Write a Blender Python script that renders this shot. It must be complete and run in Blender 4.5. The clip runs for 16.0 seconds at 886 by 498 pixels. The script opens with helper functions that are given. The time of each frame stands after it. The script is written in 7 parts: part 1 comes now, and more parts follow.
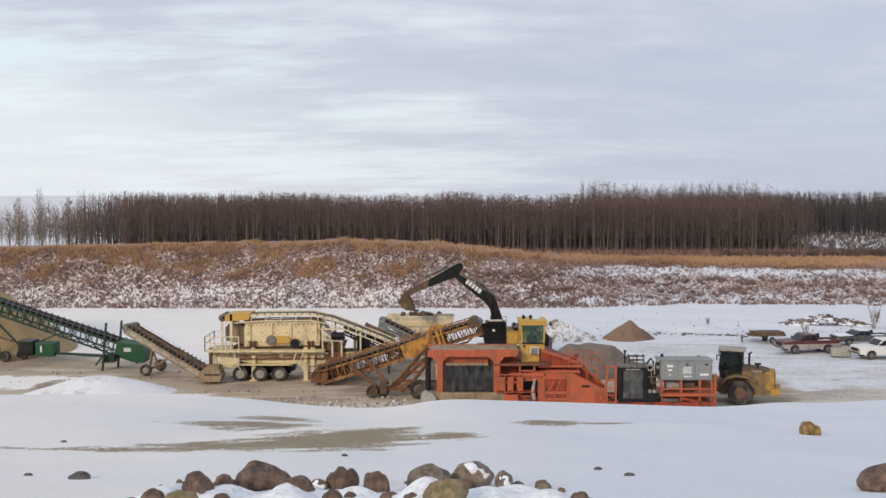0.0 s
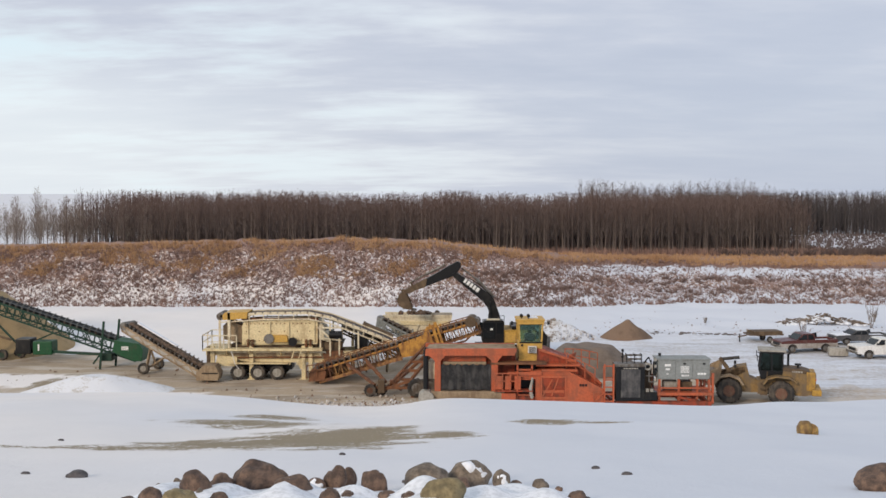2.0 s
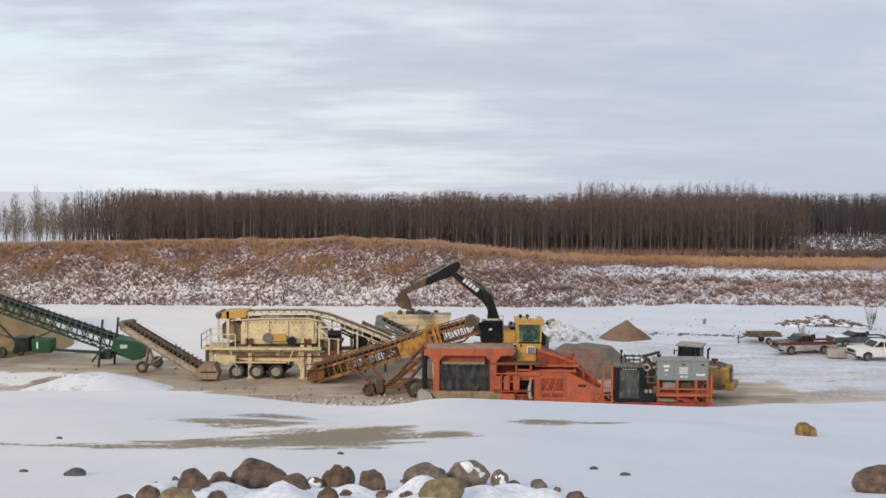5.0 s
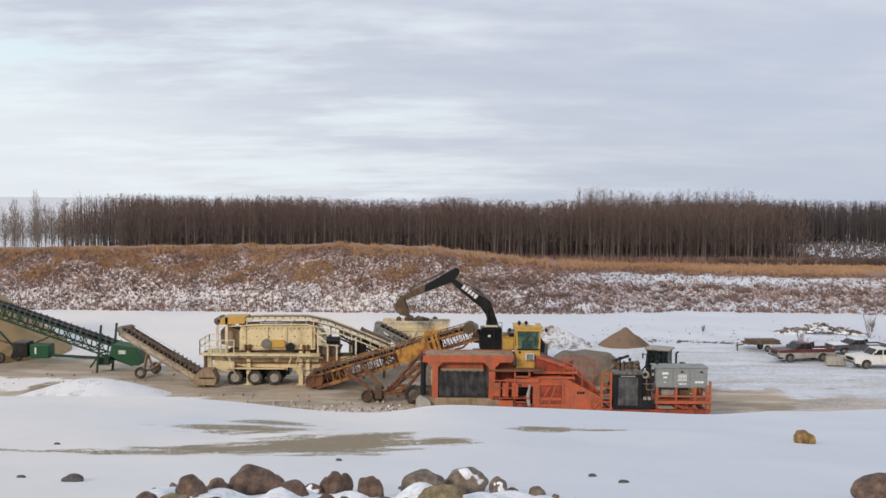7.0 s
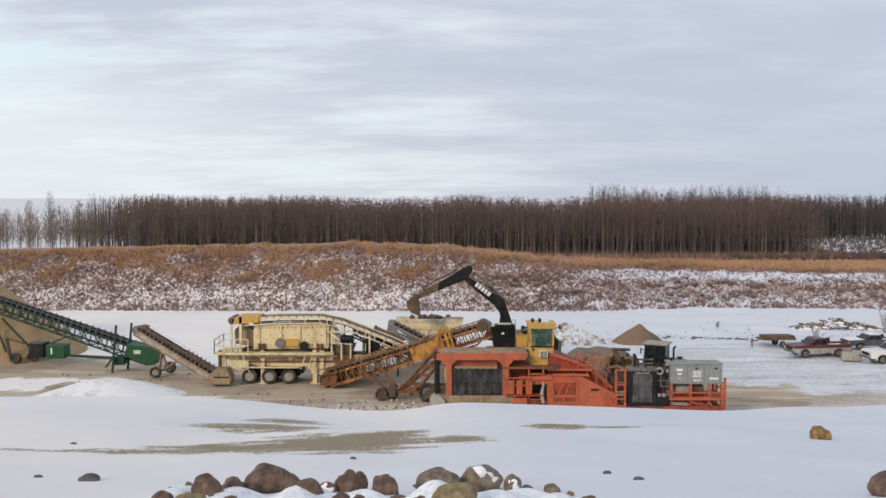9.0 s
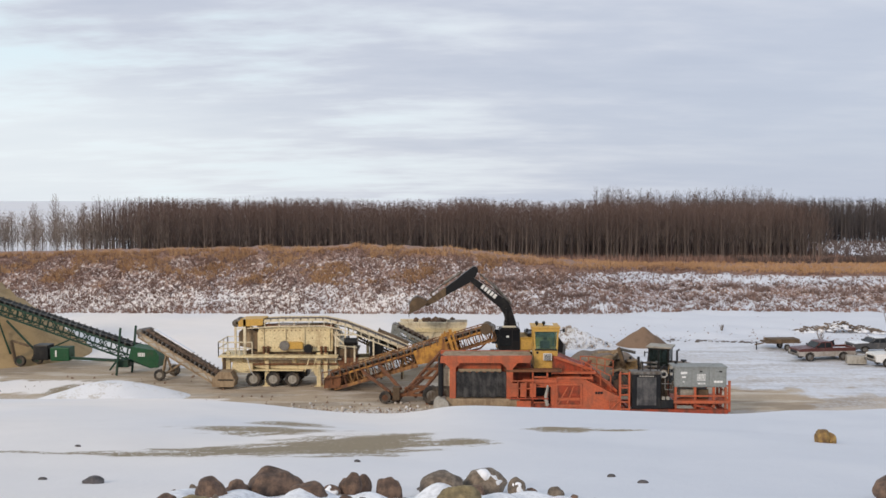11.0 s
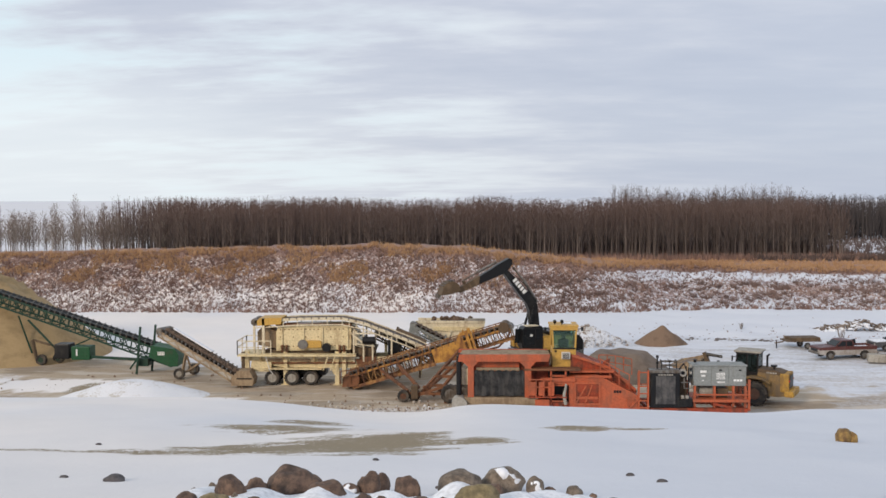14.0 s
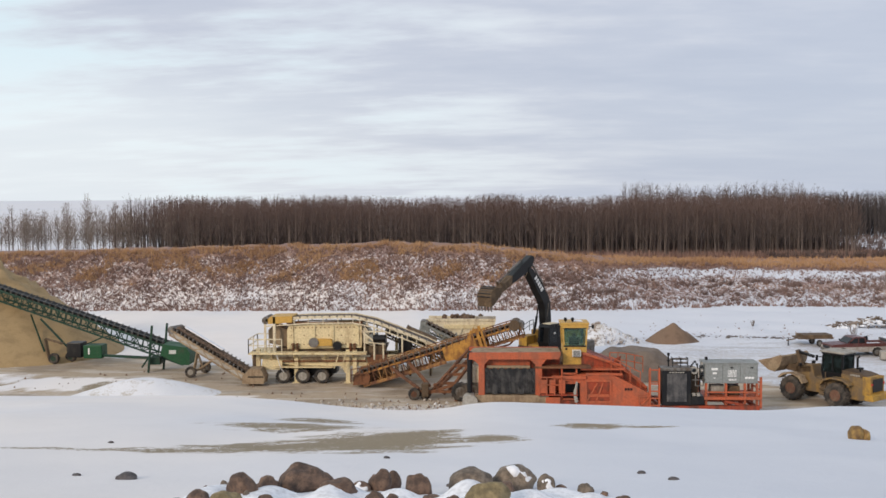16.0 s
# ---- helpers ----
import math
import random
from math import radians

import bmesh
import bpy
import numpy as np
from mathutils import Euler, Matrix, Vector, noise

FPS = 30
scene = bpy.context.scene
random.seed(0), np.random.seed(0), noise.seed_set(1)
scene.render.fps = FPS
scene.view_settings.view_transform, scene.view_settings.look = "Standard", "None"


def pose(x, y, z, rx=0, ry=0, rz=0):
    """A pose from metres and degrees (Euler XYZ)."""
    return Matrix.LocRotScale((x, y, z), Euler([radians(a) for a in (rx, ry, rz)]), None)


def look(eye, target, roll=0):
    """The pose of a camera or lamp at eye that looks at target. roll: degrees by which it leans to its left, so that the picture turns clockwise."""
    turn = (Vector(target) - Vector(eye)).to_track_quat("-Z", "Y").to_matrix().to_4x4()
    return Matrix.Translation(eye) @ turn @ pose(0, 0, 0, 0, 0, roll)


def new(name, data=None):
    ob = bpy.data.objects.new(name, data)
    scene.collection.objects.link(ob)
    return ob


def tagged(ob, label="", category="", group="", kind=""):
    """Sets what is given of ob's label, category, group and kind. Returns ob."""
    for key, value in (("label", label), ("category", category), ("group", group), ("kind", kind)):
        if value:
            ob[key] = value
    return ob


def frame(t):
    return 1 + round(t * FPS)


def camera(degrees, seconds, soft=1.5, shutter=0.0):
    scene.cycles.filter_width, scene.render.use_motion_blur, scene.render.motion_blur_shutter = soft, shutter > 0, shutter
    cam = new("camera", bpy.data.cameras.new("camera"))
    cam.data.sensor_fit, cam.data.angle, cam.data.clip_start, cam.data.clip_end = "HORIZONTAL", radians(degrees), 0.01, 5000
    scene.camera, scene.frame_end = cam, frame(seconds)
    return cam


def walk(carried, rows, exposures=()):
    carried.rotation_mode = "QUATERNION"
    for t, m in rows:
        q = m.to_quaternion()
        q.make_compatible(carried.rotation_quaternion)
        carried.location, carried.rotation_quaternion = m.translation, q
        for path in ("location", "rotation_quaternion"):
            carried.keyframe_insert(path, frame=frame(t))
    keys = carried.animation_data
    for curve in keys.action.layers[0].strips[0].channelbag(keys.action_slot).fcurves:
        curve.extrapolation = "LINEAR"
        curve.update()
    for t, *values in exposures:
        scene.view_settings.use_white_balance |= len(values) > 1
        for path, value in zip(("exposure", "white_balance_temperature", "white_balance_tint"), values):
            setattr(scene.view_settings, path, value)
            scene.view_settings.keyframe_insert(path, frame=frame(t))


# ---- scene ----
# One pit, seen from a bank 13 m above its floor. x to the right, y away, z up; the pit floor is z = 0.
cam = camera(49.5, 16.0, soft=1.55)
EYE = (0.0, 0.0, 13.2)
HELD = [
    (0.0, 86.768, -0.000, 0.000), (0.5, 86.752, -0.040, -0.012), (1.0, 86.756, -0.045, -0.056), (1.5, 86.783, 0.001, -0.092),
    (2.0, 86.701, -0.089, -0.117), (2.5, 86.541, -0.129, -0.174), (3.0, 86.439, -0.136, -0.249), (3.5, 86.497, -0.187, -0.286),
    (4.0, 86.596, -0.229, -0.221), (6.5, 86.930, -0.543, -0.167), (7.0, 87.081, -0.546, -0.191), (7.5, 87.102, -0.470, -0.176),
    (8.0, 87.016, -0.362, 0.131), (8.5, 86.973, -0.170, 0.380), (9.0, 86.952, -0.060, 0.547), (11.5, 87.191, -0.081, 0.798),
    (12.0, 87.238, -0.055, 0.800), (12.5, 87.189, -0.034, 0.915), (13.0, 87.173, -0.018, 1.214), (13.5, 87.097, 0.069, 1.610),
    (14.0, 87.046, 0.124, 1.838), (14.5, 87.020, 0.245, 1.943), (15.0, 86.995, 0.310, 2.015), (15.5, 86.936, 0.360, 2.090),
    (16.0, 86.927, 0.332, 2.441)]
walk(cam, [(t, pose(*EYE, rx, ry, rz)) for t, rx, ry, rz in HELD])

# ---- light: a bright overcast winter sky and a veiled low sun ----
SUN_EL, SUN_AZ = radians(24), radians(215)


def make_world():
    w = bpy.data.worlds.new("overcast_sky")
    w.use_nodes = True
    scene.world = w
    nt = w.node_tree
    nt.nodes.clear()
    N, L = nt.nodes.new, nt.links.new
    out, bg = N("ShaderNodeOutputWorld"), N("ShaderNodeBackground")
    sky = N("ShaderNodeTexSky")
    sky.sky_type, sky.sun_disc, sky.sun_elevation, sky.sun_rotation = "NISHITA", False, SUN_EL, SUN_AZ
    co, sep = N("ShaderNodeTexCoord"), N("ShaderNodeSeparateXYZ")
    L(co.outputs["Generated"], sep.inputs[0])
    # the cloud deck as a plane overhead, so that its streaks flatten towards the horizon
    zz = math_node(nt, "ADD", math_node(nt, "MAXIMUM", sep.outputs["Z"], 0.0), 0.13)
    cx, cy = math_node(nt, "DIVIDE", sep.outputs["X"], zz), math_node(nt, "DIVIDE", sep.outputs["Y"], zz)
    com = N("ShaderNodeCombineXYZ")
    L(cx, com.inputs[0]), L(cy, com.inputs[1])

    def clouds(scale, detail, rough, stretch, seed):
        mp, nz = N("ShaderNodeMapping"), N("ShaderNodeTexNoise")
        mp.inputs["Scale"].default_value = (stretch, 1, 1)
        mp.inputs["Location"].default_value = (seed, seed * 0.7, seed * 1.3)
        mp.inputs["Rotation"].default_value = (0, 0, 0.12)
        nz.inputs["Scale"].default_value, nz.inputs["Detail"].default_value, nz.inputs["Roughness"].default_value = scale, detail, rough
        L(com.outputs[0], mp.inputs["Vector"]), L(mp.outputs[0], nz.inputs["Vector"])
        return nz.outputs["Fac"]
    big, fine, wisp = clouds(0.85, 4, 0.5, 0.62, 3.1), clouds(2.6, 5, 0.55, 0.6, 8.4), clouds(6.5, 5, 0.6, 0.45, 5.7)
    mixf = math_node(nt, "ADD", math_node(nt, "MULTIPLY", big, 0.58), math_node(nt, "ADD", math_node(nt, "MULTIPLY", fine, 0.30), math_node(nt, "MULTIPLY", wisp, 0.12)))
    ramp = N("ShaderNodeValToRGB")
    r = ramp.color_ramp
    r.elements[0].position, r.elements[0].color = 0.39, (0.545, 0.59, 0.70, 1)
    r.elements[1].position, r.elements[1].color = 0.62, (0.88, 0.915, 0.95, 1)
    for p, c in ((0.46, (0.605, 0.645, 0.745, 1)), (0.51, (0.69, 0.72, 0.80, 1)), (0.56, (0.79, 0.81, 0.865, 1))):
        e = r.elements.new(p)
        e.color = c
    L(mixf, ramp.inputs[0])
    # thin clear slots, pale blue, towards the left horizon
    slot = math_node(nt, "MULTIPLY", smooth_node(nt, mixf, 0.46, 0.58), smooth_node(nt, sep.outputs["X"], 0.22, -0.36))
    m1 = mix_node(nt, math_node(nt, "MULTIPLY", slot, 0.85), ramp.outputs[0], (0.74, 0.90, 0.98, 1))
    # a brighter veil low over the horizon
    low = smooth_node(nt, sep.outputs["Z"], 0.16, 0.0)
    m2 = mix_node(nt, math_node(nt, "MULTIPLY", math_node(nt, "MULTIPLY", low, smooth_node(nt, sep.outputs["X"], 0.25, -0.25)), 0.42), m1, (0.83, 0.86, 0.905, 1))
    m2 = mix_node(nt, math_node(nt, "MULTIPLY", math_node(nt, "MULTIPLY", smooth_node(nt, sep.outputs["X"], -0.12, 0.38), math_node(nt, "ADD", 0.55, math_node(nt, "MULTIPLY", smooth_node(nt, sep.outputs["Z"], 0.16, 0.02), 0.45))), 0.9), m2, (0.52, 0.575, 0.70, 1))
    m2 = mix_node(nt, math_node(nt, "MULTIPLY", math_node(nt, "MULTIPLY", smooth_node(nt, sep.outputs["X"], -0.05, -0.42), smooth_node(nt, sep.outputs["Z"], 0.17, 0.06)), 0.62), m2, (0.90, 0.965, 1.0, 1))
    dim = N("ShaderNodeMix")
    dim.data_type, dim.blend_type = "RGBA", "MULTIPLY"
    dim.inputs[0].default_value = 1.0
    L(sky.outputs[0], dim.inputs[6])
    dim.inputs[7].default_value = (0.06, 0.06, 0.06, 1)
    m3 = mix_node(nt, 0.9, dim.outputs[2], m2)
    L(m3, bg.inputs["Color"])
    bg.inputs["Strength"].default_value = 1.04
    L(bg.outputs[0], out.inputs[0])


def math_node(nt, op, a, b=None, clamp=False):
    n = nt.nodes.new("ShaderNodeMath")
    n.operation, n.use_clamp = op, clamp
    for i, v in enumerate((a, b)):
        if v is None:
            continue
        if isinstance(v, (int, float)):
            n.inputs[i].default_value = v
        else:
            nt.links.new(v, n.inputs[i])
    return n.outputs[0]


def smooth_node(nt, v, lo, hi):
    n = nt.nodes.new("ShaderNodeMapRange")
    n.interpolation_type = "SMOOTHSTEP"
    nt.links.new(v, n.inputs[0])
    flip = lo > hi
    n.inputs[1].default_value, n.inputs[2].default_value = min(lo, hi), max(lo, hi)
    n.inputs[3].default_value, n.inputs[4].default_value = (1, 0) if flip else (0, 1)
    return n.outputs[0]


def mix_node(nt, fac, a, b):
    n = nt.nodes.new("ShaderNodeMix")
    n.data_type = "RGBA"
    for i, v in ((0, fac), (6, a), (7, b)):
        if isinstance(v, (int, float, tuple)):
            n.inputs[i].default_value = v
        else:
            nt.links.new(v, n.inputs[i])
    return n.outputs[2]


make_world()
sun = new("sun", bpy.data.lights.new("sun", "SUN"))
sun.data.energy, sun.data.angle, sun.data.color = 2.0, radians(14), (1.0, 0.82, 0.64)
sun.matrix_world = look((0, 0, 60), (-math.sin(SUN_AZ) * 50, -math.cos(SUN_AZ) * 50, 60 - 50 * math.tan(SUN_EL)))
scene.view_settings.exposure = 0.0


# ---- materials ----
def mat_base(name, rough=0.7, metal=0.0):
    m = bpy.data.materials.new(name)
    m.use_nodes = True
    nt = m.node_tree
    b = nt.nodes["Principled BSDF"]
    b.inputs["Roughness"].default_value, b.inputs["Metallic"].default_value = rough, metal
    return m, nt, b


def coords(nt, kind="Object"):
    return nt.nodes.new("ShaderNodeTexCoord").outputs[kind]


def noise_node(nt, vec, scale, detail=4, rough=0.55, stretch=None):
    n = nt.nodes.new("ShaderNodeTexNoise")
    n.inputs["Scale"].default_value, n.inputs["Detail"].default_value, n.inputs["Roughness"].default_value = scale, detail, rough
    if stretch:
        mp = nt.nodes.new("ShaderNodeMapping")
        mp.inputs["Scale"].default_value = stretch
        nt.links.new(vec, mp.inputs["Vector"])
        vec = mp.outputs[0]
    nt.links.new(vec, n.inputs["Vector"])
    return n.outputs["Fac"]


def bump(nt, b, height, strength, dist):
    n = nt.nodes.new("ShaderNodeBump")
    n.inputs["Strength"].default_value, n.inputs["Distance"].default_value = strength, dist
    nt.links.new(height, n.inputs["Height"])
    nt.links.new(n.outputs[0], b.inputs["Normal"])


def rgba(c):
    return (*c, 1.0)


def surface(name, col, dirt=(0.23, 0.19, 0.14), amount=0.4, rough=0.6, metal=0.0, scale=1.4, streak=True, depth=0.006, relief=9.0):
    """Painted or bare stuff with large stains, run-down streaks and a fine grain."""
    m, nt, b = mat_base(name, rough, metal)
    b.inputs["Specular IOR Level"].default_value = 0.3
    v = coords(nt)
    big = noise_node(nt, v, scale, 5, 0.6)
    fine = noise_node(nt, v, relief, 4, 0.6)
    run = noise_node(nt, v, scale * 3, 3, 0.5, (1, 1, 0.15)) if streak else fine
    mask = smooth_node(nt, math_node(nt, "ADD", math_node(nt, "MULTIPLY", big, 0.6), math_node(nt, "MULTIPLY", run, 0.4)), 0.58 - 0.3 * amount, 0.76 - 0.3 * amount)
    c1 = mix_node(nt, smooth_node(nt, fine, 0.35, 0.75), rgba([min(1, x * 1.05) for x in col]), rgba([x * 0.74 for x in col]))
    nt.links.new(mix_node(nt, math_node(nt, "MULTIPLY", mask, min(1.0, amount * 1.8)), c1, rgba(dirt)), b.inputs["Base Color"])
    nt.links.new(math_node(nt, "ADD", math_node(nt, "MULTIPLY", mask, 0.3), rough * 0.85, True), b.inputs["Roughness"])
    bump(nt, b, fine, 0.4, depth)
    return m


M_CREAM = surface("cream_paint", (0.70, 0.59, 0.355), (0.30, 0.19, 0.10), 0.33)
M_CREAM_PALE = surface("pale_cream_paint", (0.70, 0.62, 0.45), (0.32, 0.22, 0.14), 0.35)
M_ORANGE = surface("orange_paint", (0.47, 0.112, 0.048), (0.27, 0.095, 0.055), 0.45)
M_ORANGE_DARK = surface("rust_orange_paint", (0.34, 0.06, 0.025), (0.11, 0.045, 0.03), 0.5)
M_YELLOW = surface("yellow_paint", (0.50, 0.255, 0.05), (0.20, 0.085, 0.035), 0.5)
M_CAB = surface("cab_yellow_paint", (0.54, 0.325, 0.075), (0.30, 0.19, 0.09), 0.3)
M_RUST = surface("rusty_steel", (0.20, 0.085, 0.04), (0.09, 0.05, 0.035), 0.5, 0.8)
M_GREEN = surface("green_paint", (0.012, 0.075, 0.03), (0.07, 0.065, 0.05), 0.3)
M_GREEN_DARK = surface("dark_green_paint", (0.012, 0.045, 0.028), (0.05, 0.05, 0.04), 0.3)
M_GREY = surface("grey_paint", (0.25, 0.265, 0.255), (0.16, 0.15, 0.13), 0.25)
M_STEEL = surface("dirty_steel", (0.20, 0.19, 0.175), (0.1, 0.075, 0.055), 0.5, 0.55, 0.4)
M_BELT = surface("conveyor_belt_rubber", (0.06, 0.045, 0.038), (0.16, 0.115, 0.08), 0.5, 0.85)
M_BLACK = surface("black_paint", (0.010, 0.010, 0.011), (0.06, 0.055, 0.045), 0.2, 0.45)
M_RUBBER = surface("tyre_rubber", (0.03, 0.028, 0.027), (0.14, 0.115, 0.09), 0.45, 0.9)
M_PANEL = surface("scuffed_rubber_sheet", (0.05, 0.05, 0.053), (0.14, 0.135, 0.13), 0.5, 0.8)
M_DIRTPAINT = surface("mud_covered_steel", (0.32, 0.24, 0.155), (0.2, 0.14, 0.09), 0.5, 0.9)
M_LOADER = surface("loader_yellow_paint", (0.44, 0.255, 0.045), (0.21, 0.13, 0.055), 0.5)
M_OCHRE = surface("rusted_ochre_paint", (0.33, 0.17, 0.06), (0.13, 0.06, 0.035), 0.6)
M_MUDDY = surface("mud_splashed_yellow_paint", (0.25, 0.155, 0.055), (0.15, 0.11, 0.07), 0.6)
M_HUB = surface("muddy_red_hub", (0.15, 0.075, 0.05), (0.17, 0.12, 0.085), 0.5, 0.85)
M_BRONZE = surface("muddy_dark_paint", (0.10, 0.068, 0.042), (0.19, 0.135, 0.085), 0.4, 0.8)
M_WHITE = surface("white_paint", (0.72, 0.71, 0.68), (0.42, 0.38, 0.32), 0.3, 0.4)
M_SILVER = surface("silver_car_paint", (0.38, 0.35, 0.32), (0.22, 0.18, 0.15), 0.45, 0.4)
M_MAROON = surface("dark_red_car_paint", (0.10, 0.034, 0.03), (0.15, 0.11, 0.095), 0.3, 0.35)
M_DKGREY = surface("dark_grey_car_paint", (0.075, 0.075, 0.078), (0.2, 0.18, 0.16), 0.3, 0.35)
M_WOOD = surface("weathered_wood", (0.23, 0.185, 0.15), (0.10, 0.075, 0.06), 0.5, 0.9)
M_CONC = surface("concrete", (0.36, 0.34, 0.30), (0.22, 0.2, 0.17), 0.4, 0.9)
M_RED = surface("red_paint", (0.5, 0.03, 0.03), (0.2, 0.05, 0.04), 0.2, 0.5)
M_LETTER = surface("white_lettering", (0.75, 0.75, 0.73), (0.5, 0.48, 0.44), 0.2, 0.5)
M_SNOWCAP = surface("snow_cap", (0.78, 0.80, 0.84), (0.66, 0.68, 0.72), 0.3, 0.8, 0, 3, False)


def glass(name, col, rough=0.05):
    m, nt, b = mat_base(name, rough)
    b.inputs["Base Color"].default_value = rgba(col)
    b.inputs["Transmission Weight"].default_value = 0.93
    b.inputs["IOR"].default_value = 1.1
    return m


M_GLASS = glass("green_tinted_glass", (0.42, 0.62, 0.56))
M_GLASS_LOADER = glass("smoky_cab_glass", (0.13, 0.17, 0.165))
M_GLASS_DARK = surface("dark_cab_glass", (0.012, 0.015, 0.018), (0.05, 0.05, 0.05), 0.15, 0.12, 0, 1.5, False, 0.0)


# ---- mesh helpers ----
def part(name, bm, material, parent, label=""):
    me = bpy.data.meshes.new(name)
    bm.normal_update()
    bm.to_mesh(me)
    bm.free()
    me.materials.append(material)
    ob = new(name, me)
    ob.parent = parent
    if label:
        tagged(ob, label)
    return ob


def thing(name, place, label, category, group="", kind=""):
    ob = new(name)
    ob.empty_display_size = 0.3
    ob.matrix_basis = place
    return tagged(ob, label, category, group, kind)


def solo(name, bm, material, place, label, category, group="", kind="", smooth=False):
    me = bpy.data.meshes.new(name)
    if smooth:
        for f in bm.faces:
            f.smooth = True
    bm.normal_update()
    bm.to_mesh(me)
    bm.free()
    me.materials.append(material)
    ob = new(name, me)
    ob.matrix_basis = place
    return tagged(ob, label, category, group, kind)


def box(bm, x0, x1, y0, y1, z0, z1, bev=0.0):
    vs = [bm.verts.new(p) for p in ((x0, y0, z0), (x1, y0, z0), (x1, y1, z0), (x0, y1, z0), (x0, y0, z1), (x1, y0, z1), (x1, y1, z1), (x0, y1, z1))]
    fs = [bm.faces.new([vs[i] for i in f]) for f in ((3, 2, 1, 0), (4, 5, 6, 7), (0, 1, 5, 4), (1, 2, 6, 5), (2, 3, 7, 6), (3, 0, 4, 7))]
    if bev:
        bmesh.ops.bevel(bm, geom=list({e for f in fs for e in f.edges}), offset=bev, segments=2, affect="EDGES", profile=0.6)
    return bm


def prism(bm, prof, y0, y1):
    """A profile in x and z, drawn out from y0 to y1."""
    a, b = [bm.verts.new((x, y0, z)) for x, z in prof], [bm.verts.new((x, y1, z)) for x, z in prof]
    n = len(prof)
    bm.faces.new(a), bm.faces.new(b[::-1])
    for i in range(n):
        bm.faces.new((a[i], b[i], b[(i + 1) % n], a[(i + 1) % n]))
    bmesh.ops.recalc_face_normals(bm, faces=bm.faces[:])
    return bm


def bar(bm, p, q, w, h=None):
    """A square bar from p to q."""
    p, q, h = Vector(p), Vector(q), h or w
    d = (q - p).normalized()
    s = d.cross(Vector((0, 0, 1)) if abs(d.z) < 0.95 else Vector((0, 1, 0))).normalized()
    u = s.cross(d)
    c = [(s * a * w + u * b * h) / 2 for a, b in ((-1, -1), (1, -1), (1, 1), (-1, 1))]
    a, b = [bm.verts.new(p + o) for o in c], [bm.verts.new(q + o) for o in c]
    bm.faces.new(a), bm.faces.new(b[::-1])
    for i in range(4):
        bm.faces.new((a[i], b[i], b[(i + 1) % 4], a[(i + 1) % 4]))
    return bm


def rod(bm, p, q, r, n=12, r2=None):
    p, q = Vector(p), Vector(q)
    d = (q - p).normalized()
    s = d.cross(Vector((0, 0, 1)) if abs(d.z) < 0.95 else Vector((0, 1, 0))).normalized()
    u = s.cross(d)
    r2 = r if r2 is None else r2
    ring = lambda o, k: [bm.verts.new(o + (s * math.cos(2 * math.pi * i / n) + u * math.sin(2 * math.pi * i / n)) * k) for i in range(n)]
    a, b = ring(p, r), ring(q, r2)
    bm.faces.new(a), bm.faces.new(b[::-1])
    for i in range(n):
        bm.faces.new((a[i], b[i], b[(i + 1) % n], a[(i + 1) % n]))
    return bm


def B():
    return bmesh.new()


def lathe(bm, prof, n=24, axis="y", centre=(0, 0, 0), caps=True):
    """Turn (along, radius) pairs about an axis."""
    c, rings = Vector(centre), []
    for a, r in prof:
        ring = []
        for i in range(n):
            t = 2 * math.pi * i / n
            p = (r * math.cos(t), a, r * math.sin(t)) if axis == "y" else (r * math.cos(t), r * math.sin(t), a)
            ring.append(bm.verts.new(c + Vector(p)))
        rings.append(ring)
    for a, b in zip(rings, rings[1:]):
        for i in range(n):
            bm.faces.new((a[i], a[(i + 1) % n], b[(i + 1) % n], b[i]))
    if caps:
        bm.faces.new(rings[0][::-1]), bm.faces.new(rings[-1])
    bmesh.ops.recalc_face_normals(bm, faces=bm.faces[:])
    return bm


def rail(parent, pts, height=1.05, mat=None, r=0.03):
    """A handrail of posts and two bars along points, all one welded piece."""
    bm = B()
    for p in pts:
        bar(bm, p, Vector(p) + Vector((0, 0, height)), r * 2)
    for a, b in zip(pts, pts[1:]):
        for k in (0.55, 1.0):
            bar(bm, Vector(a) + Vector((0, 0, height * k)), Vector(b) + Vector((0, 0, height * k)), r * 2)
    return part("handrail", bm, mat, parent)


# ---- the ground: one sheet from the bank under the camera to the horizon ----
RIDGE_X = [-40, -22, -13.7, -9.8, -7.8, -5.1, -2.3, -1.1, 0.4, 3.2, 6.0, 13.3, 14.3, 17.3, 18.7, 21.7, 40]
RIDGE_Z = [3.28, 3.26, 3.33, 3.08, 2.84, 2.6, 2.6, 2.9, 3.06, 2.96, 2.88, 2.64, 2.66, 2.92, 2.82, 3.0, 3.05]
TOP_X = [-200, -60, -45, -12, 0, 10, 25, 45, 200]
TOP_Z = [5.6, 5.75, 6.1, 6.75, 6.35, 5.0, 3.9, 3.25, 3.1]


def sstep(v, lo, hi):
    t = np.clip((v - lo) / (hi - lo), 0, 1)
    return t * t * (3 - 2 * t)


def wobble(x, y, scale, seed):
    """Cheap smooth noise from crossed waves, between -1 and 1."""
    r = np.random.RandomState(seed)
    out = 0
    for k in range(7):
        a, p, f = r.uniform(0, 6.28), r.uniform(0, 6.28), r.uniform(0.5, 1.6) / scale
        out = out + np.sin((x * np.cos(a) + y * np.sin(a)) * f * 6.28 + p)
    return out / 4.5


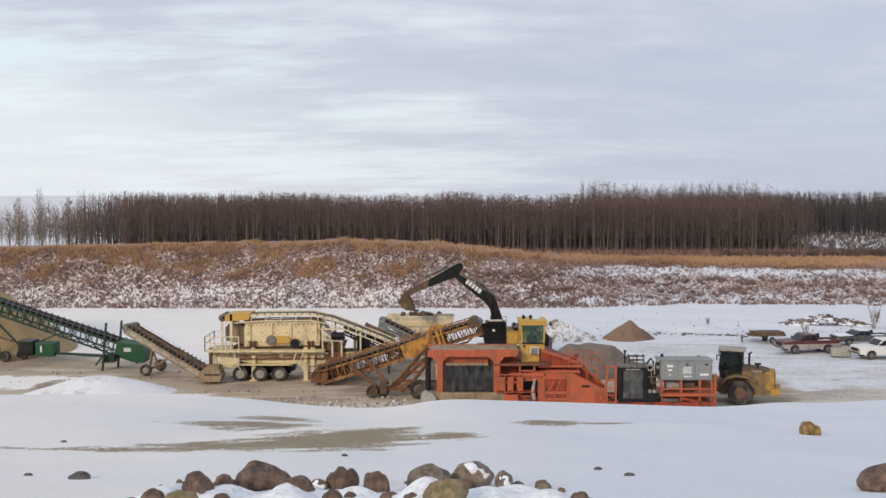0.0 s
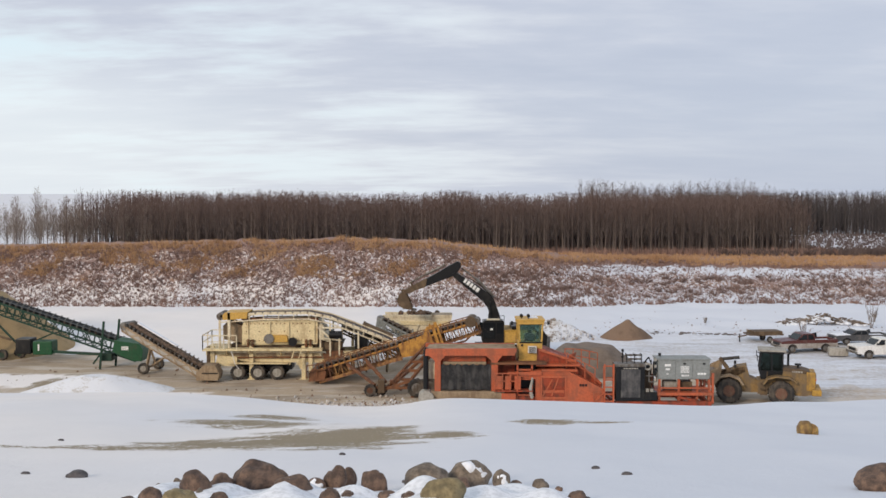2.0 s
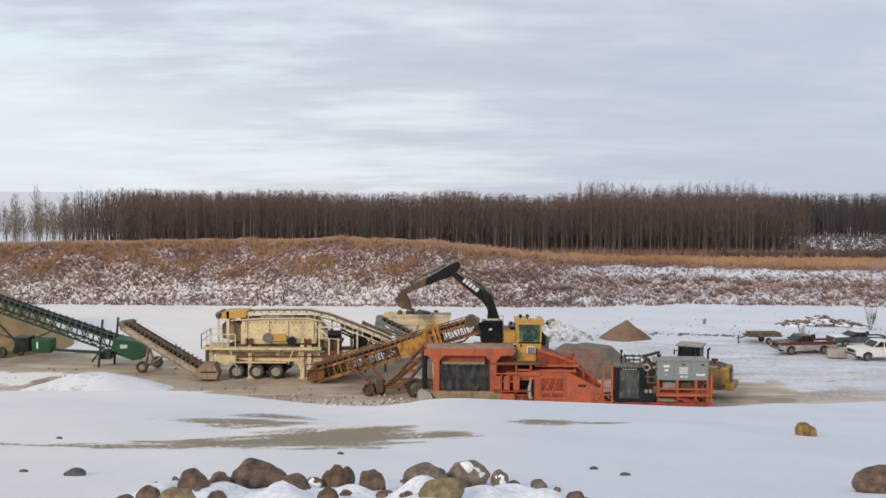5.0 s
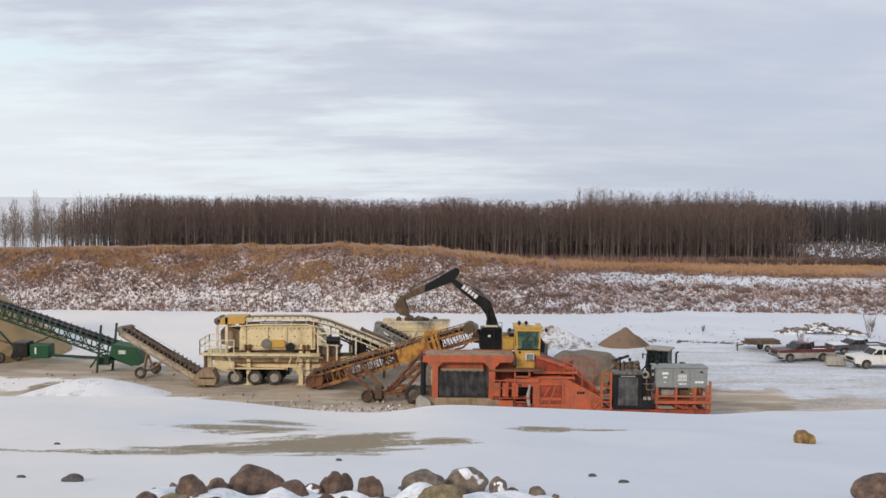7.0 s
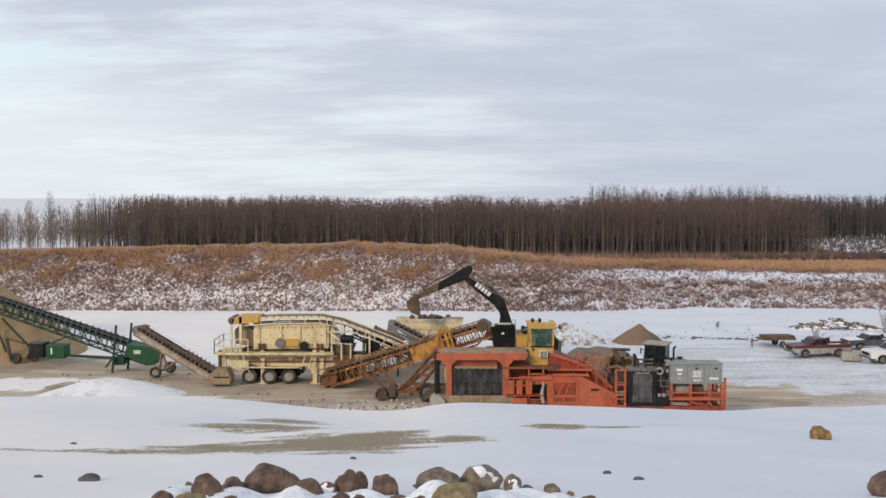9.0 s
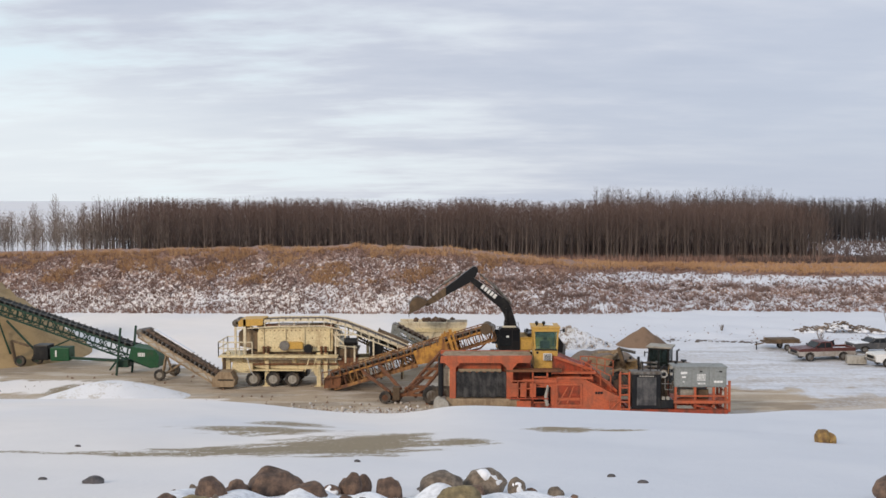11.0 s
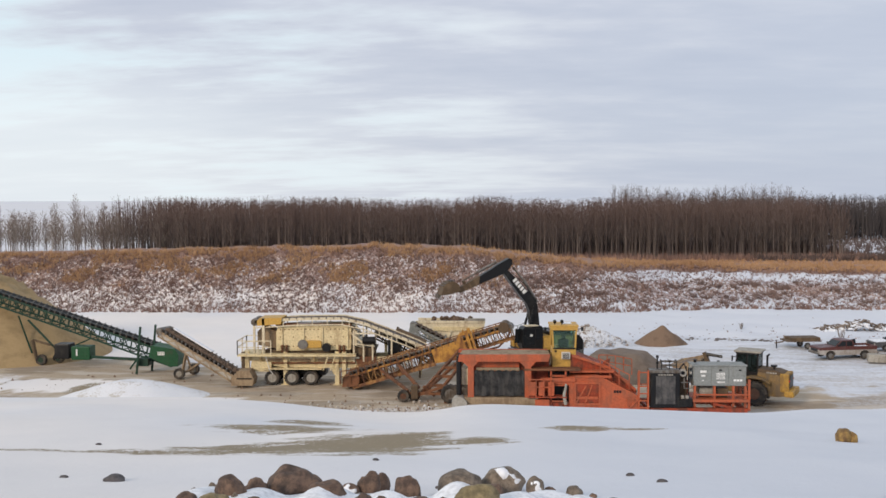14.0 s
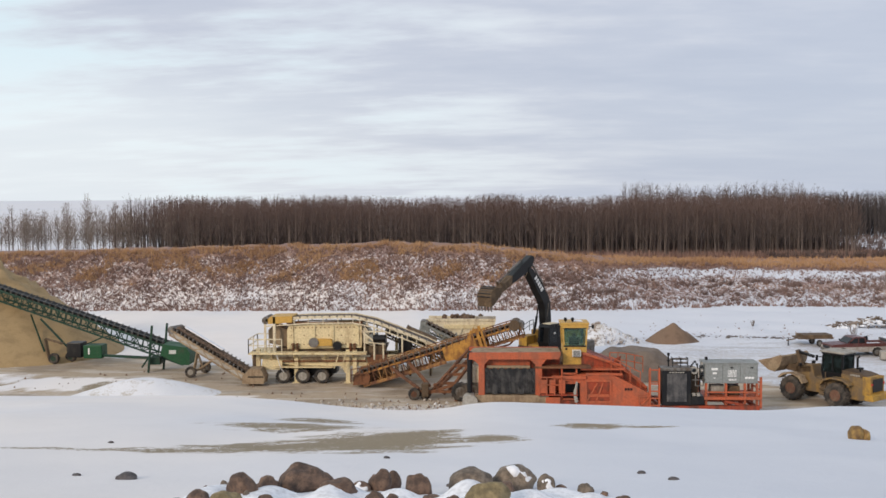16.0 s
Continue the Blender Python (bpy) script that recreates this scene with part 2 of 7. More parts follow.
def height(x, y):
    x, y = np.asarray(x, float), np.asarray(y, float)
    ridge = np.interp(x, RIDGE_X, RIDGE_Z)
    ridge = (ridge + np.interp(x - 0.8, RIDGE_X, RIDGE_Z) + np.interp(x + 0.8, RIDGE_X, RIDGE_Z)) / 3
    near = 11.45 - (11.45 - 8.15) * y / 17.0
    mid = 8.15 + (ridge - 8.15) * np.clip((y - 17) / 30.0, 0, 1)
    slope = np.where(y < 17, near, mid) + 0.10 * wobble(x, y, 9, 3) * sstep(y, 6, 20) * (1 - sstep(y, 38, 45)) + 0.025 * wobble(x, y, 2.5, 4) * (y < 45)
    floor = (0.05 + 0.09 * sstep(x, 12, 20)) * wobble(x, y, 7, 5) * sstep(y, 66, 80) + 0.02 * wobble(x, y, 1.6, 6) + 0.05 * wobble(x, y * 0.6, 2.6, 16) * sstep(x, 14, 22) * sstep(y, 66, 74)
    z = slope + (floor - slope) * sstep(y, 47.2, 52.5)
    top = np.interp(x, TOP_X, TOP_Z)
    foot = 112.6 + 0.8 * wobble(x, y * 0, 26, 7) + 3.5 * sstep(x, 12, 30)
    wide = 14 + 6 * sstep(x, 12, 30)
    k = np.clip((y - foot) / wide, 0, 1)
    bank = top * (0.75 * k + 0.25 * k * k * (3 - 2 * k)) + (0.28 * wobble(x, y, 6, 8) + 0.12 * wobble(x, y, 2.2, 9)) * sstep(k, 0.05, 0.4)
    behind = 2.2 + 6.5 * sstep(y, 300, 1500)
    bank = bank + (behind - bank) * sstep(y, 136, 172)
    return np.where(y > foot, bank, z)


def gh(x, y):
    return float(height(np.array([x]), np.array([y]))[0])


def blob(x, y, cx, cy, rx, ry, rough=0.35, seed=1, soft=0.35):
    d = np.sqrt(((x - cx) / rx) ** 2 + ((y - cy) / ry) ** 2) + rough * wobble(x, y, max(rx, ry) * 0.5, seed) + rough * 0.6 * wobble(x, y, max(rx, ry) * 0.17, seed + 50)
    return 1 - sstep(d, 1 - soft, 1 + soft * 0.4)


def ground_material():
    m, nt, b = mat_base("snow_and_gravel_ground", 0.85)
    v = coords(nt)
    at = nt.nodes.new("ShaderNodeVertexColor")
    at.layer_name = "cover"
    sep = nt.nodes.new("ShaderNodeSeparateColor")
    nt.links.new(at.outputs[0], sep.inputs[0])
    n1, n2, n3 = noise_node(nt, v, 0.35, 6, 0.6), noise_node(nt, v, 2.6, 6, 0.65), noise_node(nt, v, 16, 4, 0.6)
    streak = noise_node(nt, v, 0.5, 5, 0.6, (0.35, 1.6, 1))
    edge = math_node(nt, "ADD", math_node(nt, "MULTIPLY", n2, 0.55), math_node(nt, "MULTIPLY", streak, 0.45))

    def mask(ch, width=0.16, gain=1.0):
        a = math_node(nt, "ADD", math_node(nt, "MULTIPLY", sep.outputs[ch], 1.2), math_node(nt, "MULTIPLY", edge, 0.9))
        return smooth_node(nt, a, 0.98 - width, 0.98 + width)
    snow = mix_node(nt, n1, (0.59, 0.62, 0.69, 1), (0.69, 0.71, 0.755, 1))
    snow = mix_node(nt, smooth_node(nt, n2, 0.35, 0.7), snow, (0.64, 0.665, 0.72, 1))
    # warm light painted into snow above a half, wheel-trampled grey snow below it
    snow = mix_node(nt, smooth_node(nt, at.outputs["Alpha"], 0.5, 1.0), snow, mix_node(nt, n1, (0.74, 0.705, 0.68, 1), (0.84, 0.795, 0.765, 1)))
    tread = math_node(nt, "MULTIPLY", smooth_node(nt, at.outputs["Alpha"], 0.5, 0.0), smooth_node(nt, math_node(nt, "ADD", math_node(nt, "MULTIPLY", streak, 0.6), math_node(nt, "MULTIPLY", n2, 0.4)), 0.40, 0.62))
    snow = mix_node(nt, tread, snow, (0.44, 0.45, 0.485, 1))
    sand = mix_node(nt, n2, (0.32, 0.245, 0.17, 1), (0.49, 0.40, 0.295, 1))
    sand = mix_node(nt, math_node(nt, "MULTIPLY", smooth_node(nt, n3, 0.5, 0.75), 0.5), sand, (0.22, 0.17, 0.12, 1))
    sand = mix_node(nt, math_node(nt, "MULTIPLY", smooth_node(nt, streak, 0.48, 0.62), 0.6), sand, (0.60, 0.555, 0.49, 1))
    sand = mix_node(nt, math_node(nt, "MULTIPLY", smooth_node(nt, noise_node(nt, v, 0.22, 5, 0.62, (0.6, 1.5, 1)), 0.5, 0.6), 0.6), sand, (0.215, 0.165, 0.115, 1))
    earth = mix_node(nt, n3, (0.12, 0.092, 0.058, 1), (0.38, 0.305, 0.195, 1))
    brush = mix_node(nt, n3, (0.17, 0.105, 0.092, 1), (0.34, 0.225, 0.185, 1))
    brush = mix_node(nt, math_node(nt, "MULTIPLY", smooth_node(nt, n1, 0.45, 0.62), 0.4), brush, (0.36, 0.205, 0.105, 1))
    c = mix_node(nt, mask("Red", 0.22), snow, sand)
    ragged = math_node(nt, "ADD", math_node(nt, "MULTIPLY", noise_node(nt, v, 6.0, 8, 0.85), 4.6), math_node(nt, "MULTIPLY", noise_node(nt, v, 1.1, 5, 0.7, (0.6, 1.3, 1)), 1.5))
    bare = math_node(nt, "ADD", sep.outputs["Green"], ragged)
    c = mix_node(nt, math_node(nt, "MULTIPLY", smooth_node(nt, bare, 3.22, 3.32), smooth_node(nt, sep.outputs["Green"], 0.02, 0.25)), c, earth)
    # dry growth on the bank, with snow left lying between
    bp = math_node(nt, "ADD", math_node(nt, "MULTIPLY", sep.outputs["Blue"], 0.75), math_node(nt, "MULTIPLY", noise_node(nt, v, 3.4, 5, 0.75, (1, 0.42, 1.2)), 0.95))
    c = mix_node(nt, smooth_node(nt, bp, 0.76, 0.88), c, brush)
    nt.links.new(c, b.inputs["Base Color"])
    hsum = math_node(nt, "ADD", math_node(nt, "MULTIPLY", n2, 1.0), math_node(nt, "MULTIPLY", n3, 0.3))
    bump(nt, b, hsum, 0.35, 0.06)
    return m


def cover(x, y):
    """How much sand, bare earth and dry growth lies at a place."""
    sand = np.zeros_like(x)
    for cx, cy, rx, ry, a, s in ((-17, 69, 24, 6.5, 1.0, 1), (-6, 63, 12, 6.5, 1.0, 2), (-33, 75, 14, 4.5, 0.9, 3), (4, 72, 14, 8, 0.8, 4), (13, 64, 14, 6, 0.72, 5),
                                 (24, 61.5, 15, 4.2, 0.5, 6), (-12, 57.5, 12, 4, 0.5, 7), (-28, 63, 12, 2.0, 0.55, 8), (30, 70, 16, 3.0, 0.36, 9), (24, 80, 22, 8, 0.33, 10), (38, 90, 10, 3, 0.3, 11)):
        sand = np.maximum(sand, a * blob(x, y, cx, cy, rx, ry, 0.22, s))
    sand = np.minimum(sand, 1 - 0.85 * blob(x, y, -29.5, 67.2, 7.5, 3.0, 0.3, 12))
    sand = np.minimum(sand, 1 - 0.6 * blob(x, y, -5, 58.6, 7.5, 1.9, 0.3, 13))
    # wheel ruts where the loader turns
    for o in (-1.6, 0.0, 2.1, 4.6, 6.5, 9.0):
        d = y - (63.0 + 0.16 * (x - 16) + 0.006 * (x - 16) ** 2 + o)
        sand = np.maximum(sand, 0.5 * np.exp(-(d / 0.33) ** 2) * sstep(x, 15, 19) * (0.75 + 0.25 * wobble(x, y, 4, 41)))
    for o in (0.0, 1.9):
        d = y - (74.5 - 0.05 * (x - 30) ** 2 * 0.12 + o)
        sand = np.maximum(sand, 0.42 * np.exp(-(d / 0.3) ** 2) * sstep(x, 8, 14) * (0.75 + 0.25 * wobble(x, y, 4, 42)))
    # bare earth blown clear of snow, in flat streaks along the slope
    earth = np.zeros_like(x)
    for cx, cy, rx, ry, a, k in ((-3.3, 25.3, 2.3, 3.2, 1, 20), (-2.2, 27.2, 1.3, 2.4, 1.1, 29), (-5.3, 24.2, 2.0, 1.8, 1, 28), (-6.4, 31.6, 2.2, 1.6, 0.8, 21), (-6.2, 36.0, 1.3, 1.5, 0.75, 30), (0.25, 25.8, 0.7, 1.0, 1.0, 22), (-7.4, 22.8, 1.7, 0.5, 0.85, 23),
                                 (3.6, 31.8, 1.1, 0.9, 0.9, 24), (-9.9, 22.6, 1.9, 0.2, 0.6, 25), (5.6, 31.5, 0.7, 0.3, 0.75, 26), (-27.2, 65.8, 1.0, 1.8, 0.95, 27)):
        earth = np.maximum(earth, 0.8 * a * blob(x, y, cx, cy, rx * 1.15, ry * 1.15, 0.3, k, 0.75))
    foot = 112.6 + 0.8 * wobble(x, y * 0, 26, 7) + 3.5 * sstep(x, 12, 30)
    k = (y - foot) / (14 + 6 * sstep(x, 12, 30))
    left = 0.36 + 0.165 * sstep(k, 0.1, 0.55) + 0.15 * sstep(k, 0.78, 1.0)
    right = 0.335 + 0.16 * sstep(k, 0.0, 0.35) * (1 - sstep(k, 0.55, 0.7)) + 0.75 * sstep(k, 0.82, 0.95)
    w = sstep(x, 8, 26)
    br = (left * (1 - w) + right * w) * sstep(k, 0.0, 0.06) + (0.045 * wobble(x, y, 7, 31) + 0.035 * wobble(x, y, 2.5, 32)) * sstep(k, 0, 0.1)
    br = np.clip(br, 0, 1)
    br = np.maximum(br, 0.7 * sstep(x, -4, 8) * sstep(y, 134, 138)) * (1 - 0.75 * sstep(y, 178, 190))
    br = np.maximum(br, 0.27 * sstep(x, 52, 66) * sstep(y, 165, 175) * (1 - sstep(y, 300, 360)))
    # warm light painted into the snow towards the view's left, weaker beyond the bank
    reach = 1 - sstep(x / np.maximum(y, 12), -0.22, 0.30)
    warm_left = np.clip(reach * (0.85 + 0.12 * sstep(y, 44, 60)) * (1 - 0.6 * sstep(y, 130, 170)) * (0.8 + 0.35 * wobble(x, y, 14, 33)), 0, 1)
    trod = np.clip(sstep(x, 8, 18) * sstep(y, 53, 60) * (1 - sstep(y, 84, 100)) * (0.75 + 0.4 * wobble(x, y, 9, 34)), 0, 1)
    return sand, earth, br, 0.5 + 0.5 * warm_left - 0.5 * trod


def make_ground():
    xs = np.concatenate([-np.geomspace(2600, 56, 26), np.arange(-55, 55.01, 0.5), np.geomspace(56, 2600, 26)])
    ys = np.concatenate([np.arange(-60, 9, 3.0), np.arange(10, 56, 0.35), np.arange(56, 112, 0.7), np.arange(112, 176, 0.8), np.geomspace(178, 4200, 40)])
    X, Y = np.meshgrid(xs, ys)
    Z = height(X.ravel(), Y.ravel())
    nx, ny = len(xs), len(ys)
    verts = np.column_stack([X.ravel(), Y.ravel(), Z])
    i = np.arange(nx * ny).reshape(ny, nx)
    faces = np.stack([i[:-1, :-1], i[:-1, 1:], i[1:, 1:], i[1:, :-1]], -1).reshape(-1, 4)
    me = bpy.data.meshes.new("ground")
    me.from_pydata(verts.tolist(), [], faces.tolist())
    me.polygons.foreach_set("use_smooth", [True] * len(me.polygons))
    col = me.color_attributes.new("cover", "FLOAT_COLOR", "POINT")
    col.data.foreach_set("color", np.column_stack(cover(X.ravel(), Y.ravel())).ravel())
    me.materials.append(ground_material())
    return tagged(new("ground", me), "snow-covered gravel pit ground with bare sand and a weedy bank", "ground", kind="structure")


make_ground()


# ---- dry growth and woods ----
def stuff_mesh(name, V, F, mat, label, category):
    me = bpy.data.meshes.new(name)
    me.from_pydata(V, [], F)
    me.materials.append(mat)
    return tagged(new(name, me), label, category, kind="stuff")


def growth_material(name, lo, hi, scale=0.12):
    m, nt, b = mat_base(name, 0.95)
    rnd = nt.nodes.new("ShaderNodeNewGeometry").outputs["Random Per Island"]
    big = noise_node(nt, coords(nt), scale, 4, 0.6)
    f = math_node(nt, "ADD", math_node(nt, "MULTIPLY", rnd, 0.55), math_node(nt, "MULTIPLY", smooth_node(nt, big, 0.35, 0.65), 0.45))
    nt.links.new(mix_node(nt, f, rgba(lo), rgba(hi)), b.inputs["Base Color"])
    return m


def tufts(name, spots, size, mat, label, blades=6, lean=0.45, width=0.05, seed=1):
    """Clumps of leaning blades; spots holds x and y."""
    r = np.random.RandomState(seed)
    x, y = (np.repeat(v, blades) for v in spots)
    z = np.repeat(height(*spots), blades)
    s = np.repeat(size * r.uniform(0.45, 1.4, len(spots[0])), blades)
    n = len(x)
    a, l, w, o = r.uniform(0, 6.28, n), r.uniform(0.1, lean, n), width * r.uniform(0.6, 1.4, n), r.uniform(0, 0.3, n)
    ca, sa = np.cos(a), np.sin(a)
    hx, hy, e = x + ca * o * s, y + sa * o * s, r.uniform(0, 6.28, n)
    ce, se = np.cos(e), np.sin(e)
    V = np.stack([np.column_stack([hx - w * ce, hy - w * se, z - 0.05]), np.column_stack([hx + w * ce, hy + w * se, z - 0.05]),
                  np.column_stack([hx + ca * l * s, hy + sa * l * s, z + s * r.uniform(0.6, 1.0, n)])], 1).reshape(-1, 3)
    F = np.arange(3 * n).reshape(-1, 3)
    return stuff_mesh(name, V.tolist(), F.tolist(), mat, label, "dry weeds")


def bank_spots(count, lo, hi, seed, keep, x0=-72, x1=64):
    """Places on the bank, from its foot (0) to its brow (1), in uneven drifts."""
    r = np.random.RandomState(seed)
    n = count * 6
    x, k = r.uniform(x0, x1, n), r.uniform(lo, hi, n)
    right = sstep(x, 12, 30)
    y = 112.6 + 0.8 * wobble(x, x * 0, 26, 7) + 3.5 * right + k * (14 + 6 * right)
    ok = (0.55 * wobble(x, y, 5, 77) + r.uniform(-0.7, 0.9, n) > -0.1) & keep(x, k, r.uniform(0, 1, n))
    return x[ok][:count], y[ok][:count]


M_TAN = growth_material("dry_tan_grass", (0.31, 0.175, 0.095), (0.56, 0.36, 0.195))
M_BROWN = growth_material("dry_brown_weeds", (0.14, 0.085, 0.074), (0.35, 0.225, 0.178))
M_DARKBRUSH = growth_material("dark_winter_brush", (0.06, 0.045, 0.044), (0.15, 0.108, 0.095), 0.3)
M_DULL = growth_material("grey_brown_dead_stalks", (0.12, 0.083, 0.078), (0.30, 0.215, 0.19), 0.3)
thin = lambda x, k, u: u > 0.76 * sstep(x, 10, 26) * (k < 0.85) + 0.22 * (1 - sstep(x, 10, 26)) * (1 - sstep(k, 0.1, 0.5))
tufts("tall_dry_grass", bank_spots(2500, 0.92, 1.2, 1, lambda x, k, u: (x < 14) | (k > 0.9)), 0.6, M_TAN, "tall tan dry grass along the top of the bank", 7, 0.5, 0.055, 1)
tufts("dry_grass_patches", bank_spots(3300, 0.42, 0.97, 2, lambda x, k, u: wobble(x, k * 14, 9, 5) + 0.5 * wobble(x, k * 14, 3, 15) + u * 0.6 > 0.55, -72, 6), 0.42, M_TAN, "patches of tan dry grass on the bank", 7, 0.5, 0.05, 2)
tufts("dry_weeds", bank_spots(13000, 0.02, 1.0, 3, thin), 0.36, M_BROWN, "brown dead weeds standing in snow on the bank", 6, 0.7, 0.042, 3)
tufts("dead_stalks", bank_spots(6500, 0.0, 0.9, 4, lambda x, k, u: u > 0.35 * sstep(x, 10, 26) + 0.3 * k), 0.34, M_DULL, "grey-brown dead stalks standing in snow on the bank", 5, 0.8, 0.045, 4)
tufts("low_brush", bank_spots(420, 0.0, 0.62, 6, lambda x, k, u: (x > 2) & (u > 0.4)), 0.62, M_DULL, "low dark brush clumps along the bank", 22, 1.0, 0.05, 6)


ru = np.random.RandomState(51)
tufts("woods_undergrowth", (ru.uniform(-74, 72, 5200), 170 + ru.gamma(2.0, 7.0, 5200)), 1.15, M_BROWN, "dense brown undergrowth along the foot of the woods", 6, 0.6, 0.09, 46)
tufts("meadow_grass", (ru.uniform(-2, 92, 3600), ru.uniform(136, 176, 3600)), 0.5, M_TAN, "tan dry grass on the flat between bank and woods", 6, 0.5, 0.06, 50)
tufts("woods_brush", (ru.uniform(-60, 72, 5200), 184 + ru.uniform(0, 40, 5200)), 3.2, M_DULL, "tall grey-brown saplings and brush between the trunks", 7, 0.22, 0.06, 48)
tufts("edge_brush", (ru.uniform(50, 120, 2600), 170 + ru.gamma(2.0, 3.0, 2600)), 1.0, M_DARKBRUSH, "dark brush along the edge of the snowy clearing", 7, 0.5, 0.09, 49)
tufts("clearing_brush", (ru.uniform(58, 140, 2400), ru.uniform(176, 260, 2400)), 1.0, M_DARKBRUSH, "dead brush over the snowy clearing", 6, 0.8, 0.1, 47)


def bark_material(name, lo, hi, z0, z1, tint):
    """Pale trunks below, reddish twigs above."""
    m, nt, b = mat_base(name, 0.95)
    rnd = nt.nodes.new("ShaderNodeNewGeometry").outputs["Random Per Island"]
    v = coords(nt)
    sep = nt.nodes.new("ShaderNodeSeparateXYZ")
    nt.links.new(v, sep.inputs[0])
    f = math_node(nt, "POWER", rnd, 1.8)
    c = mix_node(nt, f, rgba(lo), rgba(hi))
    up = smooth_node(nt, sep.outputs["Z"], z0, z1)
    nt.links.new(mix_node(nt, math_node(nt, "MULTIPLY", up, 0.8), c, rgba(tint)), b.inputs["Base Color"])
    return m


def bare_tree(V, F, r, x, y, z, h, girth, limbs, wide=0.24, sides=4, low=0.3):
    """A leafless poplar: a tapered, slightly bent trunk and upswept limbs that fork into twigs."""
    lean = (r.uniform(-0.03, 0.03), r.uniform(-0.03, 0.03))
    cuts = [(0, 1.0), (0.35, 0.75), (0.7, 0.42), (1.0, 0.06)]
    bend = [(r.uniform(-0.08, 0.08), r.uniform(-0.08, 0.08)) for _ in cuts]
    bend[0] = (0, 0)
    n0 = len(V)
    for (k, g), (bx, by) in zip(cuts, bend):
        for s in range(sides):
            a = 2 * math.pi * s / sides + 0.4
            V.append((x + lean[0] * h * k + bx + math.cos(a) * girth * g, y + lean[1] * h * k + by + math.sin(a) * girth * g, z + h * k - (0.15 if k == 0 else 0)))
    for j in range(len(cuts) - 1):
        for s in range(sides):
            a, b2 = n0 + j * sides + s, n0 + j * sides + (s + 1) % sides
            F.append((a, b2, b2 + sides, a + sides))
    for _ in range(limbs):
        k = r.uniform(low, 0.97)
        a, reach = r.uniform(0, 6.28), wide * h * (1.12 - k) * r.uniform(0.5, 1.0)
        rise = reach * r.uniform(0.9, 2.0)
        px, py, pz = x + lean[0] * h * k, y + lean[1] * h * k, z + h * k
        ca, sa, w = math.cos(a), math.sin(a), girth * 0.30 * (1.15 - k)
        tip = (px + ca * reach, py + sa * reach, min(pz + rise, z + h * 1.03))
        n = len(V)
        V += [(px - sa * w, py + ca * w, pz - w), (px + sa * w, py - ca * w, pz + w), tip]
        F.append((n, n + 1, n + 2))
        for _ in range(2):
            q, e = r.uniform(0.35, 0.8), a + r.uniform(-0.9, 0.9)
            bx, by, bz = px + ca * reach * q, py + sa * reach * q, pz + (tip[2] - pz) * q
            l = reach * r.uniform(0.3, 0.6)
            n = len(V)
            V += [(bx - 0.03, by, bz), (bx + 0.03, by, bz), (bx + math.cos(e) * l, by + math.sin(e) * l, bz + l * r.uniform(0.8, 2.0))]
            F.append((n, n + 1, n + 2))


M_WOODS = bark_material("leafless_poplar_bark", (0.07, 0.055, 0.053), (0.215, 0.175, 0.153), 5.0, 12.0, (0.118, 0.077, 0.066))
M_FARWOODS = bark_material("distant_bare_trees", (0.075, 0.062, 0.058), (0.19, 0.155, 0.135), 6, 14, (0.125, 0.093, 0.082))


M_DARKWOODS = bark_material("dark_distant_trees", (0.05, 0.043, 0.045), (0.10, 0.085, 0.08), 6, 14, (0.072, 0.058, 0.056))
M_TWIGS = bark_material("pale_grey_twigs", (0.15, 0.125, 0.11), (0.33, 0.29, 0.255), 4, 12, (0.22, 0.175, 0.155))


def woods(name, count, box_, hgt, girth, limbs, mat, label, seed, edge=None, low=0.3):
    r = np.random.RandomState(seed)
    V, F = [], []
    x0, x1, y0, y1 = box_
    for _ in range(count):
        u = r.uniform() ** 1.5
        x, y = r.uniform(x0, x1), y0 + (y1 - y0) * u
        if edge and not edge(x, y, r):
            continue
        h = hgt * r.uniform(0.86, 1.06) * (1 + 0.03 * math.sin(x * 0.19 + 1) + 0.02 * math.sin(x * 0.53))
        bare_tree(V, F, r, x, y, gh(x, y), h, girth * r.uniform(0.5, 1.3), limbs, low=low)
    return stuff_mesh(name, V, F, mat, label, "bare woods")


woods("poplar_woods", 4300, (-72, 69, 178, 236), 10.8, 0.095, 26, M_WOODS, "dense stand of leafless grey-brown poplars behind the bank", 11, lambda x, y, r: x > -56 - 16 * r.uniform() ** 2 + (y - 178) * -0.3 or r.uniform() < 0.2, 0.18)
woods("tall_poplar_woods", 300, (36, 84, 236, 262), 13.7, 0.14, 26, M_FARWOODS, "taller leafless poplars rising behind the stand", 12)
woods("distant_woods", 2600, (70, 190, 258, 320), 11.6, 0.15, 22, M_DARKWOODS, "dark bare woods beyond a snowy clearing", 13, None, 0.08)
woods("sparse_poplars", 230, (-104, -50, 179, 226), 8.4, 0.05, 34, M_TWIGS, "thin pale leafless poplars at the edge of the stand", 15, None, 0.12)
woods("distant_thicket", 500, (-150, -40, 300, 340), 11.5, 0.25, 10, M_FARWOODS, "bare thicket far across the snowy fields", 14, lambda x, y, r: x > -118 + 10 * r.uniform())


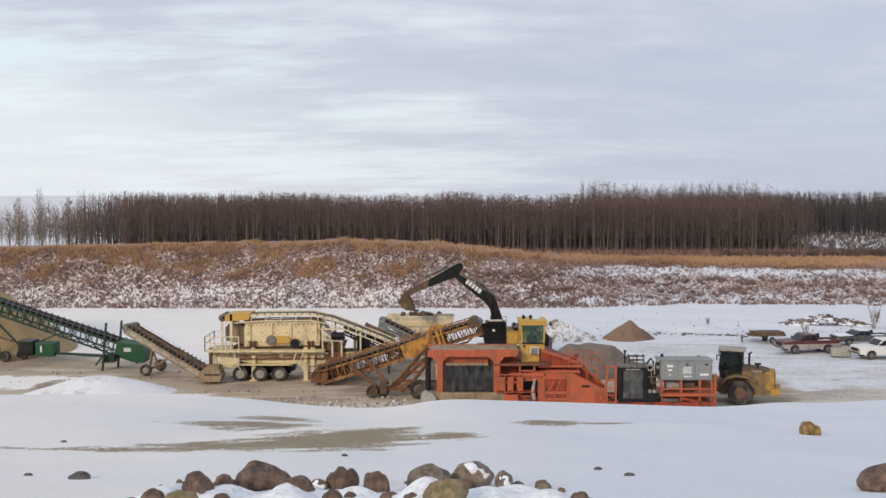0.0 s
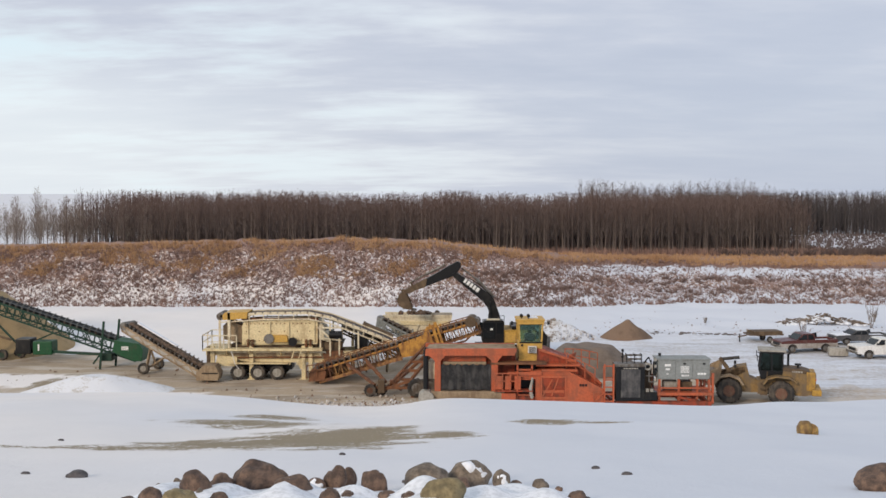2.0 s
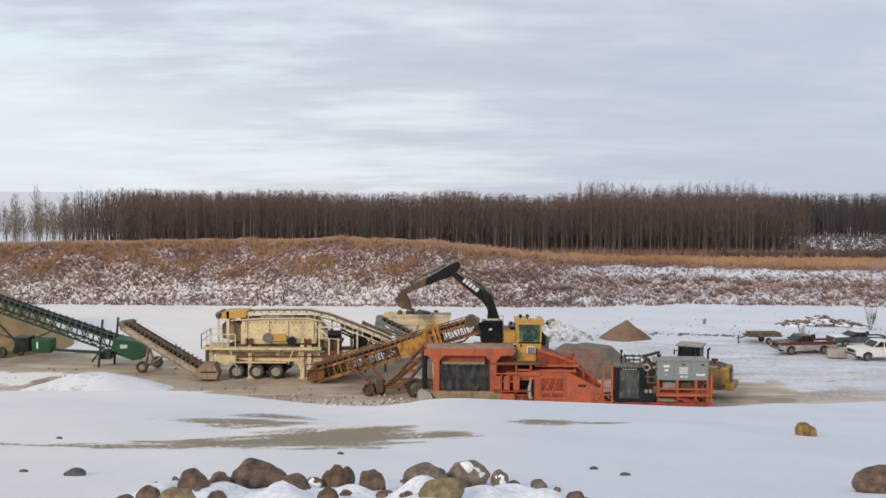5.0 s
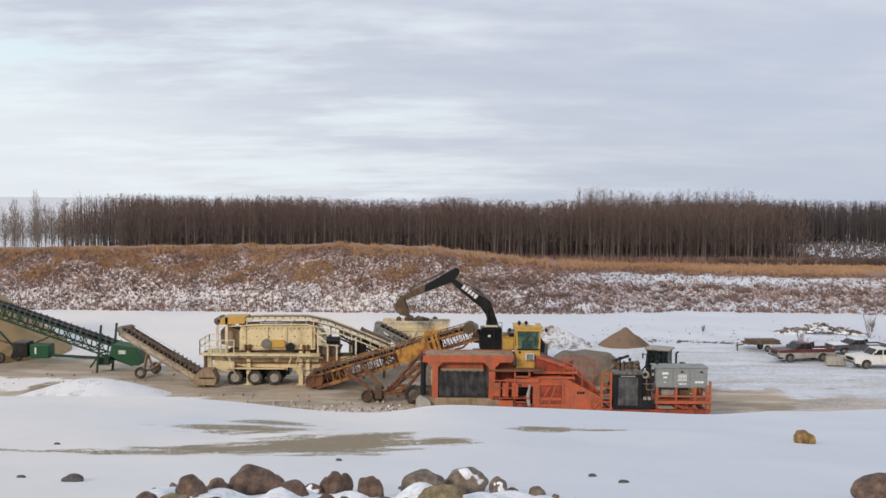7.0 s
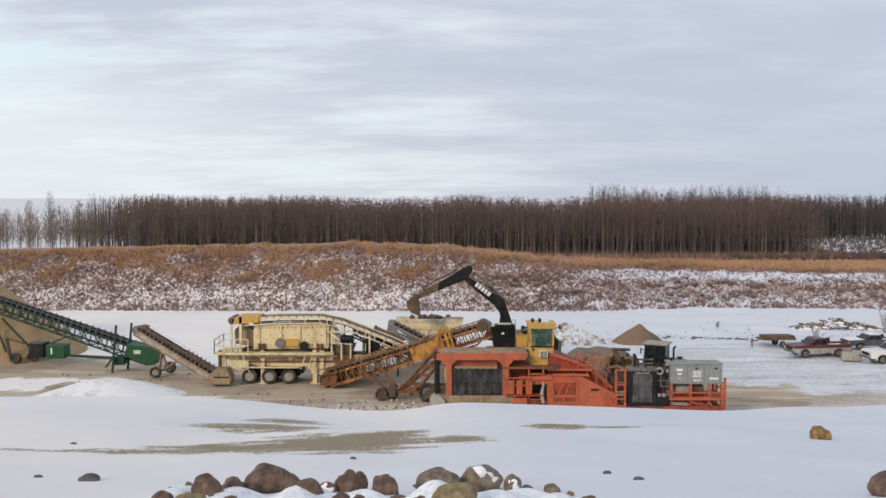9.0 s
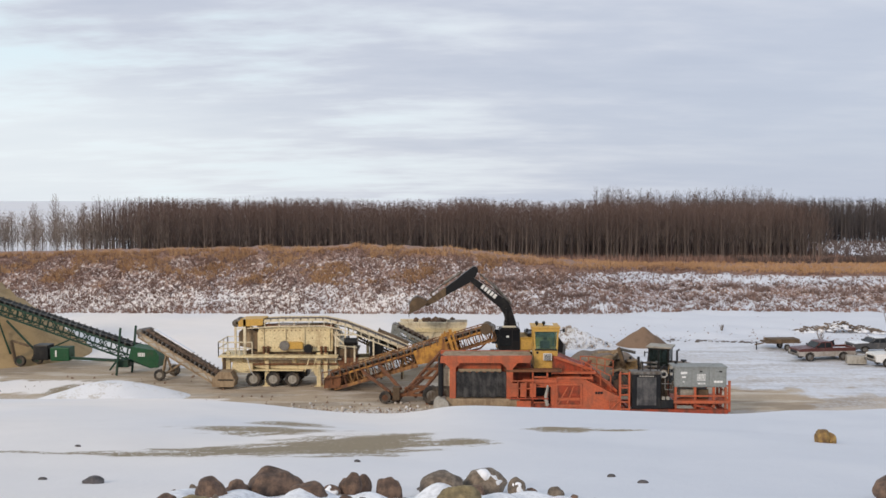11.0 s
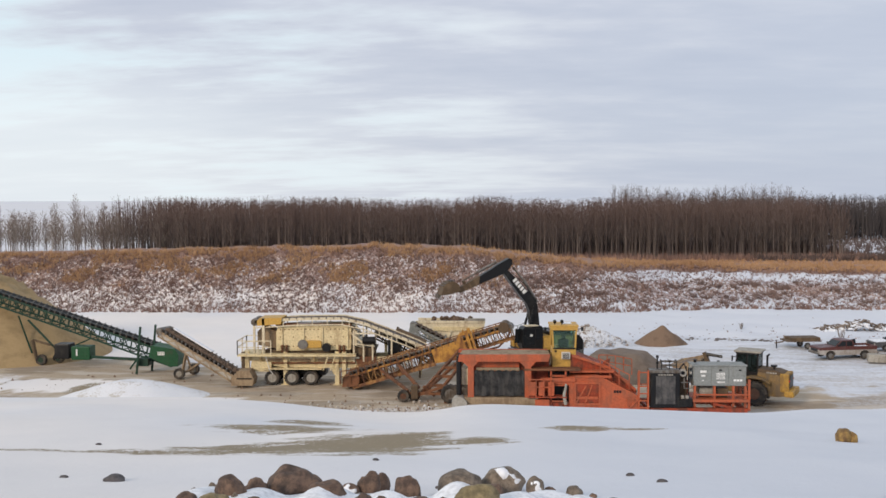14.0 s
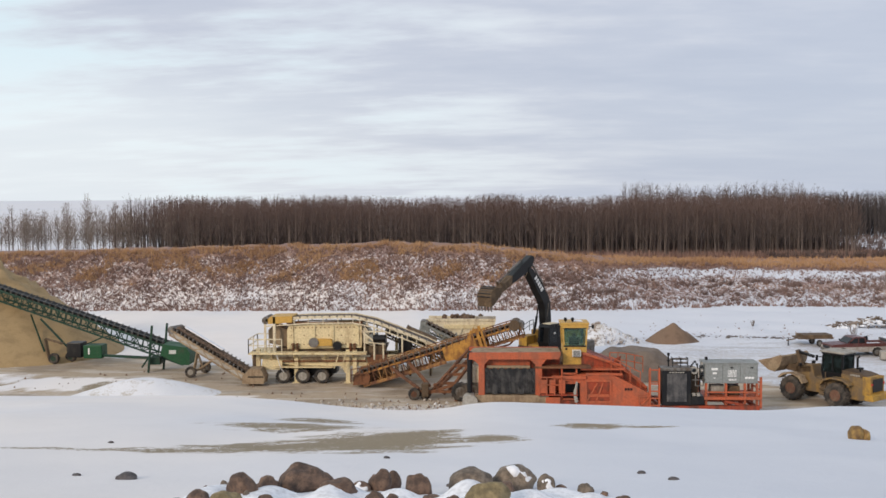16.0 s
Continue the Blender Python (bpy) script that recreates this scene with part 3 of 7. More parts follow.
def lone_tree(x, y, h, seed, label):
    r = np.random.RandomState(seed)
    th = thing("bare_tree", pose(x, y, gh(x, y)), label, "tree", "leafless trees at the edge of the woods")
    V, F = [], []
    bare_tree(V, F, r, 0, 0, 0, h, 0.007 * h + 0.012, 0, sides=6)
    me = bpy.data.meshes.new("trunk")
    me.from_pydata(V, [], F)
    me.materials.append(M_WOODS)
    new("trunk", me).parent = th
    V, F = [], []
    bare_tree(V, F, r, 0, 0, 0, h, 0.008 * h, 130, 0.27, low=0.14)
    me = bpy.data.meshes.new("crown")
    me.from_pydata(V[16:], [], [tuple(i - 16 for i in f) for f in F if min(f) >= 16])
    me.materials.append(M_TWIGS)
    new("crown", me).parent = th


rt = random.Random(5)
for k in range(44):
    lx = -106 + k * 1.25 + rt.uniform(-0.9, 0.9)
    lone_tree(lx, rt.uniform(178, 200), rt.uniform(7.5, 10.5) if k != 20 else 12.4, 40 + k, rt.choice(["slender leafless grey poplar standing in snow", "small bare birch with fine upswept twigs in snow"]))


# ---- shared parts ----
def wheel(parent, x, y, z, r, w, rim_mat, rim=0.5, tread=20, name="wheel", facing=-1):
    """A tyre with tread blocks round a dished rim; turns about y at its own origin."""
    hub = part(name, lathe(B(), [(-w * 0.30, r * 0.14), (-w * 0.30, r * 0.16), (w * 0.30, r * 0.16), (w * 0.30, r * 0.14)], 12), rim_mat, parent)
    hub.location = (x, y, z)
    t = lathe(B(), [(-w * 0.42, r * rim), (-w * 0.5, r * 0.72), (-w * 0.47, r * 0.90), (-w * 0.36, r * 0.955), (w * 0.36, r * 0.955), (w * 0.47, r * 0.90), (w * 0.5, r * 0.72), (w * 0.42, r * rim)], 28, "y", (0, 0, 0), False)
    for i in range(tread):
        a = 2 * math.pi * i / tread
        for s in (-1, 1):
            b = a + s * 0.06
            p = Vector((math.cos(b) * r * 0.965, s * w * 0.02, math.sin(b) * r * 0.965))
            q = Vector((math.cos(b + 0.1) * r * 0.955, s * w * 0.43, math.sin(b + 0.1) * r * 0.955))
            bar(t, p, q, r * 0.11, r * 0.07)
    part("tyre", t, M_RUBBER, hub)
    m = lathe(B(), [(-w * 0.40, r * rim * 1.02), (-w * 0.44, r * rim * 0.92), (-w * 0.36, r * rim * 0.8), (-w * 0.34, r * 0.2), (w * 0.34, r * 0.2), (w * 0.36, r * rim * 0.8), (w * 0.44, r * rim * 0.92), (w * 0.40, r * rim * 1.02)], 20)
    for i in range(6):
        a = i * math.pi / 3
        rod(m, (math.cos(a) * r * 0.29, -w * 0.40, math.sin(a) * r * 0.29), (math.cos(a) * r * 0.29, -w * 0.16, math.sin(a) * r * 0.29), r * 0.035, 6)
    part("rim", m, rim_mat, hub)
    return hub


def conveyor(parent, p, q, width, deep, frame_mat, belt_mat=None, bays=12, idlers=14, load=True, lace=0.055, lattice=True):
    """A belt conveyor from its tail p to its head q: two side trusses, belt, idlers with brackets, pulleys."""
    p, q = Vector(p), Vector(q)
    L = (q - p).length
    d = (q - p).normalized()
    s = d.cross(Vector((0, 0, 1))).normalized()
    u = s.cross(d)
    W = lambda a, b, c: p + d * a + s * b + u * c
    h = width / 2
    for side in (-1, 1):
        bm = B()
        bar(bm, W(0, side * h, 0), W(L, side * h, 0), 0.10, 0.16)
        bar(bm, W(0, side * h, -deep), W(L, side * h, -deep * 0.9), 0.09, 0.12)
        for i in range(bays + 1):
            a = L * i / bays
            bar(bm, W(a, side * h, 0), W(a, side * h, -deep), 0.07)
            if i < bays and lattice:
                e = L * (i + 1) / bays
                bar(bm, W(a, side * h, -deep * (i % 2)), W(e, side * h, -deep * (1 - i % 2)), lace)
        part("side_truss", bm, frame_mat, parent)
    bm = B()
    for i in range(bays + 1):
        a = L * i / bays
        bar(bm, W(a, -h, -deep), W(a, h, -deep), 0.07)
    part("cross_braces", bm, frame_mat, parent)
    bm = B()
    cols = [(-0.5, 0.26), (-0.26, 0.12), (0.26, 0.12), (0.5, 0.26)]
    n = 24
    rows = [[bm.verts.new(W(L * i / n, width * 0.86 * c, z)) for c, z in cols] for i in range(n + 1)]
    low = [[bm.verts.new(W(L * i / n, width * 0.86 * c, z - 0.05)) for c, z in cols] for i in range(n + 1)]
    for g, flip in ((rows, 1), (low, -1)):
        for a, b in zip(g, g[1:]):
            for j in range(3):
                bm.faces.new((a[j], a[j + 1], b[j + 1], b[j])[::flip])
    for j in (0, 3):
        for i in range(n):
            bm.faces.new((rows[i][j], rows[i + 1][j], low[i + 1][j], low[i][j]))
    bar(bm, W(0.2, 0, -0.12), W(L - 0.2, 0, -0.12), width * 0.8, 0.03)
    part("belt", bm, belt_mat or M_BELT, parent)
    if load:
        bm = B()
        rr = random.Random(int(L * 100))
        grid = [[bm.verts.new(W(L * i / 60, width * c, 0.2 + (0.16 - abs(c) * 0.4) * rr.uniform(0.3, 1.1))) for c in (-0.28, -0.1, 0.1, 0.28)] for i in range(2, 60)]
        for a, b in zip(grid, grid[1:]):
            for j in range(3):
                bm.faces.new((a[j], a[j + 1], b[j + 1], b[j]))
        part("crushed_stone", bm, M_STONE, parent, "damp brown crushed stone on the belt")
    for i in range(idlers):
        a = L * (i + 0.5) / idlers
        bm = B()
        for sd in (-1, 1):
            bar(bm, W(a, sd * h * 0.98, 0), W(a, sd * h * 1.12, 0.30), 0.10)
            rod(bm, W(a, sd * h * 0.30, 0.06), W(a, sd * h * 1.08, 0.24), 0.065, 8)
        rod(bm, W(a, -h * 0.3, 0.06), W(a, h * 0.3, 0.06), 0.065, 8)
        part("idler", bm, M_STEEL, parent)
    for a, r in ((0.05, 0.24), (L - 0.05, 0.28)):
        part("pulley", rod(B(), W(a, -h * 0.9, 0), W(a, h * 0.9, 0), r, 16), M_STEEL, parent)
    return W


M_STONE = surface("damp_crushed_stone", (0.16, 0.105, 0.07), (0.07, 0.048, 0.035), 0.5, 0.9, 0, 3, False, 0.05, 14)


def bars(bm, x, y, z, w, h, rows, seed, face=-1):
    """Unreadable lettering: short bars in rows on a face that looks along -y."""
    rr = random.Random(seed)
    for k in range(rows):
        a = x
        while a < x + w - 0.03:
            l = min(rr.uniform(0.05, 0.16), x + w - a)
            zz = z - k * h * 1.6
            box(bm, a, a + l, y - 0.012, y + 0.004, zz - h, zz)
            a += l + 0.03
    return bm


# ---- the orange crushing plant ----
def crushing_plant():
    th = thing("crushing_plant", pose(-0.98, 56.0, 0), "large orange portable crushing plant, mud-stained, sunk behind a snow berm", "crushing plant")
    # chassis
    for y in (0.15, 2.85):
        part("frame_rail", prism(B(), [(3.6, 0.62), (17.0, 0.62), (17.0, 0.95), (11.0, 0.95), (10.6, 1.25), (3.6, 1.25)], y, y + 0.3), M_ORANGE_DARK, th)
    for x in np.arange(4.2, 16.8, 1.4):
        part("cross_member", box(B(), x, x + 0.15, 0.45, 2.85, 0.66, 0.9), M_ORANGE_DARK, th)
    for x in (1.0, 3.2, 6.4, 10.6, 13.5, 16.6):
        for y in (0.3, 2.9):
            part("support_leg", box(box(B(), x - 0.12, x + 0.12, y - 0.12, y + 0.12, 0, 0.75), x - 0.3, x + 0.3, y - 0.3, y + 0.3, 0, 0.06), M_ORANGE_DARK, th)
    # vibrating feeder box at the left end
    part("feeder_deck", prism(B(), [(0.15, 3.92), (5.5, 3.95), (5.45, 4.08), (5.2, 4.11), (0.7, 4.11), (0.3, 4.08)], 0.13, 1.85), M_DIRTPAINT, th, "mud-covered steel feeder deck")
    part("top_beam", prism(B(), [(0.05, 3.70), (5.3, 3.72), (5.42, 4.0), (5.42, 4.13), (0.1, 4.10)], -0.10, 0.12), M_ORANGE, th)
    part("top_beam", box(B(), 0.05, 5.4, 1.9, 2.05, 3.7, 4.13), M_ORANGE, th)
    for x, w in ((0.62, 0.35), (3.95, 0.38)):
        part("post", prism(B(), [(x, 1.58), (x + w, 1.58), (x + w, 3.4), (x + w + 0.3, 3.72), (x - 0.35, 3.72), (x, 3.4)], -0.06, 0.18), M_ORANGE, th)
        part("post", box(B(), x, x + w, 3.1, 3.3, 0.95, 3.7), M_ORANGE_DARK, th)
    part("back_panel", box(B(), 1.1, 3.65, 0.4, 0.46, 2.9, 3.72), M_ORANGE, th)
    bm = B()
    nx, nz = 22, 10
    rr = random.Random(8)
    g = [[bm.verts.new((1.0 + 2.94 * i / nx, 0.02 + 0.06 * math.sin(i * 1.1) * (0.4 + 0.6 * j / nz) + rr.uniform(-0.02, 0.02), 3.16 - 1.5 * j / nz + (0.05 * math.sin(i * 1.9) if j == 0 else 0))) for j in range(nz + 1)] for i in range(nx + 1)]
    for i in range(nx):
        for j in range(nz):
            bm.faces.new((g[i][j], g[i][j + 1], g[i + 1][j + 1], g[i + 1][j]))
    bmesh.ops.solidify(bm, geom=bm.faces[:], thickness=0.04)
    part("rubber_curtain", bm, M_PANEL, th, "scuffed black rubber curtain with a wavy top")
    part("curtain_rail", box(B(), 1.1, 3.65, 0.16, 0.3, 3.14, 3.3), M_DIRTPAINT, th)
    part("inner_hopper", box(B(), 0.8, 4.0, 0.6, 3.0, 1.4, 3.9), M_ORANGE_DARK, th)
    part("lower_beam", box(B(), 0.4, 4.75, -0.14, 0.5, 1.0, 1.60, 0.06), M_DIRTPAINT, th, "mud-caked lower beam")
    part("spill_ledge", box(B(), 0.3, 4.4, -0.45, -0.14, 0.4, 1.2, 0.08), M_DIRTPAINT, th)
    part("roll", rod(B(), (0.12, -0.42, 1.2), (0.12, 0.6, 1.2), 0.46, 24), M_CONC, th, "pale round drum at the feeder's end")
    part("upright_pipe", rod(rod(B(), (0.1, 0.2, 1.7), (0.1, 0.2, 4.0), 0.16, 14), (0.1, 0.2, 3.9), (0.15, 0.2, 4.15), 0.11, 12), M_BLACK, th, "sooty black upright stack")
    part("flywheel", lathe(B(), [(-0.12, 0.46), (-0.12, 0.5), (0.12, 0.5), (0.12, 0.46)], 20, "y", (0.45, 0.7, 2.7)), M_CREAM_PALE, th)
    # walkway and stairs between feeder and jaw
    part("walkway", box(B(), 4.1, 6.4, -0.35, 0.3, 1.62, 1.70), M_ORANGE_DARK, th)
    rail(th, [(4.15, -0.32, 1.7), (4.6, -0.32, 1.7), (5.05, -0.32, 1.7), (5.45, -0.32, 1.7)], 1.0, M_ORANGE)
    part("walkway", box(B(), 3.9, 7.2, -0.1, 0.6, 3.18, 3.30), M_RUST, th)
    bm = B()
    for x in (4.2, 4.75, 5.3):
        box(bm, x, x + 0.36, -0.30, -0.26, 1.75, 2.55)
    part("guard_panel", bm, M_ORANGE, th)
    part("bay_back", box(B(), 3.96, 5.44, 0.9, 0.96, 0.95, 3.68), M_ORANGE_DARK, th, "rust-red back plate of the open bay")
    part("bay_floor", box(B(), 3.96, 5.44, 0.1, 0.9, 0.9, 0.98), M_ORANGE_DARK, th)
    part("step_box", box(B(), 4.55, 5.4, -0.2, 0.5, 0.85, 1.5, 0.03), M_ORANGE, th)
    # plain black box gives the open bay its deep shade
    part("dark_bay", box(B(), 5.4, 6.6, 0.5, 2.6, 1.3, 3.1), M_BLACK, th, "black box standing in for the shade in the machinery bay")
    bm = B()
    for x in (5.5, 6.35):
        bar(bm, (x, 0.1, 0.9), (x, 0.1, 3.2), 0.1)
    for z in (1.35, 2.3, 2.85):
        bar(bm, (5.5, 0.1, z), (6.35, 0.1, z), 0.1)
    part("bay_frame", bm, M_ORANGE, th)
    # jaw housing with a sloping shoulder
    jaw = part("jaw_housing", prism(B(), [(5.45, 2.62), (6.4, 2.80), (8.2, 2.92), (8.95, 2.55), (10.55, 1.72), (10.55, 0.70), (6.55, 0.70), (6.55, 2.3), (5.45, 2.45)], 0.0, 2.9), M_ORANGE, th)
    # flat plate; the recess's shade is only its darker orange
    part("opening", box(B(), 6.95, 8.28, -0.02, 0.10, 1.22, 2.42), M_ORANGE_DARK, jaw, "darker orange plate standing in for a shaded access opening")
    bm = B()
    for z in (1.2, 2.45):
        box(bm, 6.85, 8.38, -0.07, 0.0, z - 0.06, z + 0.06)
    for x in (6.85, 8.28):
        box(bm, x, x + 0.1, -0.07, 0.0, 1.26, 2.39)
    part("opening_frame", bm, M_ORANGE, jaw)
    bm = B()
    for a, b in (((6.98, 1.3), (7.55, 2.3)), ((7.5, 1.3), (7.9, 2.35))):
        bar(bm, (a[0], -0.05, a[1]), (b[0], -0.05, b[1]), 0.08)
    box(bm, 6.98, 8.25, -0.06, -0.02, 1.5, 1.66)
    part("brace", bm, M_ORANGE, jaw)
    part("faded_lettering", bars(B(), 7.0, -0.062, 1.92, 1.2, 0.18, 1, 4), M_ORANGE_DARK, jaw)
    part("lettering", bars(B(), 9.15, -0.002, 2.02, 0.5, 0.14, 1, 5), M_BLACK, jaw)
    bm = B()
    box(bm, 9.95, 10.6, -0.08, 0.0, 1.5, 1.58), box(bm, 9.95, 10.03, -0.08, 0.0, 0.9, 1.5)
    bar(bm, (10.0, -0.05, 0.9), (10.55, -0.05, 1.5), 0.08)
    part("corner_brace", bm, M_ORANGE, jaw)
    rag = B()
    for k in range(9):
        a = k * math.pi / 4.5
        bmesh.ops.create_icosphere(rag, subdivisions=1, radius=0.11, matrix=Matrix.LocRotScale((6.28 + 0.05 * math.cos(a), -0.3, 2.35 - 0.13 * k), None, Vector((0.75 + 0.05 * k, 0.5, 1.1))))
    part("hanging_sack", rag, M_CONC, th, "pale cloth sack hanging from the frame")
    bm = B()
    box(bm, 4.9, 6.9, -0.12, 0.0, 2.55, 2.75), box(bm, 6.9, 9.0, -0.10, 0.0, 2.78, 2.9)
    part("ledge", bm, M_ORANGE, th)
    # sloping feed chute with its rails
    part("sloping_chute", prism(B(), [(6.7, 4.02), (7.1, 3.98), (9.1, 3.2), (10.6, 1.9), (10.6, 1.7), (9.0, 2.4), (6.7, 2.9)], 0.7, 2.6), M_ORANGE_DARK, th)
    bm = B()
    bar(bm, (6.8, 0.55, 3.98), (9.0, 0.55, 3.25), 0.14), bar(bm, (9.0, 0.55, 3.25), (10.5, 0.55, 1.95), 0.14)
    part("chute_edge", bm, M_ORANGE, th)
    part("upper_deck", box(B(), 6.6, 9.2, 0.1, 0.9, 3.05, 3.15), M_ORANGE, th)
    rail(th, [(8.6, 2.5, 2.75), (9.1, 2.5, 2.75), (9.6, 2.5, 2.7), (10.1, 2.5, 2.6), (10.6, 2.5, 2.5)], 0.95, M_ORANGE, 0.025)
    rail(th, [(8.4, 0.3, 2.92), (8.95, 0.3, 2.60), (9.5, 0.3, 2.3), (10.1, 0.3, 2.0)], 0.9, M_ORANGE, 0.025)
    rail(th, [(10.6, 0.2, 1.5), (11.15, 0.2, 1.5)], 1.55, M_ORANGE, 0.035)
    bm = B()
    for x in (10.62, 11.15):
        bar(bm, (x, 0.0, 0.75), (x, 0.0, 3.2), 0.09)
    for z in np.arange(1.0, 2.6, 0.42):
        bar(bm, (10.62, 0.0, z), (11.15, 0.0, z), 0.07)
    part("ladder", bm, M_ORANGE, th)
    part("pointed_guard", prism(B(), [(8.4, 3.1), (8.9, 3.1), (9.1, 3.75), (8.75, 3.62), (8.6, 3.4)], 1.0, 1.05), M_ORANGE_DARK, th)
    # control cab
    cabn = part("control_cab", box(B(), 5.62, 7.02, 0.75, 2.2, 3.25, 4.36, 0.03), M_CAB, th, "yellow control cab with a wide green window")
    bm = B()
    for x, X in ((5.62, 5.56), (6.92, 6.98)):
        for y in (0.75, 2.1):
            prism(bm, [(x, 4.36), (x + 0.10, 4.36), (X + 0.1, 5.5), (X, 5.5)], y, y + 0.1)
    prism(bm, [(5.52, 5.46), (7.12, 5.46), (7.12, 5.66), (5.52, 5.66)], 0.66, 2.3)
    part("cab_frame", bm, M_CAB, cabn)
    part("roof_cap", box(B(), 5.48, 7.16, 0.6, 2.36, 5.66, 5.76, 0.02), M_CAB, cabn)
    part("window", prism(B(), [(5.73, 4.38), (6.92, 4.38), (6.97, 5.44), (5.67, 5.44)], 0.79, 0.81), M_GLASS, cabn, "green-tinted front window")
    part("window", box(B(), 5.66, 6.98, 2.1, 2.12, 4.38, 5.44), M_GLASS, cabn)
    part("window_sill", box(B(), 5.66, 6.98, 0.7, 0.75, 4.33, 4.41), M_BLACK, cabn)
    part("window_head", box(B(), 5.60, 7.02, 0.70, 0.76, 5.42, 5.5), M_BLACK, cabn)
    seat = B()
    box(seat, 6.0, 6.64, 1.3, 1.45, 4.2, 4.86, 0.1), box(seat, 6.2, 6.46, 1.32, 1.44, 4.84, 5.06, 0.06)
    part("operator_seat", seat, M_BLACK, cabn, "dark empty operator seat with headrest")
    part("air_conditioner", box(B(), 6.16, 6.66, 0.55, 0.78, 3.76, 4.16, 0.02), M_WHITE, cabn, "white box air conditioner")
    bm = B()
    for k in range(6):
        box(bm, 6.21, 6.61, 0.53, 0.55, 3.79 + k * 0.06, 3.82 + k * 0.06)
    part("grille", bm, M_BLACK, cabn)
    part("roundel", rod(B(), (5.82, 0.76, 4.2), (5.82, 0.71, 4.2), 0.07, 14), M_BLACK, cabn)
    for x, z in ((5.78, 5.76), (6.2, 5.76)):
        part("work_lamp", rod(rod(B(), (x, 1.0, z), (x, 1.0, z + 0.14), 0.03, 6), (x, 1.05, z + 0.2), (x, 0.9, z + 0.16), 0.1, 10), M_BLACK, cabn)
    for x, dx in ((5.5, -0.3), (7.12, 0.25)):
        part("mirror", box(bar(B(), (x, 0.9, 5.5), (x + dx, 0.75, 5.55), 0.04), x + dx - 0.07, x + dx + 0.07, 0.7, 0.75, 5.42, 5.64), M_BLACK, cabn)
    part("snow_patch", box(B(), 6.2, 6.8, 1.2, 1.9, 5.76, 5.80, 0.015), M_SNOWCAP, cabn)
    part("cab_stand", prism(B(), [(5.4, 2.98), (7.3, 2.98), (7.1, 3.25), (5.55, 3.25)], 0.5, 2.4), M_RUST, th)
    # engine with radiator
    rad = part("radiator", box(B(), 11.32, 13.02, 0.12, 0.8, 0.98, 3.02, 0.04), M_BLACK, th, "black engine radiator with a worn core")
    part("core", box(B(), 11.62, 12.75, 0.09, 0.12, 1.2, 2.85), M_PANEL, rad)
    part("header_tank", box(B(), 11.27, 13.06, 0.05, 0.9, 3.02, 3.2, 0.05), M_STEEL, rad, "dull steel header tank")
    part("name_strip", bars(B(), 11.75, 0.115, 2.96, 0.85, 0.07, 1, 17), M_CONC, rad)
    part("engine_block", box(B(), 11.5, 13.6, 0.9, 2.4, 1.1, 2.95, 0.06), M_BRONZE, th)
    for z, y in ((3.42, 0.55), (3.62, 0.75)):
        tube = rod(B(), (11.95, y, z), (12.9, y, z), 0.055, 10)
        for x in (12.0, 12.28, 12.56, 12.85):
            rod(tube, (x - 0.025, y, z), (x + 0.025, y, z), 0.085, 10)
        part("coolant_tube", tube, M_STEEL, th, "steel tube with pale clamp rings")
    for x in (12.0, 12.45, 12.88):
        part("tube_bracket", bar(bar(B(), (x, 0.45, 3.2), (x, 0.45, 3.72), 0.045), (x, 0.45, 3.7), (x, 0.9, 3.7), 0.045), M_BLACK, th)
    part("exhaust_pipe", rod(rod(rod(B(), (11.78, 0.6, 3.2), (11.78, 0.6, 3.9), 0.045, 8), (11.78, 0.6, 3.5), (11.78, 0.6, 3.6), 0.085, 10), (11.78, 0.6, 3.84), (11.78, 0.6, 4.0), 0.08, 10), M_BLACK, th)
    part("drive_pulley", lathe(B(), [(-0.06, 0.13), (-0.06, 0.22), (0.06, 0.22), (0.06, 0.13)], 20, "y", (13.22, 0.3, 3.02), False), M_CONC, th, "pale ring-shaped pulley")
    part("pulley_hub", rod(B(), (13.22, 0.28, 3.02), (13.22, 0.7, 3.02), 0.1, 12), M_BLACK, th)
    for x0, z0, x1, z1, w in ((13.02, 3.2, 13.3, 3.55, 0.07), (13.3, 3.55, 13.48, 3.1, 0.06), (13.45, 2.5, 13.45, 3.4, 0.05), (13.58, 1.5, 13.58, 3.3, 0.06)):
        part("engine_strut", bar(B(), (x0, 0.45, z0), (x1, 0.45, z1), w), M_BLACK, th)
    for z in (2.75, 2.95, 3.15, 3.35):
        part("filter_can", rod(B(), (13.7, 0.4, z), (13.7, 0.4, z + 0.13), 0.075, 10), M_CONC if z in (2.95, 3.35) else M_BLACK, th)
    loop = B()
    for a, b in (((13.3, 2.75), (13.3, 2.1)), ((13.3, 2.1), (13.75, 2.1)), ((13.75, 2.1), (13.75, 2.6)), ((13.1, 2.45), (13.7, 2.45))):
        rod(loop, (a[0], 0.3, a[1]), (b[0], 0.3, b[1]), 0.028, 8)
    part("pipe_loop", loop, M_STEEL, th)
    for x in (13.1, 13.36):
        part("valve_block", box(B(), x, x + 0.18, 0.12, 0.3, 1.52, 1.7, 0.02), M_CONC, th)
    part("lower_engine", box(B(), 13.0, 13.8, 0.2, 1.6, 0.98, 1.5, 0.05), M_BLACK, th)
    # generator cabinet on its stand
    gen = part("generator_cabinet", box(B(), 13.86, 16.95, 0.45, 1.7, 2.22, 3.38, 0.025), M_GREY, th, "grey steel generator cabinet with three doors")
    part("roof_lip", box(B(), 13.8, 17.0, 0.40, 1.75, 3.38, 3.45, 0.01), M_GREY, gen)
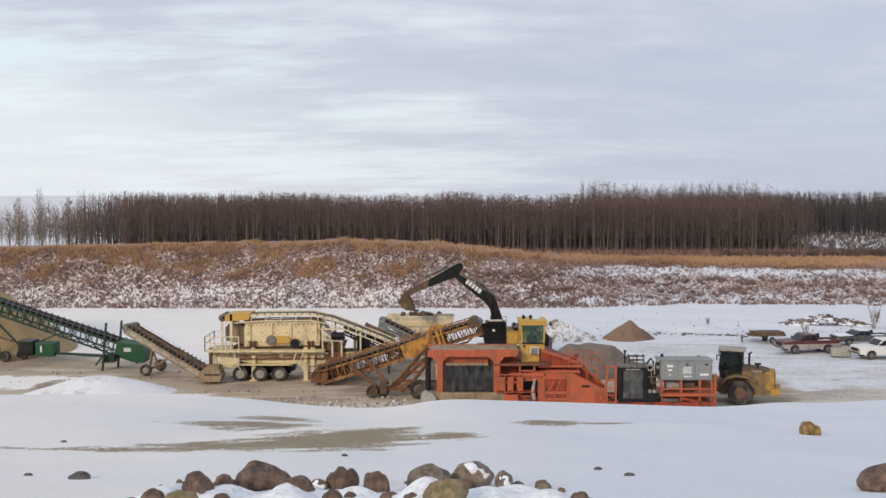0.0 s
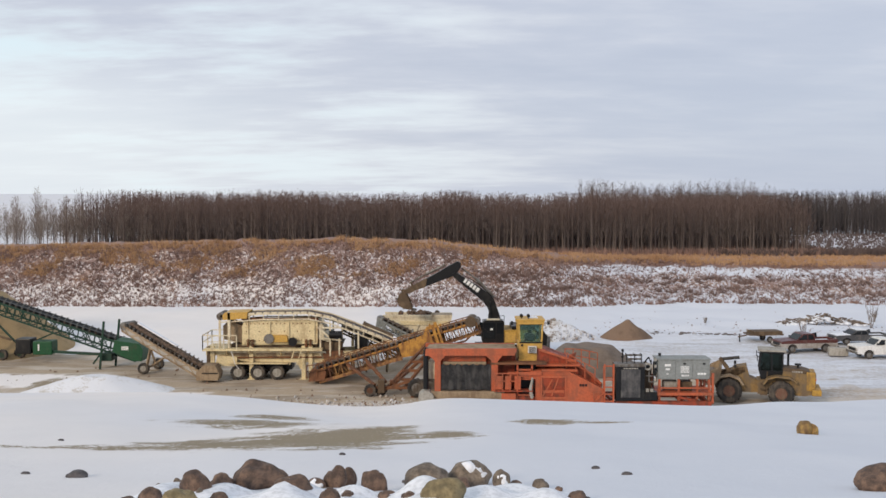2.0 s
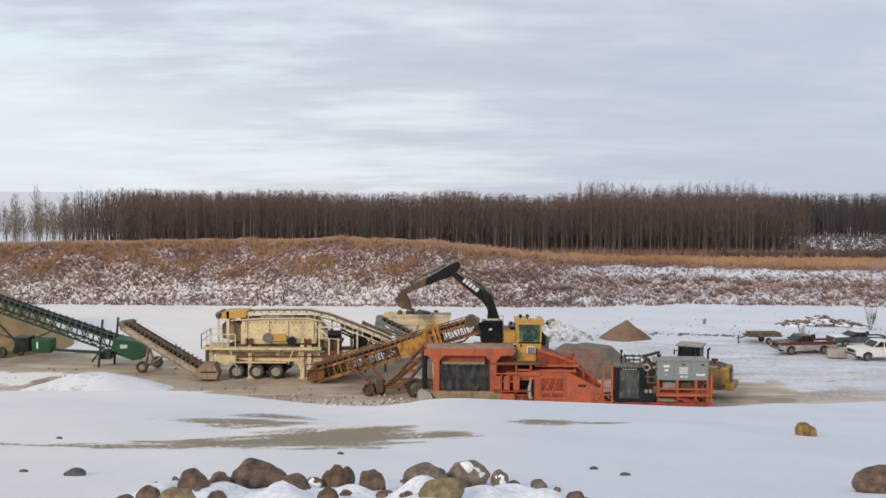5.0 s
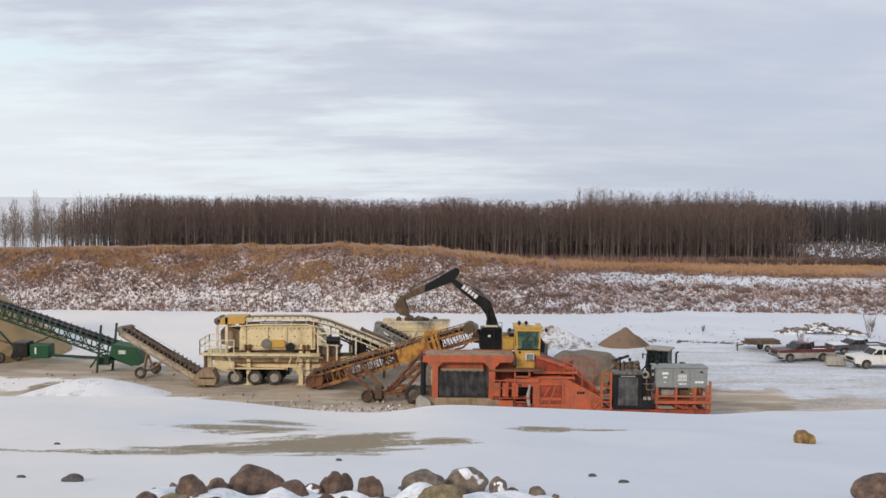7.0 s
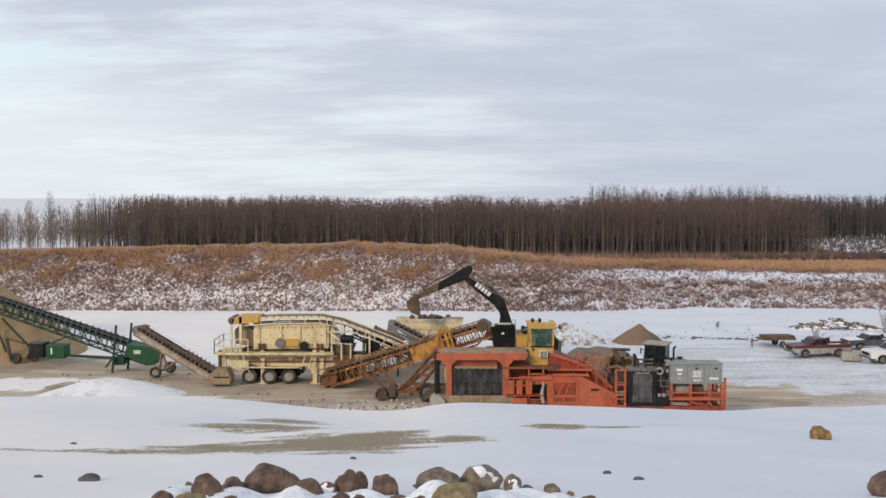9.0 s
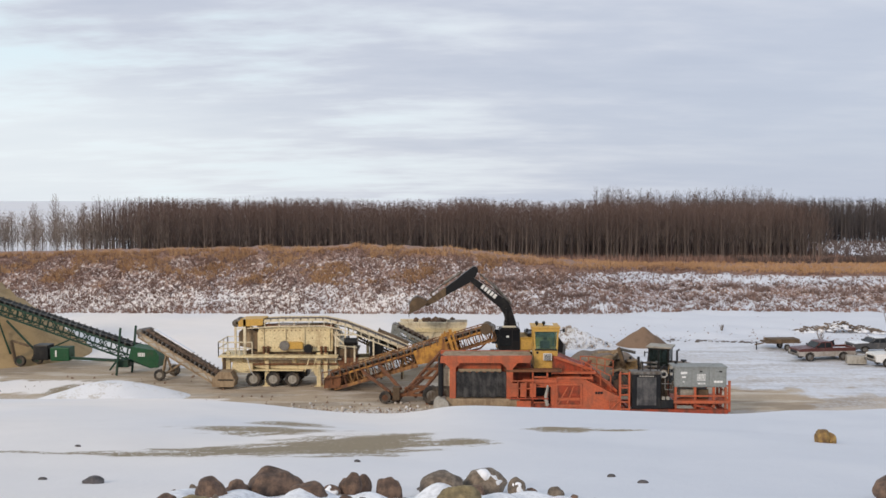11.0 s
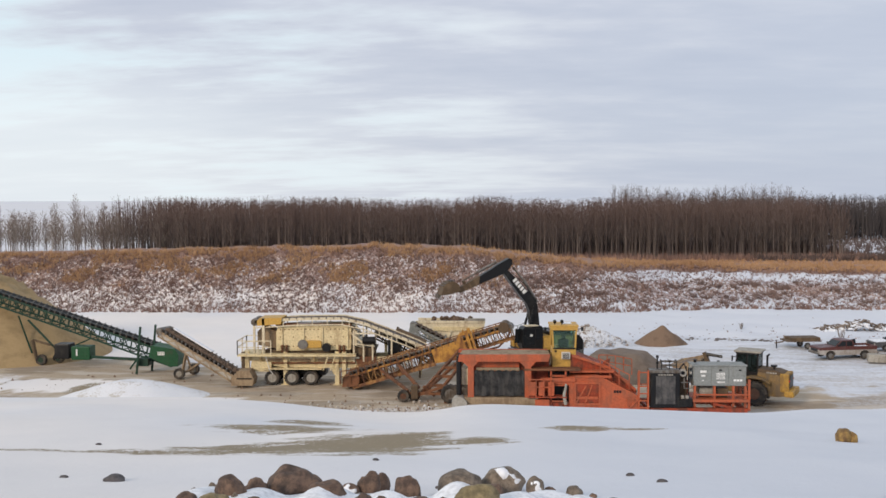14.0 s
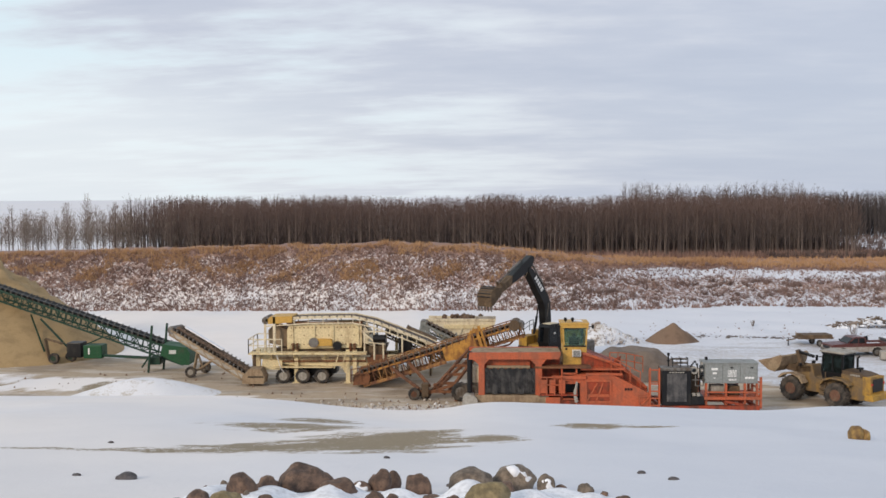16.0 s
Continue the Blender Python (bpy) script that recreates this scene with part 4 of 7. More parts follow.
    for k in range(3):
        part("cabinet_door", box(B(), 13.90 + k * 1.02, 14.88 + k * 1.02, 0.42, 0.45, 2.27, 3.35, 0.01), M_GREY, gen)
    for x0, x1, z0, z1 in ((14.25, 14.62, 3.0, 3.14), (14.32, 14.55, 2.78, 2.88), (14.38, 14.48, 2.52, 2.58)):
        part("label_plate", box(B(), x0, x1, 0.40, 0.42, z0, z1), M_LETTER, gen)
    for x, z, w, h, n, k in ((15.2, 3.0, 0.5, 0.05, 5, 21), (15.25, 2.5, 0.45, 0.1, 1, 22), (16.2, 2.62, 0.55, 0.12, 1, 23)):
        part("lettering", bars(B(), x, 0.42, z, w, h, n, k), M_LETTER, gen)
    for x in (15.35, 16.5):
        part("latch", box(B(), x, x + 0.16, 0.39, 0.42, 3.12, 3.2), M_BLACK, gen)
    part("exhaust_cap", rod(B(), (14.05, 0.9, 3.54), (14.05, 0.9, 3.72), 0.09, 10), M_BLACK, gen)
    for x in (13.95, 15.1, 16.2, 16.9, 17.12):
        for y in (0.45, 2.25):
            part("stand_post", bar(B(), (x, y, 0.75), (x, y, 2.22 if x < 17 else 2.6), 0.13), M_ORANGE, th)
    part("stand_rail", bar(B(), (13.95, 0.36, 1.72), (17.15, 0.36, 1.72), 0.08), M_ORANGE, th)
    part("stand_deck", box(B(), 13.8, 17.1, 0.2, 2.4, 1.3, 1.46), M_ORANGE, th)
    bm = B()
    bar(bm, (15.0, 0.3, 1.2), (16.9, 0.3, 0.8), 0.14), bar(bm, (15.6, 0.3, 0.65), (16.9, 0.3, 0.65), 0.12)
    part("lower_brace", bm, M_ORANGE_DARK, th)
    part("motor", rod(B(), (14.3, 1.1, 1.78), (15.1, 1.1, 1.78), 0.3, 14), M_CONC, th)
    part("battery_box", box(B(), 15.3, 16.0, 0.8, 1.6, 1.46, 2.0, 0.03), M_BRONZE, th)
    bm = B()
    for z in (1.5, 1.9, 2.3):
        bar(bm, (17.0, 0.4, z), (17.0, 2.3, z), 0.06)
    part("end_rail", bm, M_ORANGE, th)
    return th


crushing_plant()


# ---- the cream screening plant on three axles ----
def screening_plant():
    th = thing("screening_plant", pose(-16.75, 67.5, 0), "cream-coloured portable screening plant with triple axles, dirty with sand", "screening plant")
    for x in (2.38, 3.78, 5.15):
        for y in (0.2, 2.3):
            wheel(th, x, y, 0.54, 0.55, 0.6, M_CONC, 0.58, 16)
        part("axle", rod(B(), (x, 0.2, 0.54), (x, 2.3, 0.54), 0.08, 8), M_BLACK, th)
    for y in (0.35, 2.2):
        part("frame_beam", prism(B(), [(1.4, 1.55), (3.0, 1.30), (8.2, 1.22), (12.2, 1.75), (12.2, 2.15), (8.2, 2.02), (1.5, 2.0)], y, y + 0.25), M_CREAM, th)
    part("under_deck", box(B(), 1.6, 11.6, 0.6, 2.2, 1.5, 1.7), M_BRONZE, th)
    for x in (0.55, 3.3, 7.0, 7.5):
        part("jack_leg", box(box(B(), x - 0.14, x + 0.14, 0.15, 0.43, 0.06, 2.5), x - 0.28, x + 0.28, 0.02, 0.56, 0, 0.06), M_CREAM, th)
    part("axle_carrier", box(B(), 1.9, 6.1, 0.75, 2.0, 0.62, 1.3, 0.04), M_BLACK, th, "dark sprung axle carrier")
    part("spill_box", prism(B(), [(7.9, 0.15), (9.9, 0.1), (10.1, 1.1), (8.2, 1.2)], 0.6, 2.0), M_BRONZE, th)
    part("gusset", prism(B(), [(6.5, 1.3), (7.2, 1.3), (6.95, 0.75), (6.75, 0.75)], 0.3, 0.36), M_CREAM, th)
    part("hitch_plate", box(B(), 0.05, 1.9, 0.3, 2.4, 1.75, 2.15, 0.04), M_CREAM, th)
    part("rear_pier", rod(B(), (0.3, 0.4, 0.4), (0.3, 0.4, 2.4), 0.22, 10), M_BRONZE, th)
    part("catwalk", box(B(), 0.1, 8.4, -0.45, 0.25, 2.22, 2.36), M_CREAM, th)
    for x in (1.6, 3.2, 5.4, 7.4):
        part("bracket", box(bar(B(), (x, -0.3, 2.25), (x, 0.4, 1.7), 0.09), x - 0.12, x + 0.12, 0.2, 0.5, 1.9, 2.3), M_CREAM, th)
    # dark block standing in for the shade under the screen box
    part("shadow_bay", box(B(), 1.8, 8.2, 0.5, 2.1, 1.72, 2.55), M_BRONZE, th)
    box_ = part("screen_box", prism(B(), [(2.62, 2.50), (8.0, 2.62), (8.0, 4.42), (2.75, 4.28), (2.62, 3.9)], 0.35, 0.45), M_CREAM, th, "cream steel screen side plate with rows of bolts")
    part("far_side", prism(B(), [(2.62, 2.50), (8.0, 2.62), (8.0, 4.42), (2.75, 4.28), (2.62, 3.9)], 2.2, 2.3), M_CREAM, box_)
    for k, zz in enumerate((4.1, 3.55, 2.85)):
        for i in range(17 if k != 1 else 6):
            x = 2.95 + i * (0.3 if k != 1 else 0.9)
            part("bolt", rod(B(), (x, 0.35, zz + i * 0.004), (x, 0.315, zz + i * 0.004), 0.045, 6), M_RUST, box_)
    for x in (3.0, 4.55, 5.9, 7.7):
        part("stiffener", box(B(), x, x + 0.1, 0.26, 0.35, 2.75, 4.27), M_CREAM, box_)
    for z in (2.62, 4.28):
        part("edge_strip", box(B(), 2.7, 7.95, 0.27, 0.35, z, z + 0.12), M_CREAM, box_)
    # clutter of the lower deck
    for x, l in ((2.0, 1.1), (3.6, 1.5), (5.6, 1.1)):
        part("chute_plate", prism(B(), [(x, 1.75), (x + l, 1.7), (x + l - 0.15, 2.2), (x + 0.1, 2.2)], 0.28, 0.34), M_DIRTPAINT, th)
    part("pipe", rod(B(), (1.7, 0.2, 1.62), (8.3, 0.2, 1.66), 0.07, 8), M_RUST, th)
    part("lower_rail", box(B(), 1.5, 8.6, 0.12, 0.30, 1.98, 2.10), M_CREAM_PALE, th)
    part("fender", prism(B(), [(1.7, 1.18), (5.9, 1.18), (6.0, 1.26), (1.6, 1.26)], -0.1, 0.6), M_CREAM, th)
    part("tool_box", box(B(), 7.9, 8.6, 0.1, 0.6, 0.8, 1.2, 0.03), M_RUST, th)
    part("hanging_cable", rod(rod(B(), (2.0, -0.46, 2.3), (2.3, -0.46, 1.2), 0.03, 6), (2.3, -0.46, 1.2), (2.5, -0.3, 0.9), 0.03, 6), M_WHITE, th)
    part("screen_deck", box(B(), 2.7, 8.0, 0.45, 2.2, 3.9, 3.96), M_RUST, box_)
    part("top_lip", box(B(), 2.6, 8.05, 0.3, 0.5, 4.40, 4.56), M_RUST, box_)
    drive = part("drive_housing", prism(B(), [(4.6, 2.8), (5.9, 2.8), (5.9, 3.2), (5.75, 3.3), (4.75, 3.3), (4.6, 3.15)], 0.0, 0.4), M_CAB, th, "yellow drive guard")
    part("sheave", lathe(B(), [(-0.08, 0.30), (-0.08, 0.36), (0.08, 0.36), (0.08, 0.30)], 20, "y", (4.6, 0.0, 3.05)), M_STEEL, drive)
    part("flywheel", lathe(B(), [(-0.1, 0.26), (-0.1, 0.32), (0.1, 0.32), (0.1, 0.26)], 20, "y", (6.3, -0.1, 2.85)), M_BLACK, th)
    for x in (3.1, 7.2):
        bm = B()
        for k in (0, 0.3):
            for j in range(7):
                rod(bm, (x + k, 0.18, 2.45 + j * 0.08), (x + k, 0.18, 2.49 + j * 0.08), 0.12 if j % 2 else 0.10, 10)
        part("spring", bm, M_RUST, th)
    part("ladder", bar(bar(B(), (6.1, -0.4, 1.2), (6.45, -0.4, 2.3), 0.07), (6.6, -0.4, 1.2), (6.95, -0.4, 2.3), 0.07), M_CREAM, th)
    # left platform
    part("platform", box(B(), 0.0, 2.5, -0.5, 2.4, 2.22, 2.32), M_CREAM, th)
    rail(th, [(0.02, -0.48, 2.32), (0.7, -0.48, 2.32), (1.5, -0.48, 2.32), (2.4, -0.48, 2.32)], 1.05, M_CREAM_PALE)
    rail(th, [(0.02, -0.48, 2.32), (0.02, 1.0, 2.32), (0.02, 2.3, 2.32)], 1.05, M_CREAM_PALE)
    rail(th, [(0.02, 2.3, 2.32), (1.2, 2.3, 2.32), (2.4, 2.3, 2.32)], 1.05, M_CREAM_PALE)
    part("rear_chute", prism(B(), [(1.2, 2.9), (2.7, 2.6), (2.7, 3.9), (1.6, 4.3), (1.2, 3.9)], 0.7, 2.0), M_DIRTPAINT, th)
    part("mast", box(B(), 1.68, 1.86, 0.0, 0.2, 2.3, 5.0), M_CREAM_PALE, th)
    part("mast", box(B(), 1.0, 1.14, 0.2, 0.34, 2.3, 4.6), M_CREAM_PALE, th)
    part("tail_chute", prism(B(), [(0.75, 1.0), (2.3, 1.0), (2.3, 1.7), (0.9, 1.8)], 0.1, 2.3), M_CREAM, th)
    # return conveyor over the top, bending down to the right
    line = [(1.15, 4.70), (4.2, 4.92), (7.4, 4.95), (8.9, 4.62), (10.6, 3.95), (12.6, 3.12), (13.3, 2.78)]
    for y in (0.15, 1.75):
        bm = B()
        for (a, c), (b, d) in zip(line, line[1:]):
            bar(bm, (a, y, c), (b, y, d), 0.10, 0.20)
            bar(bm, (a, y, c - 0.45), (b, y, d - 0.45), 0.07, 0.08)
            for k in range(3):
                x, z = a + (b - a) * k / 3, c + (d - c) * k / 3
                bar(bm, (x, y, z), (x, y, z - 0.45), 0.06)
        part("conveyor_side", bm, M_CREAM_PALE, th)
    bm = B()
    for (a, c), (b, d) in zip(line, line[1:]):
        bar(bm, (a, 0.95, c + 0.0), (b, 0.95, d + 0.0), 1.35, 0.06)
    part("belt", bm, M_BELT, th)
    for k in range(22):
        x = 1.5 + k * 0.53
        z = float(np.interp(x, [p[0] for p in line], [p[1] for p in line]))
        part("idler", rod(bar(B(), (x, 0.1, z), (x, 0.06, z + 0.14), 0.06), (x, 0.2, z - 0.02), (x, 1.7, z - 0.02), 0.06, 8), M_STEEL, th)
    part("head_cover", prism(B(), [(1.35, 4.42), (3.05, 4.55), (3.1, 5.02), (1.5, 4.98), (1.32, 4.8)], 0.0, 1.9), M_CAB, th, "bright yellow head cover")
    part("head_pulley", rod(B(), (1.15, 0.1, 4.68), (1.15, 1.85, 4.68), 0.28, 16), M_STEEL, th)
    # drive end on the right
    for x in (8.2, 8.9, 9.55, 10.9):
        for y in (0.2, 2.2):
            part("end_post", bar(B(), (x, y, 1.75), (x, y, 4.1 if x < 9 else 3.6), 0.11), M_CREAM_PALE, th)
    bm = B()
    bar(bm, (8.2, 0.2, 3.85), (9.7, 0.2, 3.85), 0.1), bar(bm, (8.2, 0.2, 3.1), (9.7, 0.2, 2.9), 0.08), bar(bm, (8.0, 0.2, 3.9), (8.9, 0.2, 3.1), 0.12)
    part("end_frame", bm, M_CREAM_PALE, th)
    part("discharge_lip", prism(B(), [(7.9, 3.0), (8.8, 2.7), (8.8, 3.3), (8.2, 4.2), (7.9, 4.3)], 0.6, 2.2), M_CREAM_PALE, th)
    part("drive_motor", rod(B(), (8.85, 0.1, 3.35), (9.75, 0.1, 3.35), 0.28, 16), M_BLACK, th)
    part("gearbox", box(B(), 8.5, 9.1, 0.3, 1.2, 3.05, 3.6, 0.06), M_GREY, th)
    part("hopper", prism(B(), [(8.0, 2.0), (9.5, 2.0), (9.8, 2.75), (7.9, 2.75)], 0.5, 2.2), M_BRONZE, th)
    part("end_chute", prism(B(), [(8.6, 1.0), (9.6, 1.2), (9.8, 2.1), (8.3, 2.1)], 0.2, 1.4), M_RUST, th, "rusty discharge chute")
    part("guard_box", box(B(), 10.6, 11.5, 0.5, 1.8, 2.2, 3.3, 0.04), M_BLACK, th)
    th.scale = (1, 1, 0.96)
    return th


screening_plant()


# ---- conveyors and hoppers ----
def feed_hopper():
    th = thing("feed_hopper", pose(-4.6, 76.2, -0.4), "pale cream steel feed hopper heaped with dark stones", "hopper")
    part("bin", prism(B(), [(0.0, 3.55), (0.25, 3.15), (1.3, 2.2), (4.1, 2.2), (5.2, 3.0), (5.45, 3.55), (5.45, 3.78), (0.0, 3.82)], 0.0, 0.14), M_CREAM_PALE, th)
    part("bin", prism(B(), [(0.0, 3.55), (0.25, 3.15), (1.3, 2.2), (4.1, 2.2), (5.2, 3.0), (5.45, 3.55), (5.45, 3.78), (0.0, 3.82)], 2.8, 2.94), M_CREAM_PALE, th)
    part("end_plate", bar(B(), (0.05, 1.47, 3.7), (1.3, 1.47, 2.25), 2.7, 0.08), M_CREAM_PALE, th)
    part("end_plate", bar(B(), (5.4, 1.47, 3.7), (4.1, 1.47, 2.25), 2.7, 0.08), M_CREAM_PALE, th)
    part("rim", box(B(), -0.05, 5.5, -0.06, 0.2, 3.72, 3.92, 0.02), M_CREAM_PALE, th)
    part("rim_extension", box(B(), 3.9, 5.5, 0.0, 0.12, 3.92, 4.12, 0.02), M_CONC, th)
    part("skirt", box(B(), 1.4, 5.2, -0.12, 0.0, 3.15, 3.45), M_CREAM, th)
    bm = B()
    rr = random.Random(4)
    for k in range(36):
        bmesh.ops.create_icosphere(bm, subdivisions=1, radius=rr.uniform(0.12, 0.26), matrix=Matrix.Translation((2.9 + rr.gauss(0, 0.55), 0.7 + rr.uniform(0, 1.6), 3.72 + rr.uniform(0, 0.22))))
    part("stone_load", bm, M_STONE, th, "dark heap of raw stones")
    part("floor_load", box(B(), 0.6, 5.0, 0.2, 2.7, 3.2, 3.62), M_STONE, th)
    for x in (1.2, 2.6, 4.2):
        for y in (0.1, 2.8):
            part("leg", bar(B(), (x, y, 0.4), (x, y, 2.3), 0.2), M_CREAM_PALE, th)
    bm = B()
    for x in (1.3, 2.5, 3.6, 4.6):
        bar(bm, (x, -0.08, 2.3), (x + 0.3, -0.08, 3.2), 0.1)
    part("ribs", bm, M_CREAM_PALE, th)


def grey_feed_conveyor():
    th = thing("feed_conveyor", pose(0, 0, 0), "grey steel feed conveyor sloping from the hopper, rusty rollers", "conveyor")
    conveyor(th, (-1.4, 74.4, 1.75), (-4.75, 74.2, 3.45), 1.3, 0.55, M_GREY, None, 6, 9)
    part("head_guard", prism(B(), [(-5.05, 2.9), (-4.3, 2.9), (-4.4, 3.7), (-4.9, 3.6)], 73.6, 73.66), M_GREY, th)
    for x in (-4.2, -2.2):
        for y in (73.7, 74.9):
            part("support", bar(B(), (x, y, 0), (x, y, 2.6), 0.12), M_GREY, th)


def transfer_conveyor():
    """The belt with the brown, part-buried drum between screen and hopper."""
    th = thing("transfer_conveyor", pose(0, 0, 0), "dark muddy transfer conveyor beside the screening plant", "conveyor")
    conveyor(th, (-3.0, 71.6, 1.4), (-7.2, 71.4, 3.3), 1.2, 0.5, M_BRONZE, None, 6, 8)
    part("belt_hood", rod(rod(B(), (-5.75, 70.5, 3.38), (-3.6, 70.5, 2.45), 0.40, 18), (-5.84, 70.5, 3.42), (-5.7, 70.5, 3.36), 0.44, 18), M_BRONZE, th, "long muddy brown roller cover")
    for x, z in ((-5.5, 2.9), (-4.0, 2.2)):
        part("cover_stand", bar(B(), (x, 70.5, 0), (x, 70.5, z), 0.14), M_BRONZE, th)
    for x, z in ((-6.6, 2.6), (-4.0, 1.6)):
        for y in (71.0, 72.0):
            part("support", bar(B(), (x, y, 0), (x, y, z), 0.12), M_CREAM, th)


def yellow_conveyor():
    th = thing("stacking_conveyor", pose(0, 0, 0), "mustard-yellow wheeled stacking conveyor with rusty truss and undercarriage", "conveyor")
    p, q = Vector((-8.55, 66.4, 0.95)), Vector((2.45, 65.0, 4.55))
    W = conveyor(th, p, q, 1.15, 0.85, M_OCHRE, None, 26, 30, True, 0.035, True)
    for s in (-1, 1):
        part("top_rail", bar(B(), W(0.2, s * 0.60, 0.02), W((q - p).length - 0.8, s * 0.60, 0.02), 0.06, 0.10), M_YELLOW, th)
        bm = bar(B(), W(0.3, s * 0.66, 0.46), W((q - p).length - 0.5, s * 0.66, 0.40), 0.05, 0.07)
        for k in range(24):
            bar(bm, W(0.3 + k * 0.47, s * 0.66, 0.0), W(0.34 + k * 0.47, s * 0.66, 0.45), 0.07)
        part("guard_rail", bm, M_OCHRE, th)
    L = (q - p).length
    for s in (-1, 1):
        prof = [(6.1, 0.12), (7.9, 0.22), (8.4, 0.75), (8.5, -0.75), (7.7, -1.05), (6.1, -0.85)]
        bm = B()
        a = [bm.verts.new(W(x, s * 0.62, z)) for x, z in prof]
        b = [bm.verts.new(W(x, s * 0.68, z)) for x, z in prof]
        bm.faces.new(a), bm.faces.new(b[::-1])
        for i in range(len(prof)):
            bm.faces.new((a[i], b[i], b[(i + 1) % len(prof)], a[(i + 1) % len(prof)]))
        bmesh.ops.recalc_face_normals(bm, faces=bm.faces[:])
        part("side_plate", bm, M_YELLOW, th, "yellow steel hinge side plate")
        bm = B()
        bar(bm, W(8.75, s * 0.66, 0.7), W(8.75, s * 0.66, -1.0), 0.22, 0.1), bar(bm, W(9.05, s * 0.66, 0.5), W(9.05, s * 0.66, -0.95), 0.16, 0.1)
        part("hinge_post", bm, M_YELLOW, th)
        part("lower_skirt", bar(B(), W(0.3, s * 0.64, -0.80), W(6.1, s * 0.64, -0.90), 0.05, 0.22), M_OCHRE, th)
    # curved guard under the head
    bm = B()
    pts = [W(9.2, -0.6, -1.1), W(10.4, -0.6, -1.15), W(11.2, -0.6, -0.75), W(L - 0.05, -0.6, -0.1)]
    for a, b in zip(pts, pts[1:]):
        bar(bm, a, b, 0.12)
    for k in range(12):
        x = 9.3 + k * 0.18
        bar(bm, W(x, -0.6, -0.55), W(x + 0.25, -0.6, -1.05 + 0.04 * k), 0.03)
    part("head_guard", bm, M_RUST, th)
    part("head_drum", rod(B(), W(L - 0.35, -0.7, 0.12), W(L - 0.35, 0.7, 0.12), 0.38, 18), M_BRONZE, th)
    part("tail_hopper", prism(B(), [(-9.1, 0.25), (-8.0, 0.3), (-7.9, 0.95), (-8.7, 1.1), (-9.1, 0.85)], 65.6, 67.2), M_RUST, th, "rusty tail hopper")
    rail(th, [(-9.2, 65.4, 0.5), (-8.6, 65.4, 0.55), (-8.0, 65.4, 0.7)], 0.9, M_RUST)
    # undercarriage towards the berm
    for a, b in (((-4.5, 62.2, 0.55), (-1.7, 62.0, 0.55)), ((-3.5, 62.2, 0.5), (-0.9, 64.6, 3.1)), ((-2.4, 62.1, 0.5), (-0.2, 64.4, 2.9)), ((-4.3, 62.2, 0.7), (-6.4, 65.4, 1.5)),
                 ((-3.6, 62.2, 0.9), (-5.2, 65.3, 1.9)), ((-4.0, 62.2, 0.3), (-1.8, 62.0, 1.1)), ((-3.1, 62.4, 0.7), (-0.6, 64.3, 2.7)), ((-3.3, 62.2, 1.0), (-2.6, 62.6, 0.3)), ((-3.0, 62.6, 1.0), (-1.9, 62.5, 1.0)), ((-2.5, 63.1, 1.5), (-1.4, 63.0, 1.5)), ((-2.0, 63.6, 2.0), (-0.9, 63.5, 2.0)), ((-1.5, 64.1, 2.5), (-0.5, 64.0, 2.5))):
        part("brace", bar(B(), a, b, 0.17), M_RUST, th, "rusty undercarriage brace")
    wheel(th, -4.6, 62.0, 0.4, 0.4, 0.36, M_RUST, 0.5, 14)
    wheel(th, -3.9, 62.3, 0.4, 0.4, 0.36, M_RUST, 0.5, 14)
    wheel(th, -1.55, 61.7, 0.62, 0.62, 0.45, M_STEEL, 0.55, 14)
    wheel(th, -0.75, 62.3, 0.62, 0.62, 0.45, M_STEEL, 0.55, 14)
    part("axle_box", box(B(), -4.1, -3.65, 61.8, 62.4, 0.25, 1.1, 0.04), M_BRONZE, th)
    part("stand_foot", bar(box(B(), -1.95, -1.65, 61.6, 61.9, 0.0, 0.1), (-1.8, 61.75, 0.0), (-1.8, 61.75, 0.6), 0.1), M_RUST, th)


